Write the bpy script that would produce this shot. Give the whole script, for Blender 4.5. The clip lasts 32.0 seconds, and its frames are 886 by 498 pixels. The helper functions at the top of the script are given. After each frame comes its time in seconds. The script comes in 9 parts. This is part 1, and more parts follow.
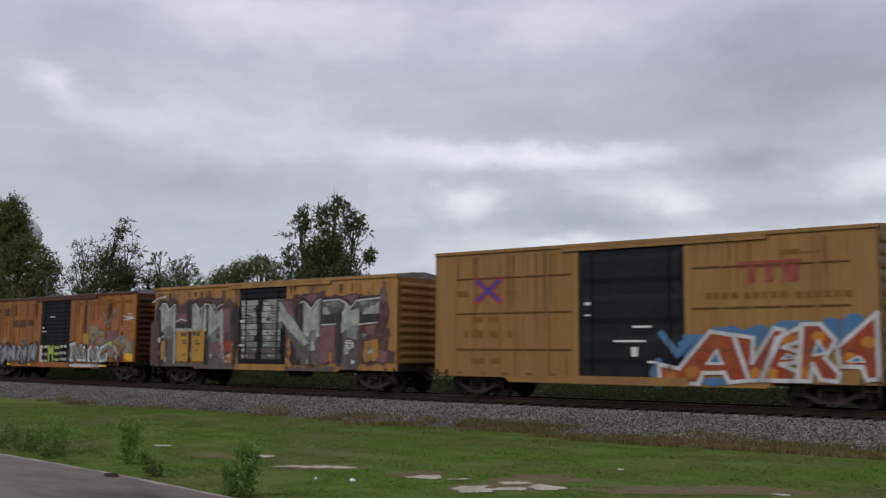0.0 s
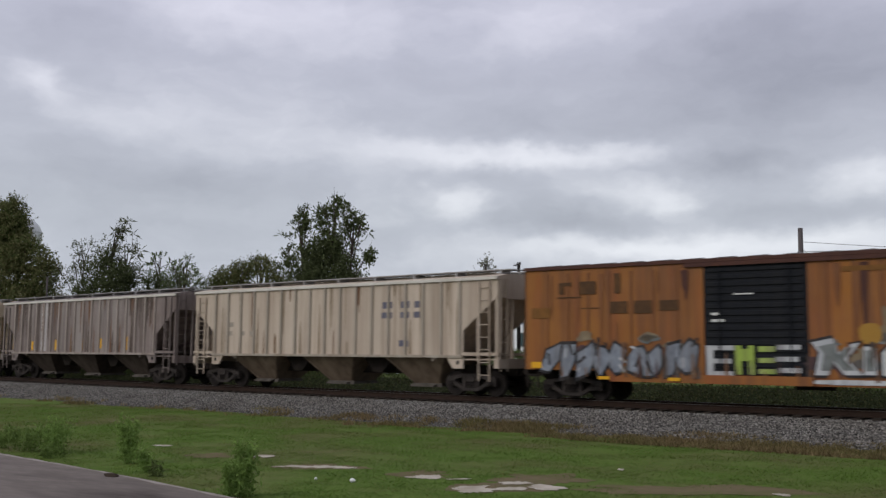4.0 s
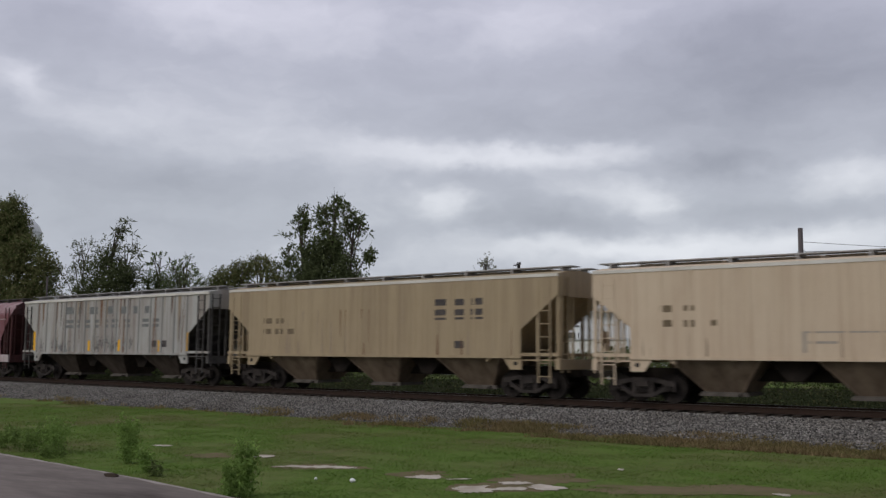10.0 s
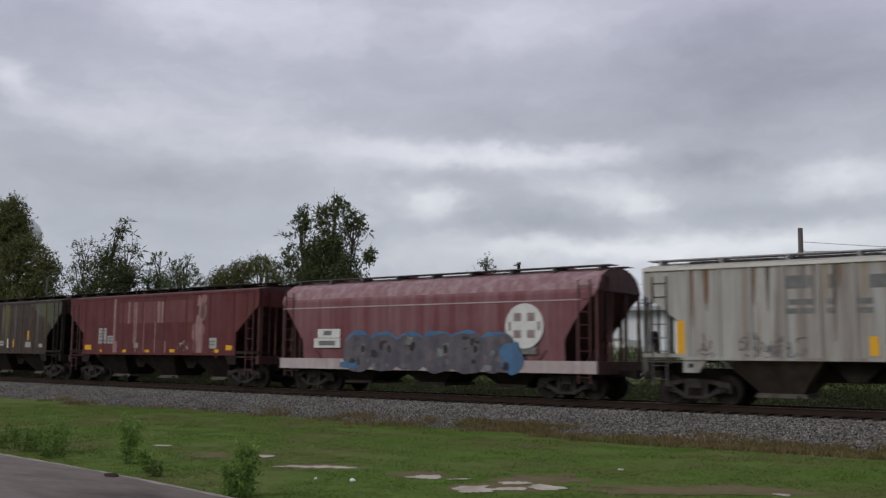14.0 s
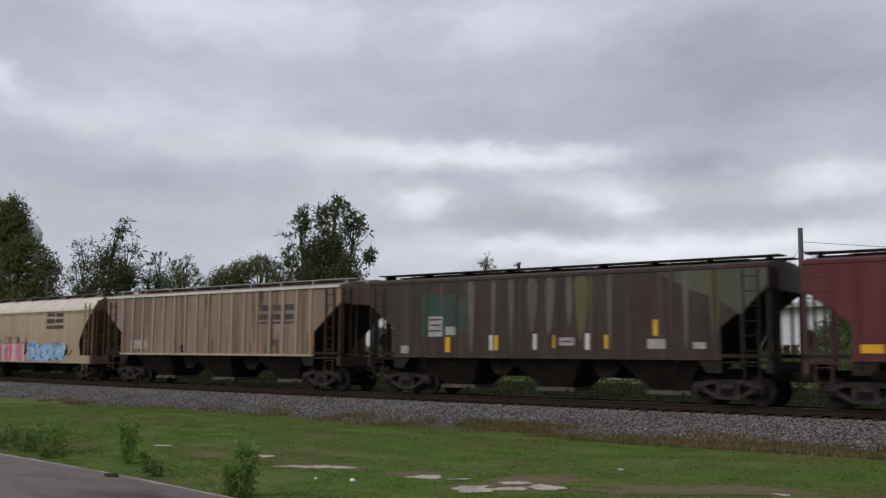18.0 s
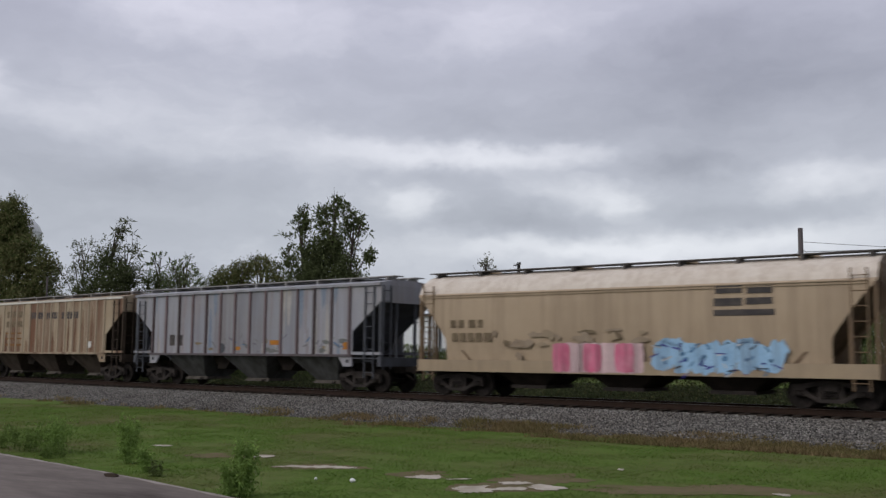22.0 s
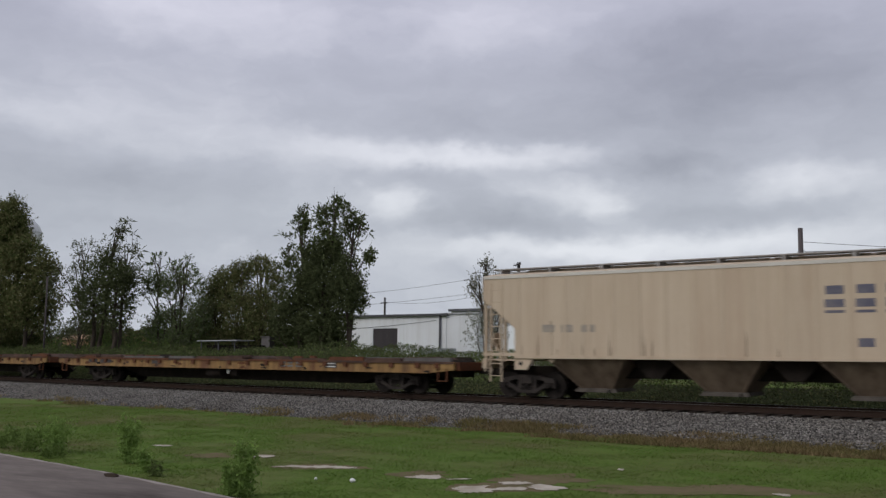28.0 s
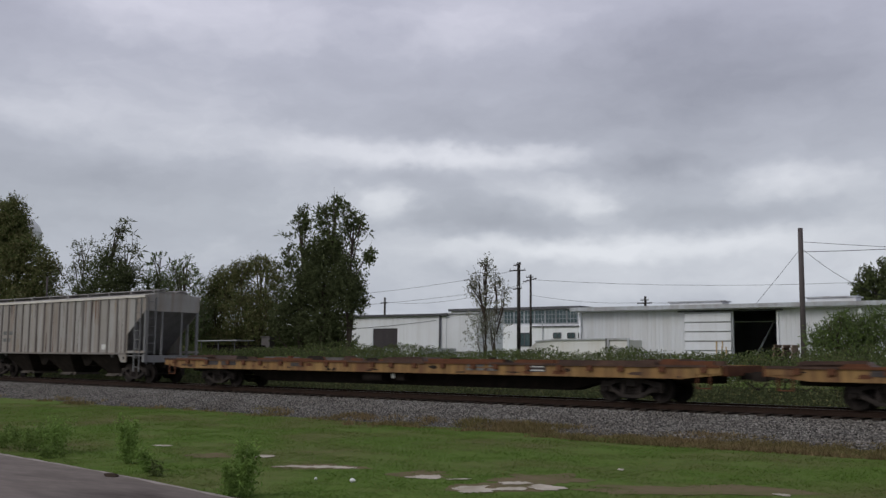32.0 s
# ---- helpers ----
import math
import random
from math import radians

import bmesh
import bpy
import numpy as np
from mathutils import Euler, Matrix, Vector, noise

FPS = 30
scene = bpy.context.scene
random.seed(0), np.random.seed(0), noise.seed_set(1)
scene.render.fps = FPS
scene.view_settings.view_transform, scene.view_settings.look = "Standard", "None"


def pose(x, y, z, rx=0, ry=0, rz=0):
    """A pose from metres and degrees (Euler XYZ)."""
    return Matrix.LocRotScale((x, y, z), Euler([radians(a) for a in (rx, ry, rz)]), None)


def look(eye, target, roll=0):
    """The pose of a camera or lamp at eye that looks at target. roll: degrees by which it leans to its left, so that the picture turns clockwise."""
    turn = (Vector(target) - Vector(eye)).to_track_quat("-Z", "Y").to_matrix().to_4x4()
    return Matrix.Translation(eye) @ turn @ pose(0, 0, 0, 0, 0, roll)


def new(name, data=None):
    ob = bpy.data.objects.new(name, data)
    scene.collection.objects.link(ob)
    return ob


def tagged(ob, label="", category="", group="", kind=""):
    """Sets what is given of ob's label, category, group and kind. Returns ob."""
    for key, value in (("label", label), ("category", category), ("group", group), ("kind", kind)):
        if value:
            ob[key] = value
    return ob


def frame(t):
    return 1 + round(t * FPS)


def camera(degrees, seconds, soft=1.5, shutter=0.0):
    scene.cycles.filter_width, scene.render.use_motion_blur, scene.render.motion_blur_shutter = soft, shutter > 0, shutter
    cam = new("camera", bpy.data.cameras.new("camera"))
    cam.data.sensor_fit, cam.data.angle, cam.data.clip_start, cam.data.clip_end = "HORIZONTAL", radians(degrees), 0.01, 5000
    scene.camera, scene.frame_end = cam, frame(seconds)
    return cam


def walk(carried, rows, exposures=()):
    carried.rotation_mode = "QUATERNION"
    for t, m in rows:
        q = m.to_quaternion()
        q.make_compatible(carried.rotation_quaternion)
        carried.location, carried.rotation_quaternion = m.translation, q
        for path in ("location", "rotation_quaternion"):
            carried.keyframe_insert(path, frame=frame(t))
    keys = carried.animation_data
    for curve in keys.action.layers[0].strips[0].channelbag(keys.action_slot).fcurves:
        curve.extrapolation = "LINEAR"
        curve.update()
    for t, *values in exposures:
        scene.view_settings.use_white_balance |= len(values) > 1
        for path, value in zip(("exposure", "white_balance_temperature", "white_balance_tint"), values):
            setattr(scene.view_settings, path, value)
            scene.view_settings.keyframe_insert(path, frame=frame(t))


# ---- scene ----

import itertools

# ---- the camera, still on its stand ----
EYE = (0.0, 0.0, 1.425)
cam = camera(48.27, 32.0, soft=1.4, shutter=0.45)
VIEW = look(EYE, (-58.287, 80.544, 12.167), 0.48)
walk(cam, [(0.0, VIEW), (32.0, VIEW)], exposures=[(0.0, 0.02), (7.0, 0.0), (9.0, -0.07), (14.5, -0.10), (17.0, 0.02), (20.5, 0.02), (22.5, -0.05), (28.0, -0.08), (32.0, -0.13)])

# ---- sky and sun: a bright overcast ----
SUN_EL, SUN_AZ = radians(32), radians(205)


def cloud_group():
    """Cloud cover by direction: soft lumps of a flat deck, paler towards the horizon."""
    g = bpy.data.node_groups.new("overcast_clouds", "ShaderNodeTree")
    g.interface.new_socket("Vector", in_out="INPUT", socket_type="NodeSocketVector")
    g.interface.new_socket("Color", in_out="OUTPUT", socket_type="NodeSocketColor")
    n, l = g.nodes.new, g.links.new
    gi, go = n("NodeGroupInput"), n("NodeGroupOutput")
    nrm = n("ShaderNodeVectorMath")
    nrm.operation = "NORMALIZE"
    l(gi.outputs[0], nrm.inputs[0])
    sep = n("ShaderNodeSeparateXYZ")
    l(nrm.outputs[0], sep.inputs[0])

    def m(op, u, v=None, w=None):
        q = n("ShaderNodeMath")
        q.operation = op
        for i, x in enumerate((u, v, w)):
            if x is None:
                continue
            if isinstance(x, (int, float)):
                q.inputs[i].default_value = x
            else:
                l(x, q.inputs[i])
        return q.outputs[0]
    zc = m("MAXIMUM", sep.outputs[2], 0.0)
    comb = n("ShaderNodeCombineXYZ")
    l(sep.outputs[0], comb.inputs[0]), l(sep.outputs[1], comb.inputs[1])
    l(m("MULTIPLY", m("POWER", zc, 0.7), 2.3), comb.inputs[2])

    def noise_tex(scale, detail, rough, off):
        mp = n("ShaderNodeMapping")
        mp.inputs["Location"].default_value = off
        l(comb.outputs[0], mp.inputs[0])
        q = n("ShaderNodeTexNoise")
        q.inputs["Scale"].default_value, q.inputs["Detail"].default_value, q.inputs["Roughness"].default_value = scale, detail, rough
        l(mp.outputs[0], q.inputs["Vector"])
        return q.outputs[0]
    big = noise_tex(4.2, 2, 0.45, (3.1, 1.7, 0.6))
    mid = noise_tex(10.0, 3.5, 0.45, (0.4, 7.2, 2.0))
    small = noise_tex(21.0, 3.0, 0.5, (5.4, 2.2, 7.0))
    mix = m("MULTIPLY_ADD", small, 0.09, m("MULTIPLY_ADD", mid, 0.43, m("MULTIPLY", big, 0.48)))
    ramp = n("ShaderNodeValToRGB")
    e = ramp.color_ramp.elements
    ramp.color_ramp.interpolation = "EASE"
    e[0].position, e[0].color = 0.38, (0.428, 0.450, 0.538, 1)
    e[1].position, e[1].color = 0.61, (0.585, 0.614, 0.706, 1)
    l(mix, ramp.inputs[0])
    gain = n("ShaderNodeValToRGB")
    k = gain.color_ramp
    k.elements[0].position, k.elements[0].color = 0.0, (0.585,) * 3 + (1,)
    k.elements[1].position, k.elements[1].color = 1.0, (0.80,) * 3 + (1,)
    for pos, v in ((0.10, 0.555), (0.18, 0.52), (0.27, 0.465), (0.36, 0.445), (0.5, 0.52)):
        k.elements.new(pos).color = (v, v, v, 1)
    l(zc, gain.inputs[0])
    # the deck is thicker towards the east
    east = m("MULTIPLY_ADD", sep.outputs[0], 0.81, m("MULTIPLY", sep.outputs[1], 0.587))
    slope = m("MULTIPLY_ADD", m("MINIMUM", m("MULTIPLY", zc, 4.0), 1.0), -1.36, 0.88)
    thick = m("MULTIPLY_ADD", east, slope, 1.0)
    out = n("ShaderNodeVectorMath")
    out.operation = "SCALE"
    l(ramp.outputs[0], out.inputs[0])
    l(m("MULTIPLY", m("MULTIPLY", gain.outputs[0], m("MINIMUM", m("MAXIMUM", thick, 0.66), 1.2)), 2.0), out.inputs["Scale"])
    l(out.outputs[0], go.inputs[0])
    return g


CLOUDS = cloud_group()


def make_world():
    w = bpy.data.worlds.new("overcast")
    scene.world = w
    w.use_nodes = True
    nt = w.node_tree
    nt.nodes.clear()
    n, l = nt.nodes.new, nt.links.new
    out, bg, tc = n("ShaderNodeOutputWorld"), n("ShaderNodeBackground"), n("ShaderNodeTexCoord")
    sky = n("ShaderNodeTexSky")
    sky.sky_type, sky.sun_disc = "NISHITA", False
    sky.sun_elevation, sky.sun_rotation = SUN_EL, SUN_AZ
    dim = n("ShaderNodeVectorMath")
    dim.operation = "SCALE"
    dim.inputs["Scale"].default_value = 0.10
    l(sky.outputs[0], dim.inputs[0])
    cl = n("ShaderNodeGroup")
    cl.node_tree = CLOUDS
    l(tc.outputs["Generated"], cl.inputs[0])
    blend = n("ShaderNodeMix")
    blend.data_type = "RGBA"
    blend.inputs[0].default_value = 0.94
    l(dim.outputs[0], blend.inputs[6]), l(cl.outputs[0], blend.inputs[7])
    l(blend.outputs[2], bg.inputs[0])
    bg.inputs[1].default_value = 1.0
    l(bg.outputs[0], out.inputs[0])


make_world()


# lit breaks in the deck and thicker lumps: degrees left of north, degrees up, half widths, strength
BREAKS = [(38.0, 11.6, 5.5, 0.8, 0.75), (30.2, 11.5, 4.5, 0.6, 0.6), (26.3, 11.9, 2.4, 0.5, 0.4), (36.4, 8.6, 1.7, 1.1, 0.75), (28.0, 9.5, 3.2, 0.8, 0.4), (25.0, 8.8, 1.8, 1.1, 0.55), (13.4, 9.7, 3.0, 1.1, 0.6),
          (26.0, 6.1, 10.0, 0.75, 0.8), (14.5, 6.6, 6.0, 0.9, 0.4), (19.0, 4.2, 16.0, 1.1, 0.35), (51.0, 13.0, 9.0, 2.4, 0.35), (60.5, 14.8, 1.6, 1.0, 0.5), (56.0, 13.1, 4.0, 0.7, 0.2), (50.0, 19.2, 7.5, 1.6, 0.45), (30.5, 19.0, 4.0, 2.0, 0.25)]
LUMPS = [(19.0, 15.4, 10.5, 4.0, 1.15), (20.8, 10.8, 3.6, 0.8, 0.75), (53.0, 9.8, 7.0, 1.3, 0.62), (31.0, 7.7, 5.0, 0.9, 0.65), (17.0, 8.0, 6.0, 0.7, 0.50), (34.7, 10.7, 2.4, 0.7, 0.45), (41.0, 15.0, 8.0, 1.5, 0.22), (58.5, 18.4, 3.0, 1.5, 0.45), (47.0, 7.0, 9.0, 0.8, 0.25)]


def make_cloud_backdrop():
    """The drifting cloud cover over the railway, far behind everything."""
    mt = bpy.data.materials.new("drifting_cloud_cover")
    mt.use_nodes = True
    nt = mt.node_tree
    nt.nodes.clear()
    n, l = nt.nodes.new, nt.links.new

    def m(op, u, v=None, w=None):
        q = n("ShaderNodeMath")
        q.operation = op
        for i, x in enumerate((u, v, w)):
            if isinstance(x, (int, float)):
                q.inputs[i].default_value = x
            elif x is not None:
                l(x, q.inputs[i])
        return q.outputs[0]
    tc, nrm, sep = n("ShaderNodeTexCoord"), n("ShaderNodeVectorMath"), n("ShaderNodeSeparateXYZ")
    nrm.operation = "NORMALIZE"
    l(tc.outputs["Object"], nrm.inputs[0]), l(nrm.outputs[0], sep.inputs[0])
    az = m("MULTIPLY", m("ARCTAN2", m("MULTIPLY", sep.outputs[0], -1.0), sep.outputs[1]), 57.2958)
    el = m("MULTIPLY", m("ARCSINE", sep.outputs[2]), 57.2958)

    def lumps(scale, detail, rough, stretch, off, a=None, e=None):
        c = n("ShaderNodeCombineXYZ")
        l(m("MULTIPLY", a or az, stretch), c.inputs[0]), l(e or el, c.inputs[1])
        c.inputs[2].default_value = off
        q = n("ShaderNodeTexNoise")
        q.inputs["Scale"].default_value, q.inputs["Detail"].default_value, q.inputs["Roughness"].default_value = scale, detail, rough
        l(c.outputs[0], q.inputs["Vector"])
        return m("SUBTRACT", q.outputs[0], 0.5)
    # ragged edges: the shapes are pushed about by two sizes of noise
    wa = m("ADD", az, m("MULTIPLY_ADD", lumps(0.22, 4, 0.6, 0.6, 1.0), 6.0, m("MULTIPLY", lumps(0.8, 3, 0.55, 0.7, 2.0), 2.2)))
    we = m("ADD", el, m("MULTIPLY_ADD", lumps(0.22, 4, 0.6, 0.6, 5.0), 2.4, m("MULTIPLY", lumps(0.8, 3, 0.55, 0.7, 8.0), 0.9)))
    total = m("MULTIPLY_ADD", lumps(0.16, 5, 0.55, 0.30, 3.0, wa, we), 1.25, m("MULTIPLY", lumps(0.50, 5, 0.55, 0.45, 6.0, wa, we), 0.8))
    for rows, sign in ((BREAKS, 1.0), (LUMPS, -1.0)):
        for a, e, da, de, k in rows:
            x, y = m("MULTIPLY_ADD", wa, 1 / da, -a / da), m("MULTIPLY_ADD", we, 1 / de, -e / de)
            r2 = m("MULTIPLY_ADD", x, x, m("MULTIPLY", y, y))
            total = m("MULTIPLY_ADD", m("POWER", 2.71828, m("MULTIPLY", r2, -1.0)), (1.25 if sign > 0 else -0.8) * k, total)
    level = m("MULTIPLY_ADD", total, 0.5, 0.5)
    ramp = n("ShaderNodeValToRGB")
    k = ramp.color_ramp
    k.elements[0].position, k.elements[0].color = 0.0, (0.345, 0.372, 0.432, 1)
    k.elements[1].position, k.elements[1].color = 1.0, (0.800, 0.830, 0.885, 1)
    k.elements.new(0.5).color = (0.505, 0.538, 0.606, 1)
    l(level, ramp.inputs[0])
    # overhead the deck looks a little more violet than low down
    high = m("MINIMUM", m("MAXIMUM", m("MULTIPLY_ADD", el, 0.09, -0.75), 0.0), 1.0)
    tint = n("ShaderNodeMix")
    tint.data_type, tint.blend_type = "RGBA", "MULTIPLY"
    tint.inputs[7].default_value = (0.99, 0.955, 1.03, 1)
    l(high, tint.inputs[0]), l(ramp.outputs[0], tint.inputs[6])
    out, em = n("ShaderNodeOutputMaterial"), n("ShaderNodeEmission")
    l(tint.outputs[2], em.inputs[0])
    l(em.outputs[0], out.inputs[0])
    mt.cycles.emission_sampling = "NONE"
    verts, faces, na, ne, r = [], [], 64, 20, 2600.0
    for j in range(ne + 1):
        el_ = radians(-1.5 + 36.5 * j / ne)
        for i in range(na + 1):
            az_ = radians(-20 + 112 * i / na)
            verts.append((-r * math.cos(el_) * math.sin(az_), r * math.cos(el_) * math.cos(az_), r * math.sin(el_)))
    for j in range(ne):
        for i in range(na):
            a = j * (na + 1) + i
            faces.append((a, a + 1, a + na + 2, a + na + 1))
    me = bpy.data.meshes.new("backdrop")
    me.from_pydata(verts, [], faces)
    me.materials.append(mt)
    for f in me.polygons:
        f.use_smooth = True
    ob = new("backdrop", me)
    ob.location = (0, 0, 1.4)
    return tagged(ob, "grey overcast sky with drifting clouds", "sky", kind="structure")


backdrop = make_cloud_backdrop()
sun_data = bpy.data.lights.new("sun", "SUN")
sun_data.energy, sun_data.angle, sun_data.color = 1.1, radians(25), (1.0, 0.97, 0.92)
sun = new("sun", sun_data)
sun.matrix_world = look((math.sin(SUN_AZ) * 50, math.cos(SUN_AZ) * 50, 31), (0, 0, 0))


# ---- materials ----
def surface(name, base, rough=0.7, second=None, scale=4.0, amount=0.35, fine=60.0, bump=0.15, metal=0.0, streak=None, streak_amount=0.0,
            stretch=(1, 1, 1), spread=0.0, seed=0.0, streak_scale=2.2, islands=False, spec=0.18, streak2=None):
    """A weathered surface: patches at two scales, optional runs of dirt down the side, variation from object to object."""
    mt = bpy.data.materials.new(name)
    mt.use_nodes = True
    nt = mt.node_tree
    n, l = nt.nodes.new, nt.links.new
    b = nt.nodes["Principled BSDF"]
    tc = n("ShaderNodeTexCoord")
    mp = n("ShaderNodeMapping")
    mp.inputs["Scale"].default_value = stretch
    mp.inputs["Location"].default_value = (seed * 7.3, seed * 3.1, seed * 1.7)
    l(tc.outputs["Object"], mp.inputs[0])

    def tex(sc, detail=4.0, vec=None, rough_=0.6):
        q = n("ShaderNodeTexNoise")
        q.inputs["Scale"].default_value, q.inputs["Detail"].default_value, q.inputs["Roughness"].default_value = sc, detail, rough_
        l(vec or mp.outputs[0], q.inputs["Vector"])
        return q.outputs[0]

    def mixc(fac, a, c):
        q = n("ShaderNodeMix")
        q.data_type = "RGBA"
        for i, v in ((0, fac), (6, a), (7, c)):
            if isinstance(v, (int, float)):
                q.inputs[i].default_value = v
            elif isinstance(v, tuple):
                q.inputs[i].default_value = (*v[:3], 1)
            else:
                l(v, q.inputs[i])
        return q.outputs[2]

    def rampf(v, lo, hi, top=1.0):
        q = n("ShaderNodeMapRange")
        q.inputs[1].default_value, q.inputs[2].default_value, q.inputs[4].default_value = lo, hi, top
        l(v, q.inputs[0])
        return q.outputs[0]
    second = second or tuple(c * 0.6 for c in base)
    c = mixc(rampf(tex(scale), 0.42, 0.68, amount), base, second)
    c = mixc(rampf(tex(fine, 3.0), 0.40, 0.7, amount * 0.6), c, tuple(x * 0.72 for x in base))
    if streak:
        ms = n("ShaderNodeMapping")
        ms.inputs["Scale"].default_value = (1.0, 1.0, 0.045)
        ms.inputs["Location"].default_value = (seed * 11.7, seed * 5.0, seed)
        l(tc.outputs["Object"], ms.inputs[0])
        c = mixc(rampf(tex(streak_scale, 5.0, ms.outputs[0], 0.7), 0.44, 0.64, streak_amount), c, streak)
    if streak2:        # broad soft runs of another tone
        tone, amt, sc2 = streak2
        m2 = n("ShaderNodeMapping")
        m2.inputs["Scale"].default_value = (1.0, 1.0, 0.10)
        m2.inputs["Location"].default_value = (seed * 4.7 + 3.0, seed * 2.0, seed * 0.6)
        l(tc.outputs["Object"], m2.inputs[0])
        c = mixc(rampf(tex(sc2, 4.0, m2.outputs[0], 0.62), 0.50, 0.66, amt), c, tone)
    if spread:
        oi = n("ShaderNodeNewGeometry" if islands else "ShaderNodeObjectInfo")
        hs = n("ShaderNodeHueSaturation")
        l(rampf(oi.outputs["Random Per Island" if islands else "Random"], 0.0, 1.0), hs.inputs["Fac"])
        hs.inputs["Fac"].default_value = 1.0
        nt.links.remove(hs.inputs["Fac"].links[0])
        v = n("ShaderNodeMapRange")
        v.inputs[3].default_value, v.inputs[4].default_value = 1 - spread, 1 + spread
        l(oi.outputs["Random Per Island" if islands else "Random"], v.inputs[0])
        l(v.outputs[0], hs.inputs["Value"])
        l(c, hs.inputs["Color"])
        c = hs.outputs[0]
    l(c, b.inputs["Base Color"])
    b.inputs["Metallic"].default_value = metal
    l(rampf(tex(scale * 2.7, 3.0), 0.3, 0.7), (rr := n("ShaderNodeMapRange")).inputs[0])
    rr.inputs[3].default_value, rr.inputs[4].default_value = max(0.05, rough - 0.12), min(1.0, rough + 0.12)
    l(rr.outputs[0], b.inputs["Roughness"])
    b.inputs["Specular IOR Level"].default_value = spec
    if bump:
        bp = n("ShaderNodeBump")
        bp.inputs["Strength"].default_value, bp.inputs["Distance"].default_value = bump, 0.01
        l(tex(fine, 4.0), bp.inputs["Height"])
        l(bp.outputs[0], b.inputs["Normal"])
    return mt


def translucent(mt, share):
    """Let part of the light through a thin leaf or blade."""
    nt = mt.node_tree
    b, out = nt.nodes["Principled BSDF"], nt.nodes["Material Output"]
    tr, mix = nt.nodes.new("ShaderNodeBsdfTranslucent"), nt.nodes.new("ShaderNodeMixShader")
    nt.links.new(b.inputs["Base Color"].links[0].from_socket, tr.inputs["Color"])
    mix.inputs[0].default_value = share
    nt.links.new(b.outputs[0], mix.inputs[1]), nt.links.new(tr.outputs[0], mix.inputs[2])
    nt.links.new(mix.outputs[0], out.inputs["Surface"])


# ---- mesh helpers ----
def part(name, bm, material, parent=None, label="", smooth=False):
    me = bpy.data.meshes.new(name)
    bm.to_mesh(me)
    bm.free()
    if smooth:
        for f in me.polygons:
            f.use_smooth = True
    me.materials.append(material)
    ob = new(name, me)
    if parent:
        ob.parent = parent
    if label:
        ob["label"] = label
    return ob


def sharing(name, ob, m, parent=None):
    """Another object on the same mesh."""
    o = new(name, ob.data)
    if parent:
        o.parent = parent
    o.matrix_basis = m
    return o


def box(bm, x0, x1, y0, y1, z0, z1):
    v = [bm.verts.new((x, y, z)) for x in (x0, x1) for y in (y0, y1) for z in (z0, z1)]
    for a in ((0, 1, 3, 2), (4, 6, 7, 5), (0, 4, 5, 1), (2, 3, 7, 6), (0, 2, 6, 4), (1, 5, 7, 3)):
        bm.faces.new([v[i] for i in a])
    return bm


def prism(bm, pts, lo, hi, axis="y"):
    """A polygon of (a, b) points pushed from lo to hi along an axis."""
    def at(a, b, c):
        return (a, c, b) if axis == "y" else ((c, a, b) if axis == "x" else (a, b, c))
    va = [bm.verts.new(at(a, b, lo)) for a, b in pts]
    vb = [bm.verts.new(at(a, b, hi)) for a, b in pts]
    fs = [bm.faces.new(va), bm.faces.new(vb[::-1])]
    for i in range(len(pts)):
        j = (i + 1) % len(pts)
        fs.append(bm.faces.new((va[j], va[i], vb[i], vb[j])))
    bmesh.ops.recalc_face_normals(bm, faces=fs)
    return bm


def rod(bm, p, q, r0, r1=None, seg=8, caps=True):
    p, q = Vector(p), Vector(q)
    r1 = r0 if r1 is None else r1
    d = (q - p).normalized()
    a = d.orthogonal().normalized()
    b = d.cross(a)
    rings = []
    for c, r in ((p, r0), (q, r1)):
        rings.append([bm.verts.new(c + (a * math.cos(k * math.tau / seg) + b * math.sin(k * math.tau / seg)) * r) for k in range(seg)])
    for k in range(seg):
        j = (k + 1) % seg
        f = bm.faces.new((rings[0][k], rings[0][j], rings[1][j], rings[1][k]))
        f.smooth = seg > 6
    if caps:
        bm.faces.new(rings[0][::-1]), bm.faces.new(rings[1])
    return bm


def bar(bm, p, q, w, h, up=(0, 0, 1)):
    """A rectangular bar from p to q, w across and h deep."""
    p, q = Vector(p), Vector(q)
    d = (q - p).normalized()
    s = d.cross(Vector(up))
    s = s.normalized() if s.length > 1e-4 else Vector((1, 0, 0))
    u = s.cross(d)
    vs = [bm.verts.new(c + s * (w / 2 * i) + u * (h / 2 * j)) for c in (p, q) for i, j in ((-1, -1), (1, -1), (1, 1), (-1, 1))]
    for a in ((0, 3, 2, 1), (4, 5, 6, 7), (0, 1, 5, 4), (1, 2, 6, 5), (2, 3, 7, 6), (3, 0, 4, 7)):
        bm.faces.new([vs[i] for i in a])
    return bm


def flat_mesh(name, verts, faces, material, parent=None):
    me = bpy.data.meshes.new(name)
    me.from_pydata(verts, [], faces)
    me.materials.append(material)
    o = new(name, me)
    if parent:
        o.parent = parent
    return o


def thing(name, m, label, category, group=""):
    e = new(name)
    e.matrix_basis = m
    return tagged(e, label, category, group)


# ---- the track's line: a long flat bend ----
R_SIDE, R_TRACK, CENTRE_Y = 573.47, 571.87, 602.14


def on_track(s, off=0.0, z=0.0):
    """The pose on the track at s metres along it; off: to the far side."""
    th = s / R_SIDE
    r = R_TRACK - off
    return pose(r * math.sin(th), CENTRE_Y - r * math.cos(th), z, 0, 0, math.degrees(th))


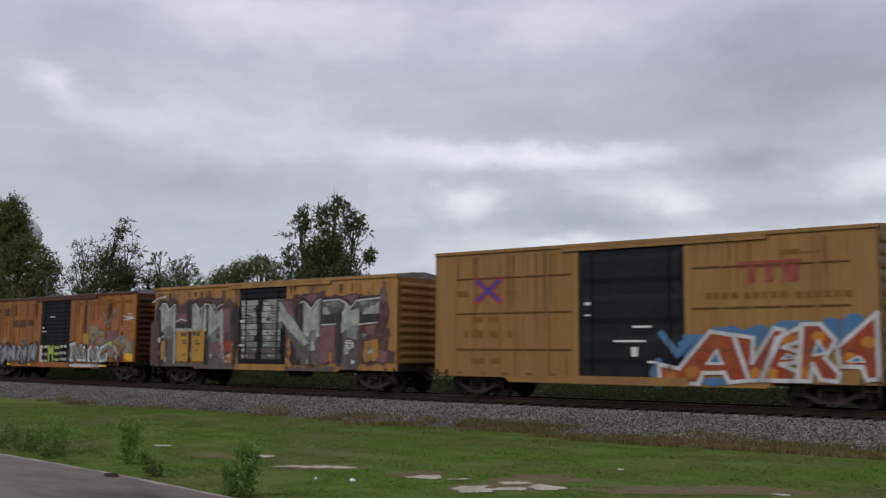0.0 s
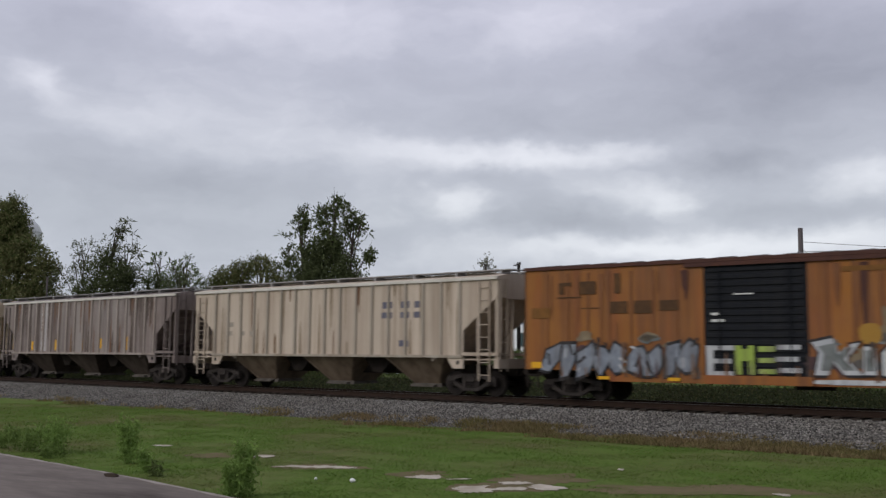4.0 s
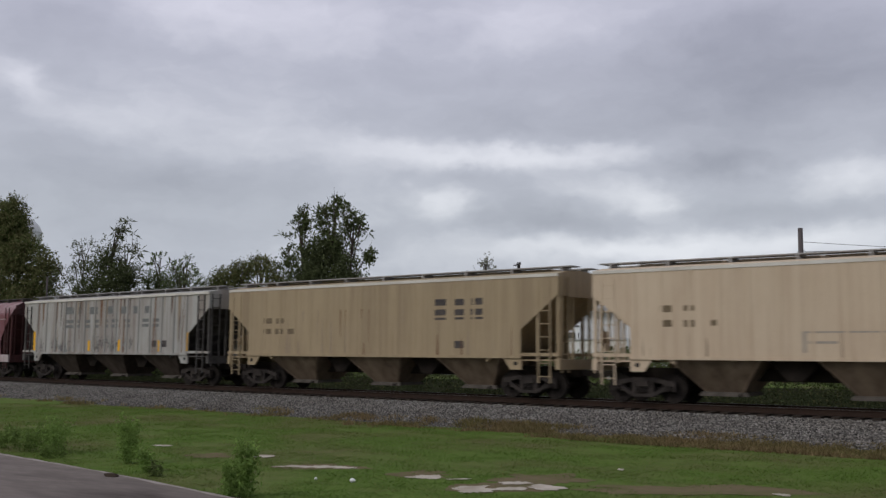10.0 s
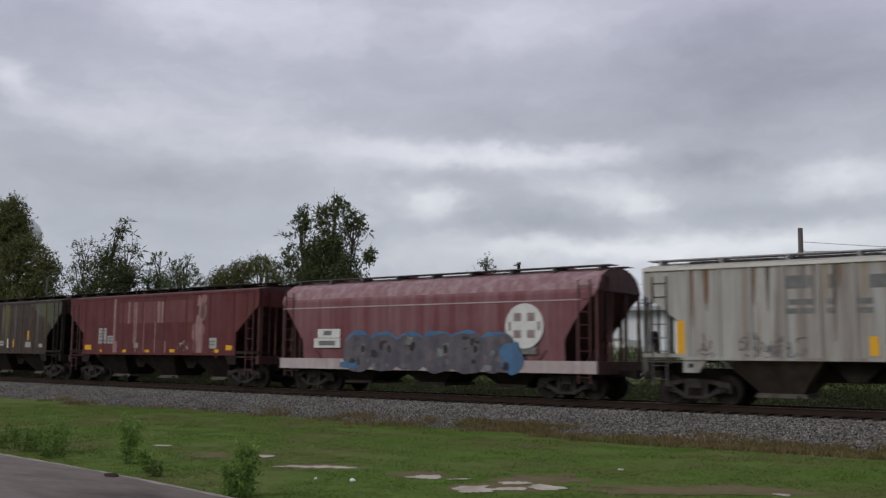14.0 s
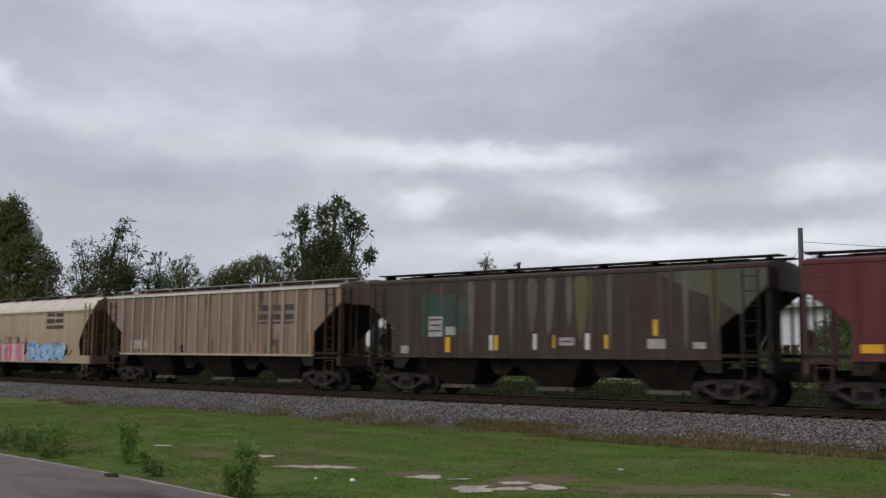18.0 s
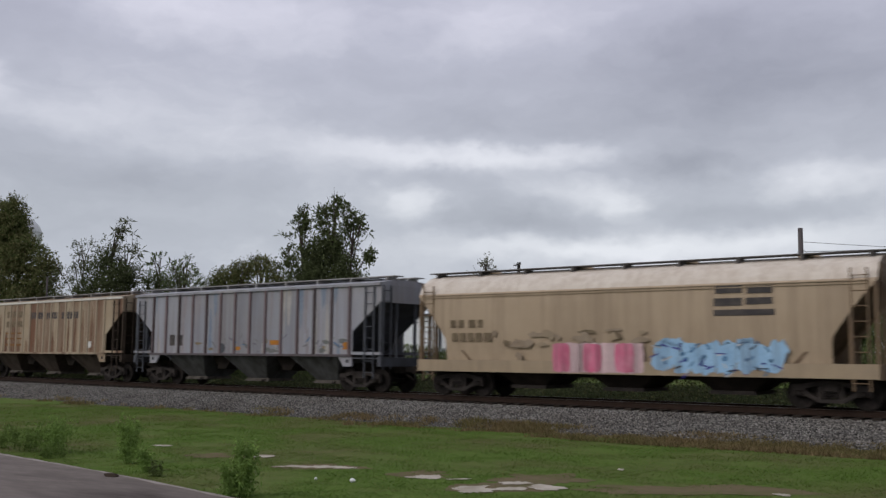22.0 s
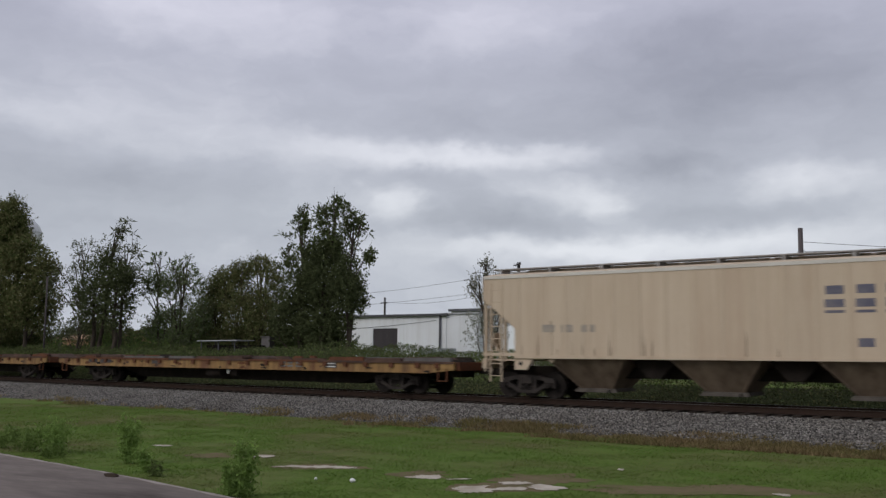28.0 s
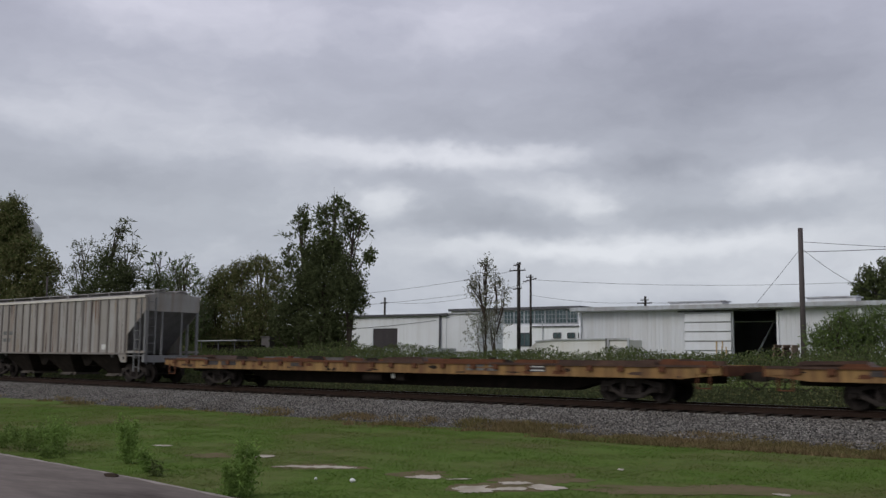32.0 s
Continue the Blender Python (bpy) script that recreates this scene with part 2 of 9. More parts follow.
def run(t):
    """How far the train has gone at t seconds."""
    return 9.467 * (t - 16) - 0.00246 * (t - 16) ** 2


# ---- ground, grass, track ----
GROUND = -0.80
SLAB_TOP = -0.74


def far_rise(y):
    """The land behind the track lies about a metre higher than the lawn."""
    k = min(1.0, max(0.0, (y - 34.0) / 5.0))
    return GROUND + 1.0 * k * k * (3 - 2 * k)


def ground_z(x, y):
    th = math.atan2(x, CENTRE_Y - y)
    off = R_TRACK - math.hypot(x, CENTRE_Y - y)          # 0 on the centre line, positive behind it
    return far_rise(30.3 + off) + 0.035 * noise.noise((x * 0.23, y * 0.23, 0.3)) + 0.02 * noise.noise((x * 0.9, y * 0.9, 4.0)), off, th


m_grass_ground = surface("mown_grass_soil", (0.096, 0.142, 0.031), 0.95, (0.140, 0.115, 0.061), 0.30, 0.85, 3.0, 0.2, spec=0.03)
# bank soil darker than the lawn: the train's shade put into the colour
m_verge = surface("shaded_bank_soil", (0.036, 0.042, 0.018), 0.95, (0.050, 0.042, 0.022), 0.5, 0.6, 10.0, 0.4, spec=0.03)
m_ballast = surface("ballast_bed", (0.075, 0.068, 0.060), 0.95, (0.055, 0.050, 0.045), 1.2, 0.5, 22.0, 0.8)
m_stone = surface("crushed_granite", (0.180, 0.166, 0.150), 0.9, (0.100, 0.084, 0.070), 0.8, 0.55, 9.0, 0.0, spread=0.85, islands=True, spec=0.08)
m_rail = surface("rusty_rail_steel", (0.034, 0.020, 0.014), 0.85, (0.02, 0.012, 0.009), 3.0, 0.5, 40.0, 0.2)
m_rail_head = surface("worn_rail_head", (0.20, 0.19, 0.18), 0.35, None, 3.0, 0.3, 40.0, 0.05, metal=0.8)
m_tie = surface("creosoted_timber", (0.035, 0.026, 0.020), 0.9, (0.06, 0.05, 0.04), 3.0, 0.5, 25.0, 0.5, spread=0.3)
m_concrete = surface("weathered_concrete", (0.172, 0.143, 0.128), 0.95, (0.060, 0.048, 0.043), 0.55, 0.95, 5.0, 0.6, spec=0.06, stretch=(0.6, 1.6, 1))
m_conc_edge = surface("pale_chipped_concrete", (0.30, 0.26, 0.235), 0.95, (0.16, 0.13, 0.11), 1.6, 0.8, 14.0, 0.5, spec=0.1)
m_sand = surface("bare_sandy_soil", (0.47, 0.41, 0.34), 0.95, (0.20, 0.16, 0.11), 1.5, 0.6, 25.0, 0.5)
m_soil = surface("thin_brown_soil", (0.150, 0.115, 0.068), 0.95, (0.105, 0.105, 0.042), 1.2, 0.9, 6.0, 0.3, spec=0.03)
m_white_stone = surface("white_litter", (0.75, 0.74, 0.70), 0.7, None, 4.0, 0.3, 30.0, 0.2)


def make_ground():
    # one sheet: fine near the camera and the track, coarse towards the horizon
    def steps(lo, hi, fine):
        near = list(np.arange(lo, hi + 0.01, fine))
        left = [lo - d for d in (12, 30, 70, 160, 400, 900, 2400)][::-1]
        right = [hi + d for d in (12, 30, 70, 160, 400, 900, 2400)]
        return left + near + right
    xs, ys = steps(-75, 15, 0.75), steps(-6, 60, 0.6)
    verts = [(x, y, ground_z(x, y)[0]) for y in ys for x in xs]
    w = len(xs)
    faces = [(j * w + i, j * w + i + 1, (j + 1) * w + i + 1, (j + 1) * w + i) for j in range(len(ys) - 1) for i in range(w - 1)]
    g = flat_mesh("ground", verts, faces, m_grass_ground)
    for f in g.data.polygons:
        f.use_smooth = True
    return tagged(g, "mown green grass with bare patches beside the railway", "ground", kind="structure")


make_ground()


def swept(name, section, s0, s1, step, material, closed=True):
    """A cross-section of (off, z) points drawn along the track."""
    n = int((s1 - s0) / step)
    verts, faces, k = [], [], len(section)
    for i in range(n + 1):
        m = on_track(s0 + (s1 - s0) * i / n)
        for off, z in section:
            verts.append(m @ Vector((0, off, z)))
    for i in range(n):
        for j in range(k if closed else k - 1):
            a, b = i * k + j, i * k + (j + 1) % k
            faces.append((a, a + k, b + k, b))
    return flat_mesh(name, [tuple(v) for v in verts], faces, material)


def make_track():
    S0, S1 = -210.0, 90.0
    bed = swept("ballast_bed", [(-5.4, -0.92), (-4.6, -0.74), (-3.0, -0.42), (-1.75, -0.27), (1.75, -0.27), (3.0, -0.45), (4.8, -0.75), (5.4, -0.95)], S0, S1, 1.5, m_ballast)
    tagged(bed, "grey crushed-stone railway ballast bed", "ballast", kind="structure")
    rng = np.random.default_rng(5)
    # loose stones on the near shoulder
    N = 130000
    s = rng.uniform(-62, 8, N)
    off = -(0.85 + 4.5 * rng.random(N) ** 0.85)
    zs = np.interp(off, [-5.4, -4.6, -3.0, -1.75, 0], [-0.92, -0.74, -0.42, -0.27, -0.27])
    keep = (rng.random(N) < np.interp(off, [-5.4, -4.7, -4.2, 0], [0.1, 0.45, 1, 1]))
    s, off, zs = s[keep], off[keep], zs[keep]
    N = len(s)
    th = s / R_SIDE
    r = R_TRACK - off
    c = np.stack([r * np.sin(th), CENTRE_Y - r * np.cos(th), zs + 0.012], -1)
    base = np.array([(1, 0, 0), (-1, 0, 0), (0, 1, 0), (0, -1, 0), (0, 0, 1), (0, 0, -1)], float)
    size = rng.uniform(0.014, 0.038, N)
    v = base[None] * (1 + rng.uniform(-0.45, 0.35, (N, 6, 1))) + rng.uniform(-0.3, 0.3, (N, 6, 3))
    v = v * size[:, None, None] * np.array([1.0, 1.0, 0.75]) + c[:, None]
    tri = np.array([(0, 2, 4), (2, 1, 4), (1, 3, 4), (3, 0, 4), (2, 0, 5), (1, 2, 5), (3, 1, 5), (0, 3, 5)])
    f = (tri[None] + 6 * np.arange(N)[:, None, None]).reshape(-1, 3)
    st = flat_mesh("ballast_stones", v.reshape(-1, 3).tolist(), f.tolist(), m_stone)
    tagged(st, "loose grey crushed granite stones on the track shoulder", "ballast", kind="stuff")
    for off in (-0.7525, 0.7525):
        sec = [(off - 0.07, -0.185), (off + 0.07, -0.185), (off + 0.07, -0.165), (off + 0.012, -0.14), (off + 0.012, -0.05), (off + 0.036, -0.035), (off + 0.036, -0.004),
               (off - 0.036, -0.004), (off - 0.036, -0.035), (off - 0.012, -0.05), (off - 0.012, -0.14), (off - 0.07, -0.165)]
        tagged(swept("rail", sec, S0, S1, 1.5, m_rail), "rust-brown steel rail on wooden ties", "rail", "rails of the track", "structure")
        tagged(swept("rail_head", [(off - 0.03, -0.003), (off + 0.03, -0.003), (off + 0.03, 0.0), (off - 0.03, 0.0)], S0, S1, 1.5, m_rail_head), "bright worn top of the rail", "rail", "rail tops", "structure")
    # ties
    bm = bmesh.new()
    box(bm, -0.115, 0.115, -1.3, 1.3, -0.36, -0.19)
    bmesh.ops.bevel(bm, geom=bm.edges[:], offset=0.012, segments=1)
    ties = thing("track_ties", pose(0, 0, 0), "dark creosoted wooden ties under the rails", "railway tie")
    ties["kind"] = "structure"
    first = part("tie", bm, m_tie, ties)
    first.matrix_basis = on_track(-70)
    for i in range(1, 150):
        sharing("tie", first, on_track(-70 + i * 0.53, random.uniform(-0.05, 0.05), random.uniform(-0.01, 0.01)) @ pose(0, 0, 0, 0, 0, random.uniform(-1, 1)), ties)


make_track()


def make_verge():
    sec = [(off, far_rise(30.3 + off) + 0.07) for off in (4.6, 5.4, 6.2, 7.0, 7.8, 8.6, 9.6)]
    tagged(swept("verge", sec, -78.0, 25.0, 1.5, m_verge, False), "weedy bank behind the railway, coloured dark for shade", "ground", kind="structure")


make_verge()


def make_slab():
    # edge of the concrete apron in the grass
    edge = [(-60, 17.1), (-20.33, 11.93), (-18, 11.65), (-15.51, 11.3), (-11.6, 10.59), (-8.0, 9.9), (4, 7.8)]
    pts = edge + [(4, -6), (-60, -6)]
    bm = bmesh.new()
    prism(bm, pts, -1.0, SLAB_TOP, "z")
    tagged(part("pavement", bm, m_concrete), "stained grey concrete apron with a chipped edge", "pavement", kind="structure")
    rnd = random.Random(8)
    line = []
    for (x0, y0), (x1, y1) in zip(edge, edge[1:]):
        n = max(2, int((x1 - x0) / 0.35))
        line += [(x0 + (x1 - x0) * i / n, y0 + (y1 - y0) * i / n) for i in range(n)]
    bm = bmesh.new()
    prism(bm, [(x, y + rnd.uniform(-0.03, 0.03)) for x, y in line] + [(x, y - 0.10 + rnd.uniform(-0.035, 0.035)) for x, y in line[::-1]], -0.9, SLAB_TOP + 0.005, "z")
    tagged(part("pavement_edge", bm, m_conc_edge), "pale chipped edge of the concrete apron", "pavement", kind="structure")


make_slab()


# ---- the train: shared materials ----
m_truck = surface("cast_truck_steel", (0.040, 0.034, 0.031), 0.9, (0.085, 0.070, 0.062), 3.0, 0.6, 30.0, 0.3, spec=0.06)
m_wheel = surface("wheel_steel", (0.024, 0.020, 0.018), 0.7, (0.060, 0.050, 0.045), 4.0, 0.5, 40.0, 0.15, metal=0.3, spec=0.06)
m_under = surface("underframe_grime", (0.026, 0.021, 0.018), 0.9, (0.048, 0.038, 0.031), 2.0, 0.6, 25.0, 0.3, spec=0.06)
# hopper bays: grime, and the shade under the car put into the colour
m_bay = surface("grimy_shaded_hopper_bay", (0.092, 0.072, 0.058), 0.85, (0.045, 0.034, 0.027), 0.9, 0.7, 20.0, 0.2, streak=(0.04, 0.032, 0.026), streak_amount=0.6, spec=0.06)
m_bay_tan = surface("dusty_tan_hopper_bay", (0.230, 0.172, 0.122), 0.85, (0.12, 0.088, 0.062), 0.9, 0.7, 20.0, 0.2, streak=(0.07, 0.052, 0.04), streak_amount=0.5, spec=0.05)
m_bay_grey = surface("grey_hopper_bay", (0.120, 0.120, 0.116), 0.85, (0.045, 0.042, 0.038), 0.9, 0.7, 20.0, 0.2, streak=(0.05, 0.045, 0.04), streak_amount=0.6, spec=0.08)
m_gate = surface("dusty_gate_steel", (0.125, 0.108, 0.094), 0.85, (0.06, 0.05, 0.042), 3.0, 0.7, 30.0, 0.2, spec=0.06)
# pale edge: the sky caught along the eave, put into the colour
m_edge = surface("skylit_roof_edge", (0.62, 0.58, 0.52), 0.6, (0.45, 0.40, 0.34), 0.8, 0.6, 30.0, 0.05)
m_galv = surface("galvanised_walkway", (0.34, 0.33, 0.32), 0.6, (0.20, 0.17, 0.15), 2.0, 0.5, 40.0, 0.2, metal=0.3)
m_walk = surface("dull_steel_walkway", (0.13, 0.12, 0.115), 0.8, (0.07, 0.06, 0.055), 2.0, 0.6, 30.0, 0.1, spec=0.1)
m_black = surface("black_paint", (0.014, 0.015, 0.018), 0.6, (0.03, 0.028, 0.027), 2.0, 0.4, 40.0, 0.1, spec=0.06)
m_mark_dark = surface("faded_black_lettering", (0.052, 0.045, 0.045), 0.7, (0.12, 0.10, 0.085), 3.0, 0.6, 40.0, 0.05)
m_mark_blue = surface("faded_blue_lettering", (0.115, 0.110, 0.145), 0.7, (0.23, 0.205, 0.205), 3.0, 0.6, 40.0, 0.05)
m_mark_pale = surface("ghosted_lettering", (0.30, 0.26, 0.22), 0.8, (0.42, 0.36, 0.28), 5.0, 0.7, 40.0, 0.05)
m_mark_grey = surface("grey_lettering", (0.14, 0.14, 0.135), 0.8, (0.25, 0.245, 0.23), 5.0, 0.6, 40.0, 0.05)
m_mark_white = surface("white_stencil", (0.62, 0.61, 0.58), 0.7, (0.4, 0.38, 0.35), 3.0, 0.5, 40.0, 0.05)
m_notice = surface("grimy_notice_panel", (0.36, 0.35, 0.33), 0.8, (0.17, 0.15, 0.14), 3.0, 0.7, 20.0, 0.05)
m_mark_red = surface("dark_red_lettering", (0.22, 0.045, 0.04), 0.7, (0.3, 0.12, 0.07), 3.0, 0.5, 40.0, 0.05)
m_mark_rose = surface("faded_maroon_mark", (0.24, 0.17, 0.17), 0.8, (0.36, 0.31, 0.30), 3.0, 0.6, 40.0, 0.05)
m_mark_brown = surface("faded_brown_lettering", (0.16, 0.075, 0.022), 0.8, (0.28, 0.12, 0.03), 4.0, 0.6, 40.0, 0.05)
m_mark_soot = surface("worn_dark_brown_lettering", (0.075, 0.040, 0.020), 0.8, (0.15, 0.070, 0.025), 4.0, 0.6, 40.0, 0.05)
m_mark_umber = surface("worn_umber_lettering", (0.13, 0.095, 0.06), 0.8, (0.25, 0.19, 0.12), 6.0, 0.7, 40.0, 0.05)
m_reflector = surface("yellow_reflector", (0.70, 0.36, 0.02), 0.5, None, 4.0, 0.3, 40.0, 0.05)
m_x_red = surface("red_spray_line", (0.34, 0.045, 0.035), 0.6, None, 2.0, 0.4, 20.0, 0.05)
m_x_blue = surface("deep_blue_spray_line", (0.055, 0.05, 0.24), 0.6, None, 2.0, 0.4, 20.0, 0.05)
# dark colour gives the pressed beads their shading; rusty runs use it too
m_bead = surface("bead_shade_and_rust", (0.105, 0.052, 0.020), 0.85, (0.19, 0.10, 0.035), 2.0, 0.6, 30.0, 0.1)
m_ypanel = surface("faded_yellow_panel", (0.36, 0.20, 0.035), 0.6, (0.30, 0.15, 0.035), 1.0, 0.6, 12.0, 0.05)
m_sp_white = surface("white_spray_paint", (0.528, 0.528, 0.528), 0.6, (0.336, 0.344, 0.368), 1.5, 0.7, 18.0, 0.05, streak=(0.085, 0.068, 0.062), streak_amount=0.5, streak_scale=4.0)
m_sp_silver = surface("silver_spray_paint", (0.245, 0.266, 0.302), 0.55, (0.144, 0.158, 0.194), 2.6, 0.95, 6.0, 0.05, streak=(0.085, 0.068, 0.062), streak_amount=0.5, streak_scale=4.0)
m_sp_rust = surface("rust_red_spray_paint", (0.245, 0.040, 0.018), 0.6, (0.302, 0.094, 0.022), 1.2, 0.8, 10.0, 0.05, streak=(0.085, 0.068, 0.062), streak_amount=0.5, streak_scale=4.0)
m_sp_orange = surface("orange_spray_paint", (0.432, 0.173, 0.022), 0.6, (0.324, 0.086, 0.014), 1.2, 0.6, 10.0, 0.05, streak=(0.085, 0.068, 0.062), streak_amount=0.5, streak_scale=4.0)
m_sp_blue = surface("blue_spray_paint", (0.055, 0.145, 0.28), 0.6, (0.11, 0.20, 0.28), 1.2, 0.7, 10.0, 0.05, streak=(0.085, 0.068, 0.062), streak_amount=0.5, streak_scale=4.0)
m_sp_sky = surface("light_blue_spray_paint", (0.32, 0.50, 0.68), 0.6, (0.20, 0.36, 0.55), 2.0, 0.6, 12.0, 0.05, streak=(0.085, 0.068, 0.062), streak_amount=0.5, streak_scale=4.0)
m_sp_pink = surface("pink_spray_paint", (0.62, 0.14, 0.24), 0.6, (0.66, 0.30, 0.36), 1.5, 0.7, 12.0, 0.05, streak=(0.085, 0.068, 0.062), streak_amount=0.5, streak_scale=4.0)
m_sp_pale = surface("pale_pink_spray_paint", (0.66, 0.47, 0.47), 0.6, (0.55, 0.33, 0.36), 1.5, 0.6, 12.0, 0.05, streak=(0.085, 0.068, 0.062), streak_amount=0.5, streak_scale=4.0)
m_sp_green = surface("grey_green_spray_paint", (0.345, 0.372, 0.330), 0.6, (0.19, 0.20, 0.175), 2.6, 0.9, 6.0, 0.05, streak=(0.085, 0.068, 0.062), streak_amount=0.5, streak_scale=4.0)
m_sp_grey = surface("grey_spray_paint", (0.088, 0.078, 0.070), 0.6, (0.130, 0.117, 0.104), 2.6, 0.95, 6.0, 0.05, streak=(0.085, 0.068, 0.062), streak_amount=0.5, streak_scale=4.0)
m_sp_black = surface("black_spray_paint", (0.020, 0.019, 0.020), 0.6, (0.05, 0.044, 0.046), 1.4, 0.6, 10.0, 0.05, streak=(0.085, 0.068, 0.062), streak_amount=0.5, streak_scale=4.0)
m_sp_purple = surface("purple_spray_paint", (0.075, 0.036, 0.036), 0.6, (0.13, 0.075, 0.06), 2.6, 0.95, 6.0, 0.05, streak=(0.085, 0.068, 0.062), streak_amount=0.5, streak_scale=4.0)
m_sp_dull = surface("dull_grey_spray_paint", (0.125, 0.108, 0.120), 0.6, (0.20, 0.175, 0.185), 1.2, 0.8, 9.0, 0.05, streak=(0.085, 0.068, 0.062), streak_amount=0.5, streak_scale=4.0)
m_sp_soot = surface("sooty_blue_grey_spray_paint", (0.075, 0.070, 0.085), 0.6, (0.12, 0.108, 0.118), 1.6, 0.95, 5.0, 0.05, streak=(0.16, 0.13, 0.14), streak_amount=0.45, streak_scale=3.0)
m_sp_plum = surface("plum_spray_paint", (0.088, 0.044, 0.046), 0.6, (0.07, 0.042, 0.045), 2.6, 0.95, 6.0, 0.05, streak=(0.085, 0.068, 0.062), streak_amount=0.5, streak_scale=4.0)
m_sp_pink2 = surface("dusty_rose_spray_paint", (0.185, 0.092, 0.098), 0.6, (0.13, 0.057, 0.062), 2.6, 0.95, 6.0, 0.05, streak=(0.085, 0.068, 0.062), streak_amount=0.5, streak_scale=4.0)
m_sp_silver2 = surface("worn_silver_spray_paint", (0.202, 0.216, 0.209), 0.6, (0.072, 0.076, 0.072), 2.6, 0.95, 6.0, 0.05, streak=(0.085, 0.068, 0.062), streak_amount=0.5, streak_scale=4.0)
m_sp_lime = surface("lime_spray_paint", (0.302, 0.403, 0.072), 0.6, (0.360, 0.360, 0.180), 1.5, 0.6, 12.0, 0.05, streak=(0.085, 0.068, 0.062), streak_amount=0.5, streak_scale=4.0)
m_sp_tan = surface("tan_spray_paint", (0.245, 0.194, 0.122), 0.6, (0.180, 0.122, 0.072), 2.6, 0.95, 6.0, 0.05, streak=(0.085, 0.068, 0.062), streak_amount=0.5, streak_scale=4.0)

NEAR = -1.0          # the side towards the lawn
TRAIN, WHEELSETS = [], []


def paint(name, base, second, streak, amount, seed, scale=0.9, rough=0.62, streak_scale=2.2, spread=0.07, streak2=None):
    return surface(name, base, rough, second, scale, 0.5, 45.0, 0.06, streak=streak, streak_amount=amount, seed=seed, streak_scale=streak_scale, spread=spread, streak2=streak2, spec=0.30)


# ---- trucks (the wheeled bogies) ----
_truck = {}


def wheel_mesh(r):
    bm = bmesh.new()
    for sy in (-1, 1):
        rod(bm, (0, sy * 0.68, 0), (0, sy * 0.80, 0), r, r - 0.008, 28)
        rod(bm, (0, sy * 0.655, 0), (0, sy * 0.68, 0), r + 0.026, r + 0.022, 28)
        rod(bm, (0, sy * 0.80, 0), (0, sy * 0.825, 0), r * 0.36, r * 0.30, 16)
        for k in range(3):      # bolts on the bearing cap
            a = k * math.tau / 3
            rod(bm, (0.06 * math.cos(a), sy * 1.15, 0.06 * math.sin(a)), (0.06 * math.cos(a), sy * 1.175, 0.06 * math.sin(a)), 0.018, seg=6)
        rod(bm, (0, sy * 0.82, 0), (0, sy * 1.15, 0), 0.095, 0.085, 12)
    rod(bm, (0, -0.7, 0), (0, 0.7, 0), 0.085, seg=10)
    return bm


def frame_mesh(r, wb):
    bm, z0, h = bmesh.new(), r - 0.457, wb / 2

    def b2(p, q, w):
        bar(bm, (p[0], 0, p[1] + z0), (q[0], 0, q[1] + z0), 0.17, w)
    for s in (-1, 1):
        box(bm, s * h - 0.16, s * h + 0.16, -0.10, 0.10, 0.53 + z0, 0.70 + z0)
        box(bm, s * (h + 0.16) - 0.035, s * (h + 0.16) + 0.035, -0.09, 0.09, 0.36 + z0, 0.66 + z0)
        box(bm, s * (h - 0.16) - 0.035, s * (h - 0.16) + 0.035, -0.09, 0.09, 0.36 + z0, 0.66 + z0)
        b2((s * (h - 0.05), 0.64), (s * 0.30, 0.74), 0.13)
        b2((s * (h - 0.12), 0.50), (s * 0.34, 0.25), 0.12)
        box(bm, s * 0.30 - 0.055, s * 0.30 + 0.055, -0.09, 0.09, 0.22 + z0, 0.76 + z0)
    box(bm, -0.36, 0.36, -0.11, 0.11, 0.19 + z0, 0.28 + z0)
    box(bm, -0.36, 0.36, -0.085, 0.085, 0.70 + z0, 0.80 + z0)
    for x in (-0.16, 0.0, 0.16):       # springs
        for k in range(5):
            rod(bm, (x, -0.03, 0.28 + z0 + k * 0.05), (x, -0.03, 0.31 + z0 + k * 0.05), 0.07, seg=8)
    return bm


def truck(car, x, r=0.457, wb=1.778):
    key = r
    if key not in _truck:
        bm = bmesh.new()
        box(bm, -0.20, 0.20, -1.12, 1.12, 0.52, 0.72)
        rod(bm, (0, 0, 0.70), (0, 0, 0.82), 0.3, seg=14)
        box(bm, -0.62, 0.62, -0.72, 0.72, 0.40, 0.50)
        _truck[key] = []
        for nm, b, m in (("truck", bm, m_truck), ("side_frame", frame_mesh(r, wb), m_truck), ("wheelset", wheel_mesh(r), m_wheel)):
            me = bpy.data.meshes.new(nm)
            b.to_mesh(me)
            b.free()
            me.materials.append(m)
            _truck[key].append(me)
    bol, fr, wh = _truck[key]
    t = new("truck", bol)
    t.parent = car
    t.location = (x, 0, 0)
    for sy in (-1, 1):
        f = new("side_frame", fr)
        f.parent = t
        f.location = (0, sy * 1.0, 0)
        if sy > 0:
            f.rotation_euler = (0, 0, math.pi)
    for sx in (-1, 1):
        w = new("wheelset", wh)
        w.parent = t
        w.matrix_parent_inverse = Matrix.Translation((sx * wb / 2, 0, r))
        WHEELSETS.append((w, r))
    return t


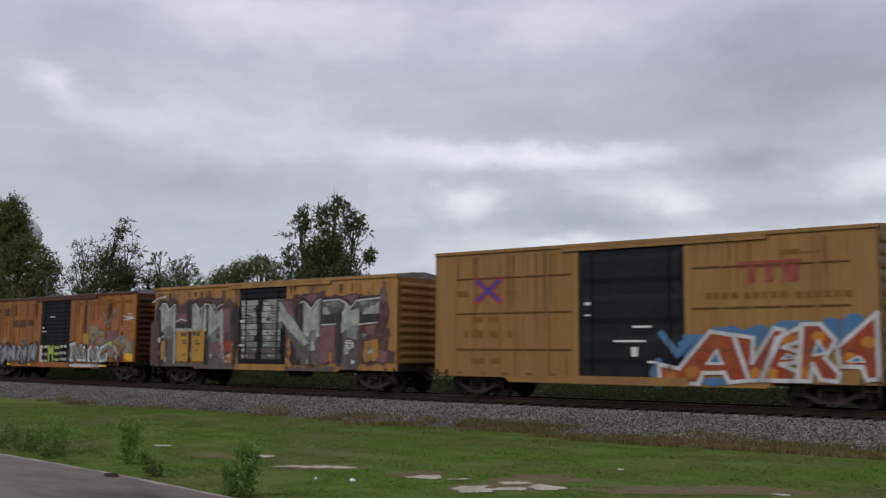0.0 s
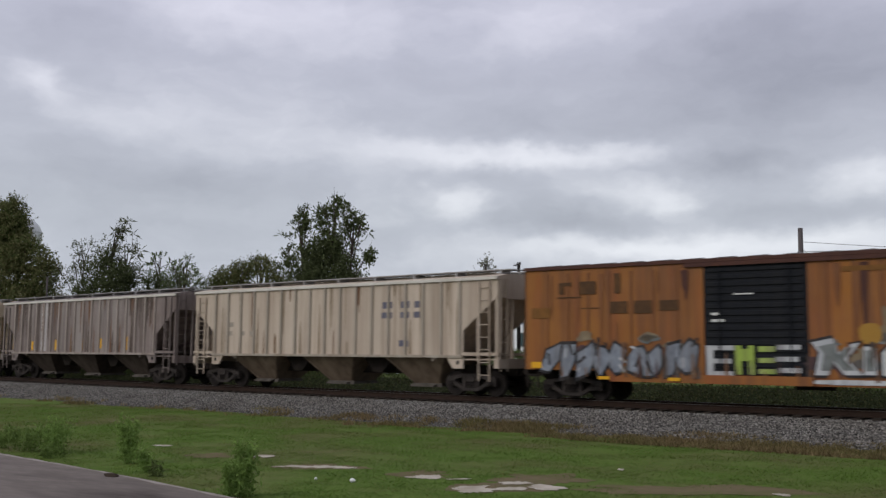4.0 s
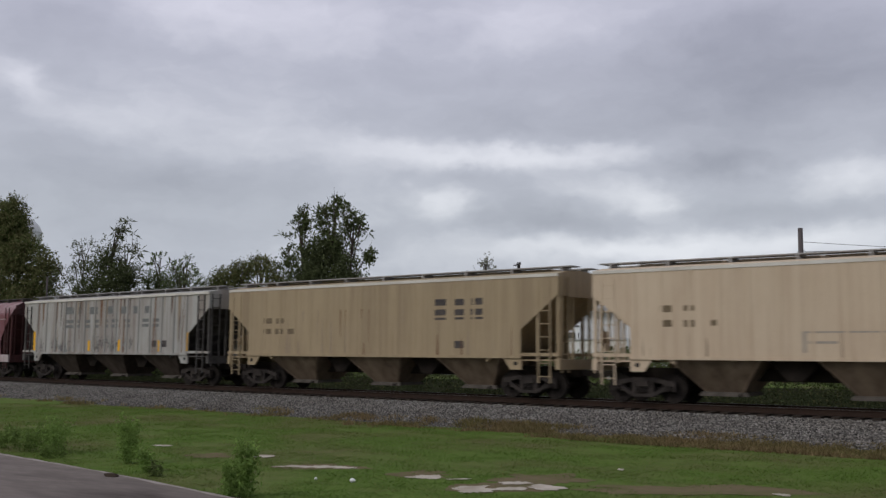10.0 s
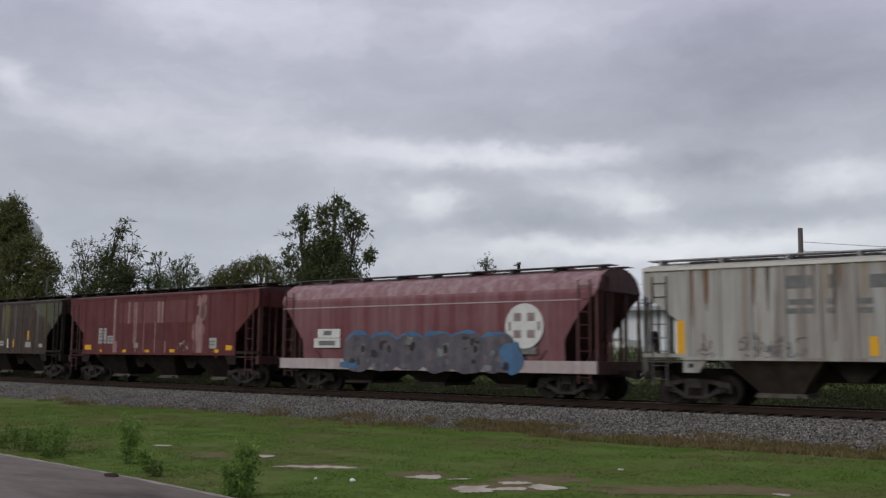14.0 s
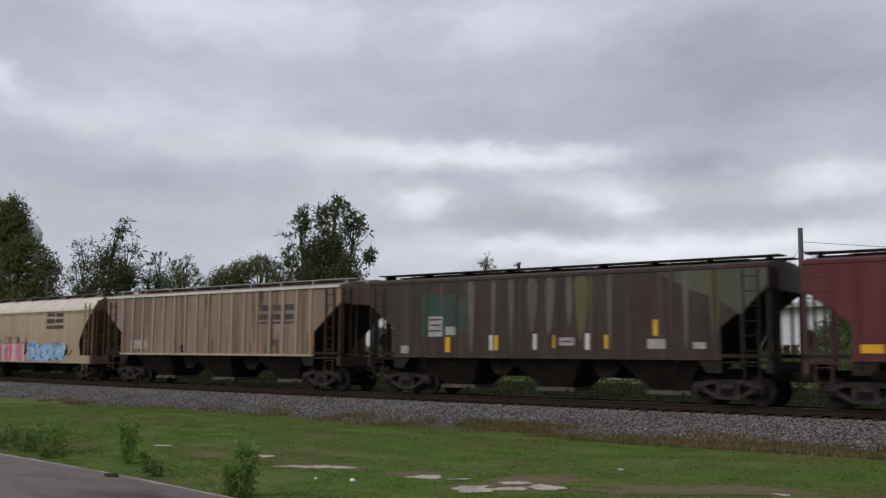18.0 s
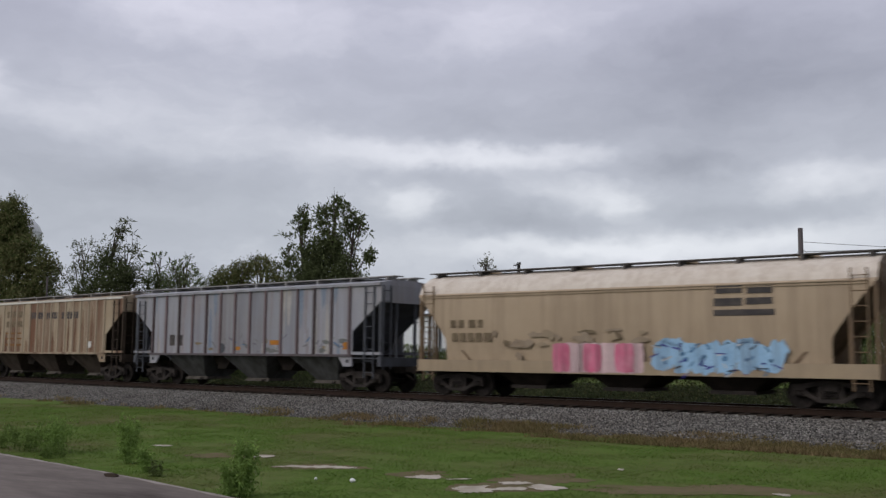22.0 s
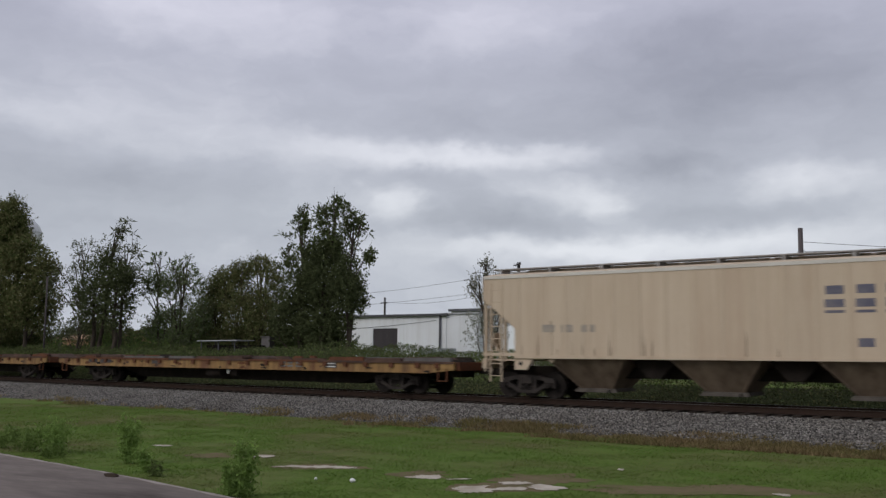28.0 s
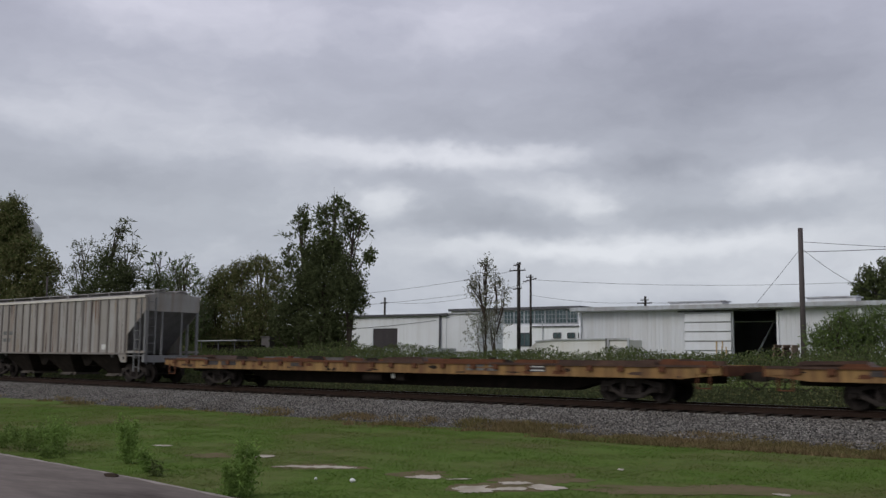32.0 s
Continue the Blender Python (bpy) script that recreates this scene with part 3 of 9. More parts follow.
def coupler(car, x, s):
    bm = bmesh.new()
    box(bm, min(x, x + s * 0.45), max(x, x + s * 0.45), -0.09, 0.09, 0.78, 0.98)
    prism(bm, [(x + s * 0.42, -0.17), (x + s * 0.62, -0.15), (x + s * 0.70, 0.0), (x + s * 0.60, 0.05), (x + s * 0.66, 0.16), (x + s * 0.42, 0.17)], 0.73, 1.02, "z")
    rod(bm, (x + s * 0.30, -0.35, 0.70), (x + s * 0.62, -0.30, 0.48), 0.03, seg=6)     # air hose
    part("coupler", bm, m_under, car)


def ladder(name, car, p, q, top, w_axis, material, rungs=6, width=0.45, z0=None):
    """Two stiles and rungs; p: foot of the first stile, q: its head; w_axis: the step to the second stile."""
    bm = bmesh.new()
    p, q, w = Vector(p), Vector(q), Vector(w_axis)
    bar(bm, p, q, 0.045, 0.045, (1, 0, 0)), bar(bm, p + w, q + w, 0.045, 0.045, (1, 0, 0))
    for i in range(rungs):
        c = p.lerp(q, (i + 0.5) / rungs)
        rod(bm, c, c + w, 0.014, seg=6)
    return part(name, bm, material, car)


def rects_mesh(rects, y):
    bm = bmesh.new()
    for x0, x1, z0, z1 in rects:
        bm.faces.new([bm.verts.new(v) for v in ((x0, y, z0), (x1, y, z0), (x1, y, z1), (x0, y, z1))])
    return bm


def marking(car, name, rects, material, y, label=""):
    """Painted bars on the near side, a few millimetres proud of it."""
    made = None
    for r in rects:
        made = part(name, rects_mesh([r], y), material, car, label)
    return made


def emblem(car, cells, material, y, label=""):
    """Company marks as plain two-piece blocks, one for each sign."""
    for x0, x1, z0, z1 in cells:
        h = z1 - z0
        part("emblem_block", rects_mesh([(x0, x1, z0, z0 + h * 0.37), (x0 + (x1 - x0) * 0.06, x1, z0 + h * 0.60, z1)], y), material, car, label)


def blob(bm, cx, cz, rx, rz, y, rng, n=14, rough=0.18, sq=2.0, lean=0.0):
    """An uneven rounded patch."""
    vs = []
    for k in range(n):
        a = -k * math.tau / n
        c, s = math.cos(a), math.sin(a)
        e = (abs(c) ** sq + abs(s) ** sq) ** (-1 / sq)
        e *= 1 + rng.uniform(-rough, rough)
        vs.append(bm.verts.new((cx + rx * c * e + lean * rz * s * e, y, cz + rz * s * e)))
    f = bm.faces.new(vs)
    if f.normal.y > 0:
        f.normal_flip()


def ragged(pts, amount, rng):
    """The outline with its edges cut up and pushed in and out, as worn or drifting paint has them."""
    made = []
    for a, b in zip(pts, pts[1:] + pts[:1]):
        e = Vector((b[0] - a[0], b[1] - a[1]))
        n = max(1, int(e.length / 0.16))
        side = Vector((-e.y, e.x)).normalized() if e.length > 0 else e
        for k in range(n):
            p = Vector(a) + e * k / n + side * rng.uniform(-amount, amount) * (0.3 if k == 0 else 1.0)
            made.append((p.x, p.y))
    return made


def poly(car, name, pts, material, y, grow=1.0, soft=1):
    """A flat sprayed shape; grow swells it about its middle."""
    for _ in range(soft):
        pts = [q for a, b in zip(pts, pts[1:] + pts[:1]) for q in ((a[0] * 0.78 + b[0] * 0.22, a[1] * 0.78 + b[1] * 0.22), (a[0] * 0.22 + b[0] * 0.78, a[1] * 0.22 + b[1] * 0.78))]
    cx, cz = sum(p[0] for p in pts) / len(pts), sum(p[1] for p in pts) / len(pts)
    bm = bmesh.new()
    f = bm.faces.new([bm.verts.new((cx + (a - cx) * grow, y, cz + (b - cz) * grow)) for a, b in pts])
    f.normal_update()
    if f.normal.y > 0:
        f.normal_flip()
    bmesh.ops.triangulate(bm, faces=[f])
    return part(name, bm, material, car)


def strokes(car, name, x, z, w, h, lines, width, material, y, lean=0.0):
    """A letter of straight strokes in a box w by h."""
    bm = bmesh.new()
    for k, (a, b, c, d) in enumerate(lines):
        p, q = Vector((x + (a + lean * b) * w, y - 0.0005 * k, z + b * h)), Vector((x + (c + lean * d) * w, y - 0.0005 * k, z + d * h))
        e = (q - p).normalized()
        s = Vector((e.z, 0, -e.x)) * width / 2
        p, q = p - e * width / 2, q + e * width / 2
        f = bm.faces.new([bm.verts.new(v) for v in (p - s, q - s, q + s, p + s)])
        f.normal_update()
        if f.normal.y > 0:
            f.normal_flip()
    return part(name, bm, material, car)


def shards(car, x0, x1, z0, z1, n, fill, edge, y, seed):
    """Jagged sprayed letters: leaning splinters with dark edges and strokes."""
    rng = random.Random(seed)
    w = (x1 - x0) / n
    for i in range(n):
        cx, cz = x0 + (i + 0.5) * w, (z0 + z1) / 2 + rng.uniform(-0.08, 0.08)
        k = rng.choice((5, 6, 7, 8))
        pts = []
        for j in range(k):
            a = j * math.tau / k + rng.uniform(-0.25, 0.25)
            e = rng.uniform(0.62, 1.25)
            pts.append((cx + w * 0.62 * e * math.cos(a) + 0.25 * (z1 - z0) * math.sin(a) * 0.5, cz + (z1 - z0) * 0.5 * e * math.sin(a)))
        poly(car, "graffiti_outline", pts, edge, y - 0.0006 * (i % 3), 1.12, 0)
        poly(car, "graffiti_fill", pts, fill, y - 0.004 - 0.0006 * (i % 3), 0.92, 0)
        for _ in range(2):
            a, b = rng.uniform(-0.4, 0.4), rng.uniform(-0.4, 0.4)
            strokes(car, "graffiti_stroke", cx, cz, w, z1 - z0, [(a, b, a + rng.uniform(-0.4, 0.4), b + rng.uniform(-0.45, 0.45))], rng.uniform(0.04, 0.10), rng.choice((edge, edge, m_sp_white)), y - 0.008)


def graffiti(car, x0, x1, z0, z1, n, layers, y, seed, sq=3.0, lean=0.0, holes=None, cloud=None):
    """A row of n overlapping letter-like patches: outline, fill and shine, each coat a little proud of the last."""
    rng = random.Random(seed)
    w = (x1 - x0) / n
    cells = [(x0 + (i + 0.5) * w, (z0 + z1) / 2 + rng.uniform(-0.05, 0.05) * (z1 - z0), w * rng.uniform(0.50, 0.60), (z1 - z0) * rng.uniform(0.42, 0.54)) for i in range(n)]
    k = 0
    if cloud:
        bm = bmesh.new()
        for cx, cz, rx, rz in cells:
            for _ in range(3):
                blob(bm, cx + rng.uniform(-0.4, 0.4) * w, cz + rng.uniform(0.0, 0.7) * rz, rx * 0.8, rz * 0.75, y, rng, 16, 0.25)
        part("graffiti_cloud", bm, cloud, car)
    shapes = [[(cx, cz, rx, rz, rng.randrange(10 ** 6)) for cx, cz, rx, rz in cells]]
    for j, (material, scale) in enumerate(layers):
        for i, (cx, cz, rx, rz, sd) in enumerate(shapes[0]):
            bm = bmesh.new()
            r2 = random.Random(sd)
            pad = (1 - scale) * min(rx, rz)
            blob(bm, cx, cz, max(0.05, rx - pad), max(0.05, rz - pad), y - 0.003 * (j + 1) - 0.0006 * (i % 2), r2, 18, 0.16, sq, lean)
            part("graffiti_coat", bm, material, car)
    if holes:
        for cx, cz, rx, rz, sd in shapes[0]:
            for _ in range(rng.choice((1, 2))):
                bm = bmesh.new()
                blob(bm, cx + rng.uniform(-0.25, 0.25) * rx, cz + rng.uniform(-0.35, 0.35) * rz, rx * rng.uniform(0.10, 0.22), rz * rng.uniform(0.10, 0.22), y - 0.003 * (len(layers) + 1), rng, 8, 0.2, 2.5, lean)
                part("graffiti_shine", bm, holes, car)


def runs(car, x0, x1, y, materials, n, seed, up=0.5, low=1.47, high=4.08, width=(0.02, 0.10)):
    """Narrow runs of grime or worn paint: some hang from the roof's edge, the others rise from the sill (share: up)."""
    rng = random.Random(seed)
    for k in range(n):
        x, w = rng.uniform(x0, x1), rng.uniform(*width)
        span = (high - low) * rng.uniform(0.18, 0.85)
        a, b, s = (low, low + span, 1) if rng.random() < up else (high, high - span, -1)
        m = a + (b - a) * rng.uniform(0.4, 0.7)
        poly(car, "grime_run", [(x - w, a), (x - w * rng.uniform(0.5, 1.0), m), (x - w * 0.25, b), (x + w * 0.25, b - s * 0.08), (x + w * rng.uniform(0.5, 1.0), m), (x + w, a)], rng.choice(materials), y - 0.0004 * (k % 6), 1.0, 0)


# ---- covered hoppers with flat ribbed sides ----
HALF = 1.60


def hopper(label, a, b, side_m, end_m=None, under_m=None, ribs=16, rib_depth=0.07, rib_m=None, bay_m=None, roof_m=None, rear_cut=1.32, front_cut=1.50, walk_m=None, edge_m=None, bay_w=1.45, web_m=None):
    h = (b - a) / 2
    end_m, roof_m, rib_m, bay_m = end_m or side_m, roof_m or side_m, rib_m or side_m, bay_m or m_bay
    car = thing("covered_hopper_car", pose(0, 0, 0), label, "freight car", "covered hoppers of the train")
    TRAIN.append((car, (a + b) / 2))
    yp = HALF - rib_depth
    poly = [(-h, 4.14), (-h, 3.38), (-h + rear_cut, 2.42), (-h + rear_cut, 1.42), (h - front_cut, 1.42), (h - front_cut, 2.34), (h, 3.50), (h, 4.14)]
    for s in (-1, 1):
        bm = bmesh.new()
        prism(bm, poly, min(s * yp, s * (yp - 0.05)), max(s * yp, s * (yp - 0.05)))
        part("side_panel", bm, side_m, car)
        bm = bmesh.new()
        box(bm, -h, h, min(s * (yp - 0.02), s * (HALF + 0.01)), max(s * (yp - 0.02), s * (HALF + 0.01)), 4.10, 4.20)
        part("roof_edge", bm, edge_m or m_edge, car)
        bm = bmesh.new()
        box(bm, -h + rear_cut - 0.03, h - front_cut + 0.03, min(s * (yp - 0.06), s * (HALF + 0.015)), max(s * (yp - 0.06), s * (HALF + 0.015)), 1.36, 1.45)
        part("side_sill", bm, rib_m, car)
    # ribs: one mesh, an object each
    bm = bmesh.new()
    prism(bm, [(-0.065, 0), (-0.045, -rib_depth), (0.045, -rib_depth), (0.065, 0)], 1.45, 4.10, "z")
    first = part("rib", bm, rib_m, car)
    lo, hi = -h + rear_cut + 0.15, h - front_cut - 0.15
    xs = [lo + (hi - lo) * i / (ribs - 1) for i in range(ribs)]
    first.matrix_basis = pose(xs[0], -yp, 0)
    for x in xs[1:]:
        sharing("rib", first, pose(x, -yp, 0), car)
    for x in xs[::2]:
        sharing("rib", first, pose(x, yp, 0, 0, 0, 180), car)
    # the side sheets between the ribs, each with its own fading
    for x0, x1 in zip(xs, xs[1:]):
        bm = bmesh.new()
        box(bm, x0 + 0.066, x1 - 0.066, -yp - 0.004, -yp + 0.002, 1.455, 4.095)
        part("side_sheet", bm, side_m, car)
    # roof with trough hatch and walkways
    bm = bmesh.new()
    prism(bm, [(-HALF, 4.20), (-HALF * 0.55, 4.33), (0, 4.37), (HALF * 0.55, 4.33), (HALF, 4.20), (HALF - 0.06, 4.10), (-HALF + 0.06, 4.10)], -h, h, "x")
    part("roof", bm, roof_m, car)
    for i in range(5):
        bm = bmesh.new()
        x0 = -h + 1.0 + i * (2 * h - 2) / 5
        box(bm, x0 + 0.04, x0 + (2 * h - 2) / 5 - 0.04, -0.32, 0.32, 4.36, 4.47)
        bmesh.ops.bevel(bm, geom=[e for e in bm.edges if abs(e.verts[0].co.x - e.verts[1].co.x) > 0.5], offset=0.05, segments=1)
        part("hatch_cover", bm, roof_m, car)
    for s in (-1, 1):
        bm = bmesh.new()
        for k in range(3):
            box(bm, -h - 0.12, h + 0.12, s * 0.62 - 0.27 + k * 0.19, s * 0.62 - 0.27 + k * 0.19 + 0.16, 4.475, 4.51)
        for i in range(9):
            x = -h + 0.3 + i * (2 * h - 0.6) / 8
            box(bm, x - 0.035, x + 0.035, s * 0.62 - 0.30, s * 0.62 + 0.30, 4.32, 4.475)
        part("running_board", bm, walk_m or m_galv, car)
    # ends: head sheet, slope sheet, posts, ladders, platform
    for s, cut, zt in ((-1, rear_cut, 3.38), (1, front_cut, 3.50)):
        bm = bmesh.new()
        box(bm, min(s * h, s * (h - 0.05)), max(s * h, s * (h - 0.05)), -yp + 0.05, yp - 0.05, zt - 0.05, 4.12)
        part("end_sheet", bm, side_m, car)
        bm = bmesh.new()
        k = (zt - 2.38) / cut
        run_x = (zt - 1.25) / k
        prism(bm, [(s * h, zt), (s * (h - 0.06), zt + 0.02), (s * (h - run_x), 1.30), (s * (h - run_x) + s * 0.07, 1.22)], -yp + 0.06, yp - 0.06)
        part("slope_sheet", bm, end_m, car)
        for px, py, pz, pw in [(h - 0.06, q * 1.46, zt, 0.10) for q in (-1, 1)] + [(h - 0.86, q * 1.46, zt - 0.86 * k + 0.2, 0.10) for q in (-1, 1)] + [(h - 0.06, q, zt, 0.07) for q in (-0.55, 0.55)]:
            bm = bmesh.new()
            bar(bm, (s * px, py, 1.25), (s * px, py, pz), pw, pw, (1, 0, 0))
            part("end_post", bm, end_m, car)
        bm = bmesh.new()
        for sy in (-1, 1):
            box(bm, min(s * (h - cut), s * (h + 0.02)), max(s * (h - cut), s * (h + 0.02)), sy * 1.51 - 0.05, sy * 1.51 + 0.05, 1.44, 1.55)
        part("end_rail", bm, web_m or side_m, car)
        bm = bmesh.new()
        box(bm, min(s * (h - 0.14), s * (h + 0.04)), max(s * (h - 0.14), s * (h + 0.04)), -1.55, 1.55, 1.0, 1.34)
        box(bm, min(s * (h - cut), s * h), max(s * (h - cut), s * h), -1.5, 1.5, 1.28, 1.33)
        part("end_platform", bm, end_m, car)
        for sy in (-1, 1):
            bm = bmesh.new()
            x0 = h - cut
            prism(bm, [(s * (x0 - 0.75), 1.40), (s * (x0 + 0.02), 1.40), (s * (x0 + 0.02), 0.98), (s * (x0 - 0.45), 0.98)], sy * 1.53 - 0.03, sy * 1.53 + 0.03)
            part("bolster_web", bm, web_m or side_m, car)
        # no opening here: a flat black disc paints the dark of the hole
        bm = bmesh.new()
        x0 = s * (h - cut - 0.22)
        rod(bm, (x0, -1.566, 1.19), (x0, -1.56, 1.19), 0.075, seg=10)
        part("jacking_hole", bm, m_black, car)
        ladder("side_ladder", car, (s * (h - 0.32), -1.58, 0.55), (s * (h - 0.32), -1.58, zt + 0.55), 0, (s * -0.46, 0, 0), end_m, 8)
        ladder("end_ladder", car, (s * (h + 0.03), -1.40, 0.9), (s * (h + 0.03), -1.40, 4.1), 0, (0, 0.42, 0), end_m, 8)
        coupler(car, s * (h + 0.02), s)
        truck(car, s * (h - 1.50))
    bm = bmesh.new()
    rod(bm, (-h - 0.10, -0.55, 2.0), (-h - 0.06, -0.55, 2.0), 0.28, seg=14)
    box(bm, -h - 0.08, -h + 0.02, -0.70, -0.40, 1.6, 1.9)
    part("hand_brake", bm, end_m, car)
    # bays and gates
    for cx in (-4.40, 0.05, 4.55):
        cx *= h / 8.4
        bm = bmesh.new()
        top, bot = bay_w, bay_w * 0.42
        v = [bm.verts.new(c) for c in ((cx - top, -1.48, 1.40), (cx + top, -1.48, 1.40), (cx + top, 1.48, 1.40), (cx - top, 1.48, 1.40),
                                       (cx - bot, -0.64, 0.40), (cx + bot, -0.64, 0.40), (cx + bot, 0.64, 0.40), (cx - bot, 0.64, 0.40))]
        for f in ((3, 2, 1, 0), (4, 5, 6, 7), (0, 1, 5, 4), (1, 2, 6, 5), (2, 3, 7, 6), (3, 0, 4, 7)):
            bm.faces.new([v[i] for i in f])
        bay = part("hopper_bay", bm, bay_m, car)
        bm = bmesh.new()
        box(bm, cx - 0.72, cx + 0.72, -0.70, 0.70, 0.29, 0.40)
        box(bm, cx - 0.76, cx + 0.76, -0.76, -0.70, 0.27, 0.34)
        rod(bm, (cx + 0.5, -0.98, 0.32), (cx + 0.5, -0.7, 0.32), 0.045, seg=8)
        part("outlet_gate", bm, m_gate, car)
        for sx in (-1, 1):        # a stiffening flange down each edge of the bay
            bm = bmesh.new()
            bar(bm, (cx + sx * (top - 0.03), -1.49, 1.38), (cx + sx * (bot - 0.02), -0.66, 0.41), 0.06, 0.05)
            part("bay_flange", bm, bay_m, bay)
    for cx in (-2.18, 2.30):        # the ridge of the floor between two bays
        cx *= h / 8.4
        bm = bmesh.new()
        prism(bm, [(cx - 0.80, 1.38), (cx + 0.80, 1.38), (cx + 0.22, 0.78), (cx - 0.22, 0.78)], -0.95, 0.95)
        part("floor_ridge", bm, m_under, car)
    bm = bmesh.new()
    box(bm, -h, h, -0.33, 0.33, 0.74, 1.10)
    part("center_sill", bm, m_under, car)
    return car, -yp - 0.009, h


# ---- covered hoppers with a rounded body ----
def round_hopper(label, a, b, side_m, sill_m, end_m, roof_m=None):
    h = (b - a) / 2
    car = thing("covered_hopper_car", pose(0, 0, 0), label, "freight car", "covered hoppers of the train")
    TRAIN.append((car, (a + b) / 2))
    sec = [(-1.46, 1.28), (-1.53, 1.9), (-1.57, 2.6), (-1.57, 3.2), (-1.55, 3.60), (-1.50, 3.66), (-1.44, 3.80), (-1.22, 4.08), (-0.92, 4.26), (-0.5, 4.38), (0, 4.42)]
    sec += [(-y, z) for y, z in sec[-2::-1]]

    def xe(z, s):
        c = 1.25
        k = min(1.0, max(0.0, (3.55 - z) / 1.55))
        return s * (h - c * (k ** 0.85))
    fine = []
    for (y0, z0), (y1, z1) in zip(sec, sec[1:]):
        for k in range(4):
            fine.append((y0 + (y1 - y0) * k / 4, z0 + (z1 - z0) * k / 4))
    fine.append(sec[-1])
    top = [i for i, (y, z) in enumerate(fine) if z > 3.655]
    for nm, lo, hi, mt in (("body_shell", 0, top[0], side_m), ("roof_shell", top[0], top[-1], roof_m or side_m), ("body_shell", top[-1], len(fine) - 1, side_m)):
        bm = bmesh.new()
        rows = [[bm.verts.new((xe(z, -1) + (xe(z, 1) - xe(z, -1)) * i / 6, y, z)) for i in range(7)] for y, z in fine[lo:hi + 1]]
        for r0, r1 in zip(rows, rows[1:]):
            for i in range(6):
                f = bm.faces.new((r0[i], r0[i + 1], r1[i + 1], r1[i]))
                f.smooth = True
                f.normal_update()
                if f.normal.dot(f.calc_center_median() - Vector((f.calc_center_median().x, 0, 2.4))) < 0:
                    f.normal_flip()
        part(nm, bm, mt, car)
    for s in (-1, 1):
        bm = bmesh.new()
        up = [(y, z) for y, z in sec if z >= 3.5]
        prism(bm, [(y * 0.985, z - 0.01) for y, z in up], s * (h - 0.05), s * (h - 0.01), "x")
        part("end_sheet", bm, end_m, car)
        bm = bmesh.new()
        prism(bm, [(s * h, 3.56), (s * (h - 0.06), 3.56), (s * (h - 2.45), 1.2), (s * (h - 2.36), 1.15)], -1.5, 1.5)
        part("slope_sheet", bm, end_m, car)
        for px, y, pz in [(h - 0.05, q, 3.56) for q in (-1.46, -0.5, 0.5, 1.46)] + [(h - 0.75, q, 2.75) for q in (-1.46, 1.46)]:
            bm = bmesh.new()
            bar(bm, (s * px, y, 1.0), (s * px, y, pz), 0.09, 0.09, (1, 0, 0))
            part("end_post", bm, end_m, car)
        bm = bmesh.new()
        box(bm, min(s * (h - 0.12), s * (h + 0.06)), max(s * (h - 0.12), s * (h + 0.06)), -1.54, 1.54, 0.86, 1.28)
        box(bm, min(s * (h - 1.4), s * h), max(s * (h - 1.4), s * h), -1.5, 1.5, 1.20, 1.25)
        part("end_platform", bm, end_m, car)
        ladder("side_ladder", car, (s * (h - 0.25), -1.57, 0.55), (s * (h - 0.25), -1.57, 3.95), 0, (s * -0.44, 0, 0), end_m, 8)
        ladder("end_ladder", car, (s * (h + 0.03), -1.30, 0.9), (s * (h + 0.03), -1.30, 4.1), 0, (0, 0.42, 0), end_m, 8)
        bm = bmesh.new()
        box(bm, -h, h, s * 1.56 - 0.05, s * 1.56 + 0.05, 0.88, 1.29)
        part("side_sill", bm, sill_m, car)
        coupler(car, s * (h + 0.02), s)
        truck(car, s * (h - 1.45))
        bm = bmesh.new()
        for k in range(3):
            box(bm, -h - 0.1, h + 0.1, s * 0.55 - 0.27 + k * 0.19, s * 0.55 - 0.27 + k * 0.19 + 0.16, 4.47, 4.495)
        for i in range(9):
            x = -h + 0.3 + i * (2 * h - 0.6) / 8
            box(bm, x - 0.04, x + 0.04, s * 0.55 - 0.30, s * 0.55 + 0.28, 4.30, 4.47)
        part("running_board", bm, m_walk, car)
    for i in range(4):
        bm = bmesh.new()
        rod(bm, (-h * 0.72 + i * h * 0.48, 0, 4.38), (-h * 0.72 + i * h * 0.48, 0, 4.52), 0.32, seg=16)
        part("hatch_cover", bm, side_m, car)
    for cx in (-3.6, 0.0, 3.6):
        bm = bmesh.new()
        v = [bm.verts.new(c) for c in ((cx - 1.7, -1.4, 1.25), (cx + 1.7, -1.4, 1.25), (cx + 1.7, 1.4, 1.25), (cx - 1.7, 1.4, 1.25),
                                       (cx - 0.6, -0.8, 0.45), (cx + 0.6, -0.8, 0.45), (cx + 0.6, 0.8, 0.45), (cx - 0.6, 0.8, 0.45))]
        for f in ((3, 2, 1, 0), (4, 5, 6, 7), (0, 1, 5, 4), (1, 2, 6, 5), (2, 3, 7, 6), (3, 0, 4, 7)):
            bm.faces.new([v[i] for i in f])
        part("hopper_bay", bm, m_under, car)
        bm = bmesh.new()
        box(bm, cx - 0.7, cx + 0.7, -0.95, 0.95, 0.34, 0.45)
        part("outlet_gate", bm, m_truck, car)
    bm = bmesh.new()
    box(bm, -h, h, -0.33, 0.33, 0.74, 1.10)
    part("center_sill", bm, m_under, car)
    return car, -1.575, h


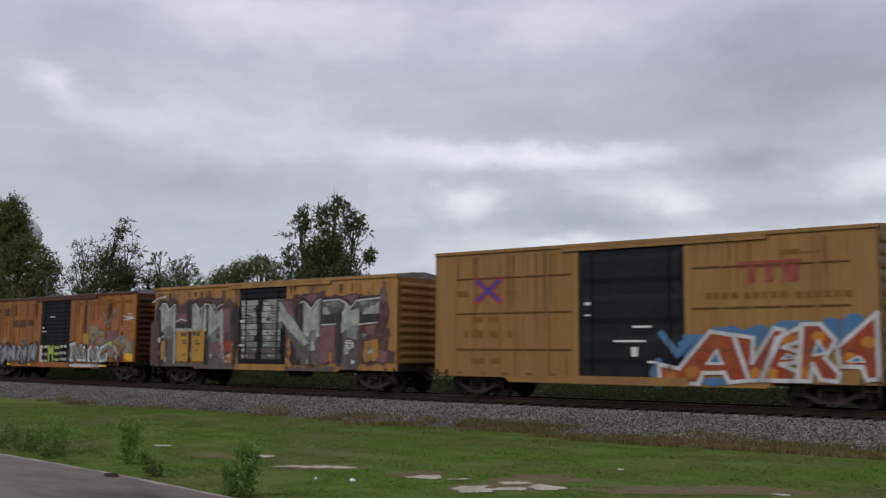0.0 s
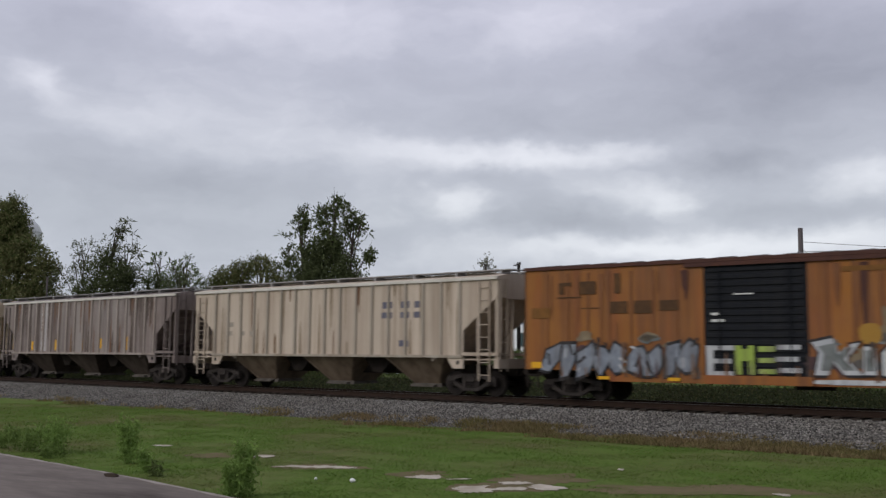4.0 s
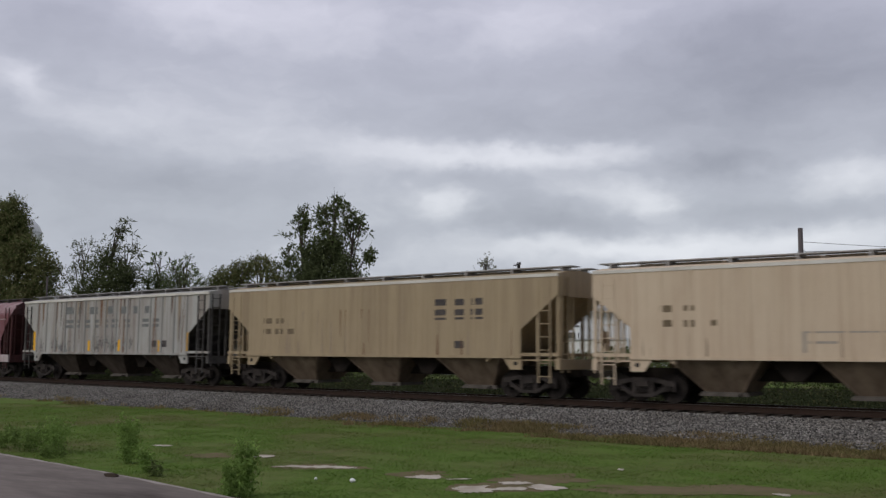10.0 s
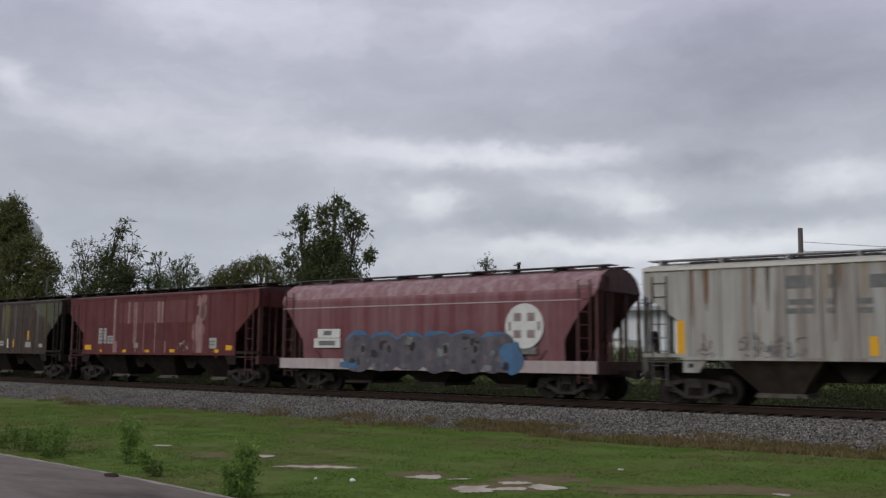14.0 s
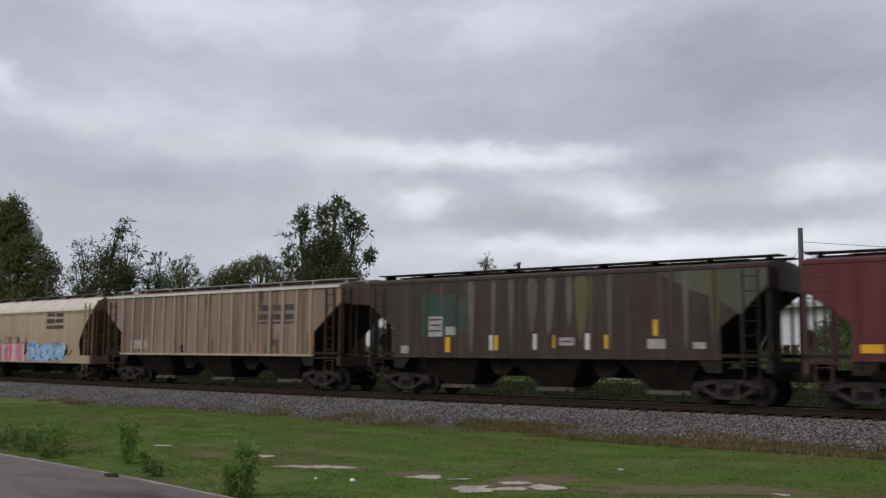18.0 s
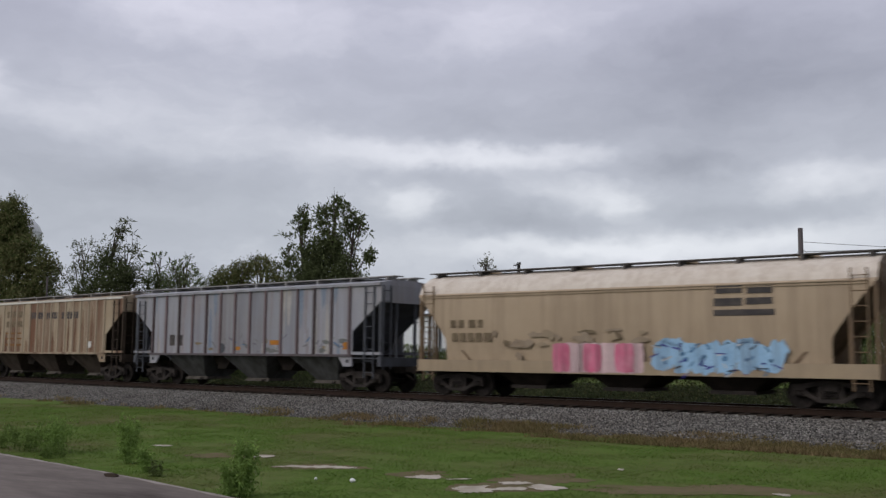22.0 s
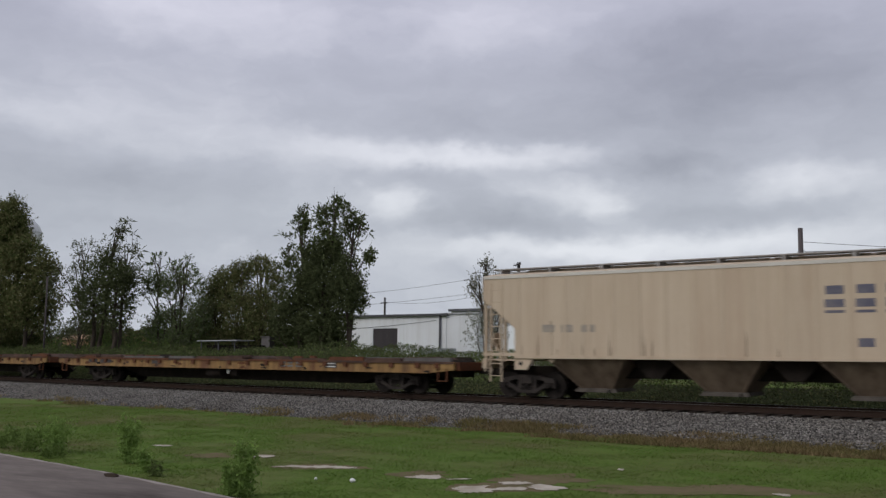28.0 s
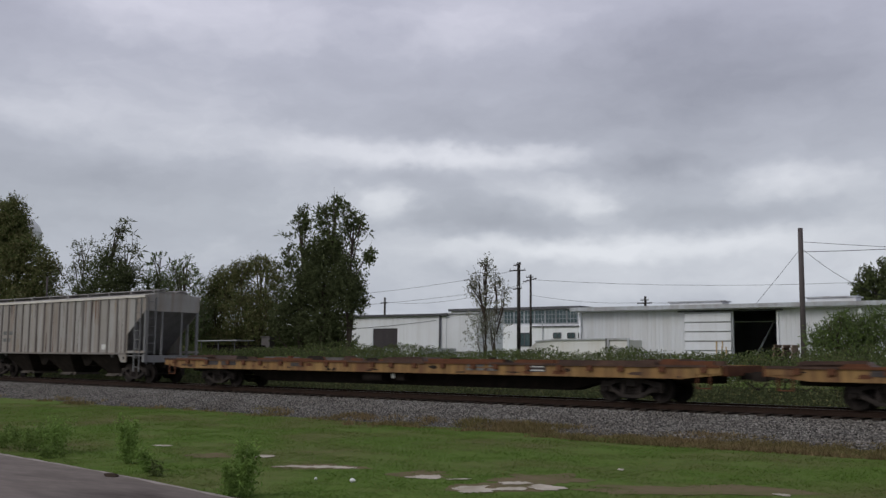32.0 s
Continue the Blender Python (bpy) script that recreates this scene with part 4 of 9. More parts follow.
# ---- boxcars ----
def boxcar(label, a, b, top, side_m, roof_m, door_m, door_x, sill, belly, ribs, rib_depth, door_bars, end_m=None, roof_edge_m=None, rib_h=0.07, post_m=None):
    h = (b - a) / 2
    end_m = end_m or side_m
    car = thing("boxcar", pose(0, 0, 0), label, "freight car", "boxcars of the train")
    TRAIN.append((car, (a + b) / 2))
    yp = HALF - 0.05
    d0, d1 = door_x
    for s in (-1, 1):
        for x0, x1, e in ((-h, d0, -1), (d1, h, 1)):
            bm = bmesh.new()
            if e < 0:
                poly = [(x0, top - 0.1), (x0, sill), (x0 + 3.0, sill), (x0 + 3.2, belly), (x1, belly), (x1, top - 0.1)]
            else:
                poly = [(x0, top - 0.1), (x0, belly), (x1 - 3.2, belly), (x1 - 3.0, sill), (x1, sill), (x1, top - 0.1)]
            prism(bm, poly, min(s * yp, s * (yp - 0.06)), max(s * yp, s * (yp - 0.06)))
            part("side_panel", bm, side_m, car)
        # door with its rails and pressed bars
        bm = bmesh.new()
        box(bm, d0 + 0.02, d1 - 0.02, min(s * (yp - 0.02), s * (yp - 0.08)), max(s * (yp - 0.02), s * (yp - 0.08)), belly + 0.28, top - 0.22)
        door = part("sliding_door", bm, door_m, car)
        nb = door_bars
        bm = bmesh.new()
        zh = (top - belly - 0.7) / nb
        prism(bm, [(0, -zh * 0.36), (-0.035 * 1.0, -zh * 0.22), (-0.035, zh * 0.22), (0, zh * 0.36)], d0 + 0.12, d1 - 0.12, "x")
        first = part("door_rib", bm, door_m, door)
        for i in range(nb):
            m = pose(0, s * (yp - 0.02), belly + 0.45 + (i + 0.5) * zh, 0, 0, 0) if s < 0 else pose(d0 + d1, s * (yp - 0.02), belly + 0.45 + (i + 0.5) * zh, 0, 0, 180)
            if i == 0:
                first.matrix_basis = m
            else:
                sharing("door_rib", first, m, door)
        for x in (d0 + 0.5, d1 - 0.5):
            bm = bmesh.new()
            rod(bm, (x, s * (yp + 0.05), belly + 0.4), (x, s * (yp + 0.05), top - 0.35), 0.022, seg=6)
            part("lock_rod", bm, door_m, door)
        bm = bmesh.new()
        box(bm, d0 - 0.1, d1 + 0.1, min(s * (yp - 0.08), s * (HALF + 0.03)), max(s * (yp - 0.08), s * (HALF + 0.03)), belly, belly + 0.26)
        part("door_track", bm, side_m, car)
        bm = bmesh.new()
        box(bm, d0 - 0.6, d1 + 2.6, min(s * yp, s * (HALF + 0.03)), max(s * yp, s * (HALF + 0.03)), top - 0.24, top - 0.12)
        part("top_track", bm, roof_edge_m or side_m, car)
        bm = bmesh.new()
        box(bm, -h, h, min(s * (yp - 0.05), s * (HALF + 0.012)), max(s * (yp - 0.05), s * (HALF + 0.012)), top - 0.11, top)
        part("roof_edge", bm, roof_edge_m or side_m, car)
    bm = bmesh.new()
    prism(bm, [(-0.05, 0), (-0.035, -rib_depth), (0.035, -rib_depth), (0.05, 0)], sill + 0.12, top - 0.26, "z")
    first = part("side_post", bm, post_m or side_m, car)
    xs = [-h + 0.9 + i * (d0 + h - 1.0) / ribs for i in range(ribs)] + [d1 + 0.5 + i * (h - d1 - 0.9) / ribs for i in range(ribs)]
    first.matrix_basis = pose(xs[0], -yp, 0)
    for x in xs[1:]:
        sharing("side_post", first, pose(x, -yp, 0), car)
    # roof of pressed sheets
    bm = bmesh.new()
    prism(bm, [(-HALF, top), (0, top + 0.17), (HALF, top), (HALF - 0.05, top - 0.1), (-HALF + 0.05, top - 0.1)], -h, h, "x")
    part("roof", bm, roof_m, car)
    bm = bmesh.new()
    prism(bm, [(-HALF + 0.02, top), (0, top + 0.17), (HALF - 0.02, top), (HALF - 0.1, top + 0.01 + rib_h * 0.6), (0, top + 0.17 + rib_h), (-HALF + 0.1, top + 0.01 + rib_h * 0.6)], -0.05, 0.05, "x")
    first = part("roof_rib", bm, roof_m, car)
    n = 15
    for i in range(n):
        m = pose(-h + (i + 0.5) * 2 * h / n, 0, 0)
        if i == 0:
            first.matrix_basis = m
        else:
            sharing("roof_rib", first, m, car)
    for s in (-1, 1):
        bm = bmesh.new()
        prism(bm, [(-yp, sill), (yp, sill), (yp, top - 0.1), (0, top + 0.1), (-yp, top - 0.1)], s * (h - 0.06), s * (h - 0.01), "x")
        end = part("end_wall", bm, end_m, car)
        bm = bmesh.new()
        prism(bm, [(0.0, -0.11), (0.075, -0.05), (0.085, 0.0), (0.075, 0.05), (0.0, 0.11)], -yp + 0.14, yp - 0.14)
        first = part("end_rib", bm, end_m, end)
        k = 11
        for i in range(k):
            m = pose(s * (h - 0.012), 0, sill + 0.35 + i * (top - sill - 0.75) / (k - 1), 0, 0, 0 if s > 0 else 180)
            if i == 0:
                first.matrix_basis = m
            else:
                sharing("end_rib", first, m, end)
        bm = bmesh.new()
        box(bm, min(s * (h - 0.1), s * (h + 0.05)), max(s * (h - 0.1), s * (h + 0.05)), -1.5, 1.5, 0.85, 1.12)
        part("end_sill", bm, m_under, car)
        ladder("side_ladder", car, (s * (h - 0.12), -HALF + 0.02, 0.42), (s * (h - 0.12), -HALF + 0.02, 0.95), 0, (s * -0.42, 0, 0), m_under, 2)
        coupler(car, s * h, s)
        truck(car, s * (h - 1.55), 0.42)
    bm = bmesh.new()
    box(bm, -h + 0.05, h - 0.05, -1.45, 1.45, 1.02, 1.14)
    box(bm, -h, h, -0.33, 0.33, 0.70, 1.02)
    part("underframe", bm, m_under, car)
    bm = bmesh.new()
    box(bm, -0.06, 0.06, -1.4, 1.4, 0.80, 1.02)
    first = part("cross_bearer", bm, m_under, car)
    first.location = (-h + 3.4, 0, 0)
    for i in range(1, 8):
        sharing("cross_bearer", first, pose(-h + 3.4 + i * (2 * h - 6.8) / 7, 0, 0), car)
    bm = bmesh.new()
    rod(bm, (1.0, -0.7, 0.72), (2.1, -0.7, 0.72), 0.2, seg=12)
    part("air_reservoir", bm, m_under, car)
    return car, -yp - 0.004, h


# ---- flat cars ----
def flatcar(label, a, b, seed):
    h = (b - a) / 2
    rng = random.Random(seed)
    car = thing("flat_car", pose(0, 0, 0), label, "freight car", "flat cars of the train")
    TRAIN.append((car, (a + b) / 2))
    y = 1.50
    for s in (-1, 1):
        bm = bmesh.new()
        prism(bm, [(-h, 0.92), (-h + 1.2, 0.80), (h - 1.2, 0.80), (h, 0.92), (h, 1.18), (-h, 1.18)], min(s * y, s * (y + 0.06)), max(s * y, s * (y + 0.06)))
        box(bm, -h, h, min(s * y, s * (y + 0.10)), max(s * y, s * (y + 0.10)), 1.17, 1.205)
        box(bm, -h + 1.2, h - 1.2, min(s * y, s * (y + 0.09)), max(s * y, s * (y + 0.09)), 0.79, 0.815)
        part("side_sill", bm, m_flat, car)
    bm = bmesh.new()
    box(bm, -h, h, -y, y, 1.10, 1.19)
    part("deck", bm, m_deck, car)
    bm = bmesh.new()
    prism(bm, [(-h + 0.6, 1.1), (-h + 0.6, 0.64), (-h + 4.6, 0.64), (-h + 5.8, 0.30), (h - 5.8, 0.30), (h - 4.6, 0.64), (h - 0.6, 0.64), (h - 0.6, 1.1)], -0.42, 0.42)
    part("center_sill", bm, m_under, car)
    bm = bmesh.new()
    box(bm, -0.06, 0.06, -1.45, 1.45, 0.84, 1.1)
    first = part("cross_bearer", bm, m_under, car)
    first.location = (-h + 2, 0, 0)
    for i in range(1, 14):
        sharing("cross_bearer", first, pose(-h + 2 + i * (2 * h - 4) / 13, 0, 0), car)
    # rusty edge of the deck in worn lengths, and grime on the sill
    x = -h
    while x < h - 0.2:
        w = rng.uniform(0.8, 3.2)
        bm = bmesh.new()
        box(bm, x, min(h, x + w) - 0.02, -y - 0.112, -y - 0.058, rng.uniform(1.12, 1.145), 1.215)
        part("deck_edge", bm, rng.choice((m_deck, m_deck, m_rust)), car)
        x += w
    for k in range(26):
        bm = bmesh.new()
        blob(bm, rng.uniform(-h + 0.6, h - 0.6), rng.uniform(0.84, 1.05), rng.uniform(0.04, 0.28), rng.uniform(0.02, 0.07), -y - 0.0625 - 0.0004 * (k % 4), rng, 10, 0.35)
        part("grime_spot", bm, rng.choice((m_deck, m_rust, m_under)), car)
    # stake pockets and tie-down brackets along the side
    bm = bmesh.new()
    box(bm, -0.10, 0.10, -0.07, 0.0, 0.98, 1.16)
    first = part("stake_pocket", bm, m_rust, car)
    n = 22
    for i in range(n):
        m = pose(-h + 0.7 + i * (2 * h - 1.4) / (n - 1) + rng.uniform(-0.2, 0.2), -y - 0.06, 0)
        if i == 0:
            first.matrix_basis = m
        else:
            sharing("stake_pocket", first, m, car)
    # low rub rails, tie-down bars and folded hitches on the deck
    for s in (-1, 1):
        x = -h + 0.6
        while x < h - 1.5:
            w = rng.uniform(1.5, 3.5)
            if rng.random() < 0.8:
                bm = bmesh.new()
                box(bm, x, min(h - 0.3, x + w), s * 1.36 - 0.05, s * 1.36 + 0.05, 1.19, 1.19 + rng.uniform(0.07, 0.17))
                part("rub_rail", bm, rng.choice((m_deck, m_deck, m_rust, m_walk)), car)
            x += w + rng.uniform(0.1, 0.6)
    for k in range(16):
        x = rng.uniform(-h + 0.8, h - 0.8)
        w, yy, zz = rng.uniform(0.12, 0.5), rng.uniform(-1.3, 0.6), rng.uniform(0.08, 0.20)
        bm = bmesh.new()
        prism(bm, [(x - w, 1.19), (x - w * 0.7, 1.19 + zz), (x + w * 0.6, 1.19 + zz), (x + w, 1.19)], yy - 0.08, yy + 0.08)
        part("chock", bm, rng.choice((m_deck, m_rust, m_under, m_rust)), car)
    for x in (-h + 1.6, 0.3, h - 2.2):
        bm = bmesh.new()
        prism(bm, [(x - 1.0, 1.19), (x - 0.8, 1.36), (x + 0.7, 1.36), (x + 1.1, 1.19)], -0.7, 0.7)
        bar(bm, (x - 0.9, -0.8, 1.28), (x + 1.0, -0.8, 1.34), 0.08, 0.1)
        part("folded_hitch", bm, m_deck, car)
    for s in (-1, 1):
        bm = bmesh.new()
        box(bm, min(s * h, s * (h + 0.12)), max(s * h, s * (h + 0.12)), -1.45, 1.45, 0.90, 1.20)
        part("end_sill", bm, m_rust, car)
        bm = bmesh.new()
        box(bm, min(s * (h - 0.9), s * (h - 0.02)), max(s * (h - 0.9), s * (h - 0.02)), -y - 0.085, -y - 0.06, 0.95, 1.16)
        part("corner_plate", bm, m_flat, car)
        bm = bmesh.new()
        for xx in (h - 0.35, h - 0.75):
            bar(bm, (s * xx, -1.56, 0.5), (s * xx, -1.56, 0.95), 0.04, 0.04, (1, 0, 0))
        rod(bm, (s * (h - 0.35), -1.56, 0.52), (s * (h - 0.75), -1.56, 0.52), 0.02, seg=6)
        part("step", bm, m_rust, car)
        coupler(car, s * h, s)
        truck(car, s * (h - 3.2), 0.42)
    bm = bmesh.new()
    rod(bm, (-1.2, -1.15, 0.62), (-0.2, -1.15, 0.62), 0.2, seg=12)
    part("air_reservoir", bm, m_under, car)
    bm = bmesh.new()
    box(bm, 0.5, 0.9, -1.3, -1.0, 0.5, 0.8)
    part("brake_valve", bm, m_under, car)
    bm = bmesh.new()
    rod(bm, (0.4, -1.38, 0.66), (0.4, -1.36, 0.66), 0.09, seg=10)
    part("brake_tag", bm, m_mark_white, car)
    return car, -y - 0.066, h


m_flat = paint("weathered_yellow_paint", (0.325, 0.195, 0.072), (0.17, 0.080, 0.034), (0.060, 0.030, 0.020), 0.7, 3.0, 0.6, 0.8, 2.6, streak2=((0.13, 0.055, 0.032), 0.8, 0.9))
m_rust = surface("rusty_steel", (0.13, 0.052, 0.026), 0.9, (0.06, 0.03, 0.02), 3.0, 0.6, 30.0, 0.3)
m_deck = surface("rusty_deck_plate", (0.060, 0.038, 0.030), 0.9, (0.14, 0.08, 0.055), 1.0, 0.6, 20.0, 0.3)
m_roof_grey = surface("dull_roof_sheet", (0.30, 0.29, 0.28), 0.5, (0.16, 0.12, 0.10), 0.8, 0.6, 30.0, 0.1, metal=0.2)


# ---- the cars, first to last ----
m_run_dark = surface("dark_grime_run", (0.085, 0.062, 0.052), 0.85, (0.15, 0.12, 0.10), 1.4, 0.8, 14.0, 0.05, spec=0.1)
m_run_rust = surface("rust_brown_run", (0.150, 0.078, 0.046), 0.85, (0.24, 0.16, 0.105), 1.4, 0.8, 14.0, 0.05, spec=0.1)
m_run_tan = surface("tan_dust_run", (0.270, 0.205, 0.145), 0.85, (0.34, 0.27, 0.20), 1.4, 0.8, 14.0, 0.05, spec=0.1)
m_run_mauve = surface("mauve_dust_run", (0.270, 0.240, 0.252), 0.85, (0.33, 0.30, 0.30), 1.4, 0.8, 14.0, 0.05, spec=0.1)
m_run_blue = surface("blue_fade_run", (0.190, 0.225, 0.285), 0.85, (0.27, 0.29, 0.32), 1.4, 0.8, 14.0, 0.05, spec=0.1)
m_run_pale = surface("pale_chalk_run", (0.400, 0.375, 0.350), 0.85, (0.28, 0.25, 0.23), 1.4, 0.8, 14.0, 0.05, spec=0.1)
RUNS = [(-4.25, 0.07, 2.6, 0), (-2.9, 0.16, 1.5, 0), (-1.95, 0.10, 2.0, 0), (-1.2, 0.12, 1.5, 0), (-0.35, 0.22, 2.2, 0), (0.35, 0.18, 2.1, 0), (1.1, 0.14, 2.4, 0), (1.55, 0.26, 1.9, 1), (1.95, 0.12, 1.5, 1), (2.6, 0.08, 1.6, 0), (4.7, 0.06, 1.5, 0), (5.18, 0.10, 1.5, 0), (6.1, 0.2, 1.8, 1)]


def build_train():
    # tall yellow boxcar
    m_y = paint("boxcar_yellow", (0.255, 0.133, 0.038), (0.195, 0.100, 0.034), (0.145, 0.078, 0.034), 0.5, 1.0, 0.5, streak2=((0.19, 0.10, 0.04), 0.5, 1.2))
    car, y, h = boxcar("tall yellow boxcar with black doors and sprayed graffiti", 130.75, 146.02, 5.14, m_y, m_y, m_black, (-1.72, 1.98), 0.72, 0.56, 7, 0.012, 3, rib_h=0.012)
    for x0, x1 in ((-6.68, -1.9), (2.27, 6.95)):
        for z in (4.15, 2.92, 1.66):
            for i in range(5):
                a = x0 + (x1 - x0) * i / 5
                bm = bmesh.new()
                prism(bm, [(y + 0.02, z - 0.035), (y - 0.03, z - 0.02), (y - 0.03, z + 0.02), (y + 0.02, z + 0.035)], a, a + (x1 - x0) / 5 - 0.10, "x")
                part("panel_bead", bm, m_bead, car)
    for x in [-6.75 + 0.96 * i for i in range(6)] + [2.2 + 0.96 * i for i in range(6)]:      # welded seams of the side sheets
        bm = bmesh.new()
        box(bm, x - 0.02, x + 0.02, y - 0.010, y + 0.01, 0.75, 4.95)
        part("panel_seam", bm, m_y, car)
    bm = bmesh.new()
    box(bm, -2.95, -2.1, y - 0.02, y, 1.0, 1.04)
    box(bm, -2.95, -2.9, y - 0.02, y, 1.04, 1.36)
    part("route_card_holder", bm, m_y, car)
    marking(car, "stencil", [(-6.0, -5.5, 1.18, 1.36), (-5.2, -4.8, 1.18, 1.36), (4.9, 5.5, 4.42, 4.56), (5.55, 6.1, 4.44, 4.48)], m_mark_brown, y - 0.014)
    marking(car, "reflector", [(-6.6 + 0.95 * i, -6.35 + 0.95 * i, 0.80, 0.88) for i in range(5)], m_mark_brown, y - 0.014)
    marking(car, "stencil", [(-6.68, -6.17, 3.54, 3.74), (-4.59, -4.13, 3.54, 3.67), (-5.99, -5.55, 2.62, 2.80), (-5.33, -4.9, 2.62, 2.80), (-6.31, -6.16, 2.09, 2.33), (-5.99, -5.55, 2.07, 2.33),
                             (-5.26, -4.9, 2.07, 2.32), (-4.47, -4.31, 2.08, 2.31)], m_mark_brown, y - 0.014)
    part("emblem_block", rects_mesh([(3.69, 5.52, 4.08, 4.27)], y - 0.016), m_mark_red, car, "dark red company emblem")
    part("emblem_block", rects_mesh([(3.98, 4.20, 3.64, 4.08), (4.50, 4.72, 3.64, 4.08), (5.02, 5.44, 3.64, 4.08)], y - 0.016), m_mark_red, car)
    marking(car, "stencil", [(2.67 + 0.26 * i, 2.85 + 0.26 * i, 3.20, 3.38) for i in range(4)] + [(3.86 + 0.26 * i, 4.04 + 0.26 * i, 3.18, 3.36) for i in range(5)] + [(5.34 + 0.27 * i, 5.52 + 0.27 * i, 3.16, 3.34) for i in range(6)], m_mark_brown, y - 0.018)
    for mt, w, dy in ((m_x_red, 0.26, 0.014), (m_x_blue, 0.13, 0.018)):
        strokes(car, "sprayed_cross", -5.75, 3.38, 0.9, 0.66, [(0, 0, 1, 1)], w, mt, y - dy)
        strokes(car, "sprayed_cross", -5.75, 3.38, 0.9, 0.66, [(0, 1, 1, 0)], w, mt, y - dy - 0.002)
    rng = random.Random(21)
    for cx, cz, rx, rz in ((2.3, 1.75, 0.55, 0.45), (3.3, 2.05, 0.6, 0.35), (4.3, 2.05, 0.6, 0.33), (5.3, 2.25, 0.7, 0.3), (6.35, 2.2, 0.55, 0.35), (6.9, 2.35, 0.4, 0.3), (1.15, 0.95, 0.32, 0.42), (2.9, 0.72, 0.5, 0.12)):
        bm = bmesh.new()
        blob(bm, cx, cz, rx, rz, y - 0.016 - 0.0005 * rng.random(), rng, 20, 0.16)
        part("graffiti_cloud", bm, m_sp_blue, car)
    strokes(car, "graffiti_stroke", 0, 0, 1, 1, [(1.25, 2.15, 1.75, 1.55), (1.75, 1.55, 2.05, 1.85)], 0.22, m_sp_blue, -1.612)
    for k, (pts, glow) in enumerate((
            ([(1.16, .62), (1.13, 1.22), (1.78, 1.1), (2.8, 2.22), (3.5, 2.1), (3.95, .78), (3.35, .72), (3.2, 1.0), (2.55, .98), (2.4, .66)], ((1.5, 0.9), (2.2, 1.0))),
            ([(3.52, 2.12), (4.1, 2.02), (4.05, 1.3), (4.72, 2.3), (5.0, 2.24), (4.3, .8), (3.95, .78)], ((4.15, 1.0),)),
            ([(4.3, .8), (4.78, 2.0), (5.48, 2.33), (5.45, 1.92), (4.98, 1.75), (5.42, 1.62), (5.3, 1.32), (4.88, 1.26), (5.38, 1.06), (5.28, .8)], ((5.15, 1.95), (4.6, 1.0))),
            ([(5.36, .8), (5.52, 2.4), (6.02, 2.4), (6.42, 1.95), (6.12, 1.45), (6.5, 1.02), (6.45, .8), (5.98, .85), (5.78, 1.28), (5.7, .8)], ((5.95, 2.05), (5.55, 1.0))),
            ([(6.46, 1.75), (7.52, 2.68), (7.52, .9), (7.2, .85), (7.1, 1.22), (6.52, 1.22)], ((7.3, 1.9), (6.8, 1.45))))):
        yy = y - 0.020 - 0.0006 * k
        poly(car, "graffiti_fill", pts, m_sp_rust, yy - 0.004, 1.0, 0)
        for gx, gz in glow:
            bm = bmesh.new()
            blob(bm, gx, gz, 0.20, 0.17, yy - 0.008, rng, 14, 0.2)
            part("graffiti_glow", bm, m_sp_orange, car)
        strokes(car, "graffiti_outline", 0, 0, 1, 1, [(*a, *b) for a, b in zip(pts, pts[1:] + pts[:1])], 0.115, m_sp_white, yy - 0.012)
    for pts in ([(2.72, 1.28), (3.12, 1.28), (2.98, 1.62)], [(5.82, 1.55), (6.12, 1.6), (5.95, 1.9)], [(4.95, 1.42), (5.3, 1.45), (5.1, 1.55)], [(6.75, 1.36), (7.12, 1.36), (7.0, 1.5)]):
        poly(car, "graffiti_hole", pts, m_sp_white, y - 0.038, 1.5, 0)
        poly(car, "graffiti_hole", pts, m_sp_blue, y - 0.041, 0.8, 0)
    marking(car, "stencil", [(-1.45, -1.2, 3.1, 3.2), (-1.45, -1.2, 2.75, 2.8), (0.25, 0.9, 2.35, 2.42), (-0.4, 0.7, 1.9, 1.97), (0.2, 0.42, 1.45, 1.75), (0.75, 1.05, 1.25, 1.32)], m_mark_white, -1.60)
    runs(car, -6.9, -2.0, y - 0.0125, (m_bead, m_mark_brown), 16, 314, 0.3, low=0.8, high=4.9, width=(0.008, 0.03))
    runs(car, 2.3, 7.2, y - 0.0125, (m_bead, m_mark_brown), 14, 315, 0.0, low=2.4, high=4.9, width=(0.008, 0.03))
    # yellow boxcar painted over from end to end
    m_y2 = paint("boxcar_faded_yellow", (0.315, 0.165, 0.042), (0.26, 0.125, 0.040), (0.15, 0.065, 0.035), 0.65, 2.0, 0.6)
    car, y, h = boxcar("faded yellow boxcar covered in grey and purple graffiti", 113.59, 128.93, 4.49, m_y2, m_roof_grey, m_black, (-1.5, 1.5), 0.84, 0.76, 6, 0.02, 12, None, m_y2, rib_h=0.025)
    rng = random.Random(4)
    for k, (x0, x1, z0, z1) in enumerate(((-7.5, -5.6, 1.06, 3.75), (-5.8, -3.7, 1.04, 3.85), (-3.9, -1.6, 1.0, 3.8), (1.55, 3.4, 1.0, 3.8), (3.2, 5.4, 1.04, 3.75), (5.2, 7.2, 1.06, 3.7))):
        bm = bmesh.new()
        blob(bm, (x0 + x1) / 2, (z0 + z1) / 2, (x1 - x0) / 2, (z1 - z0) / 2, y - 0.0225 - 0.0006 * (k % 3), rng, 40, 0.08, 6.0)
        part("graffiti_ground", bm, m_sp_purple, car)
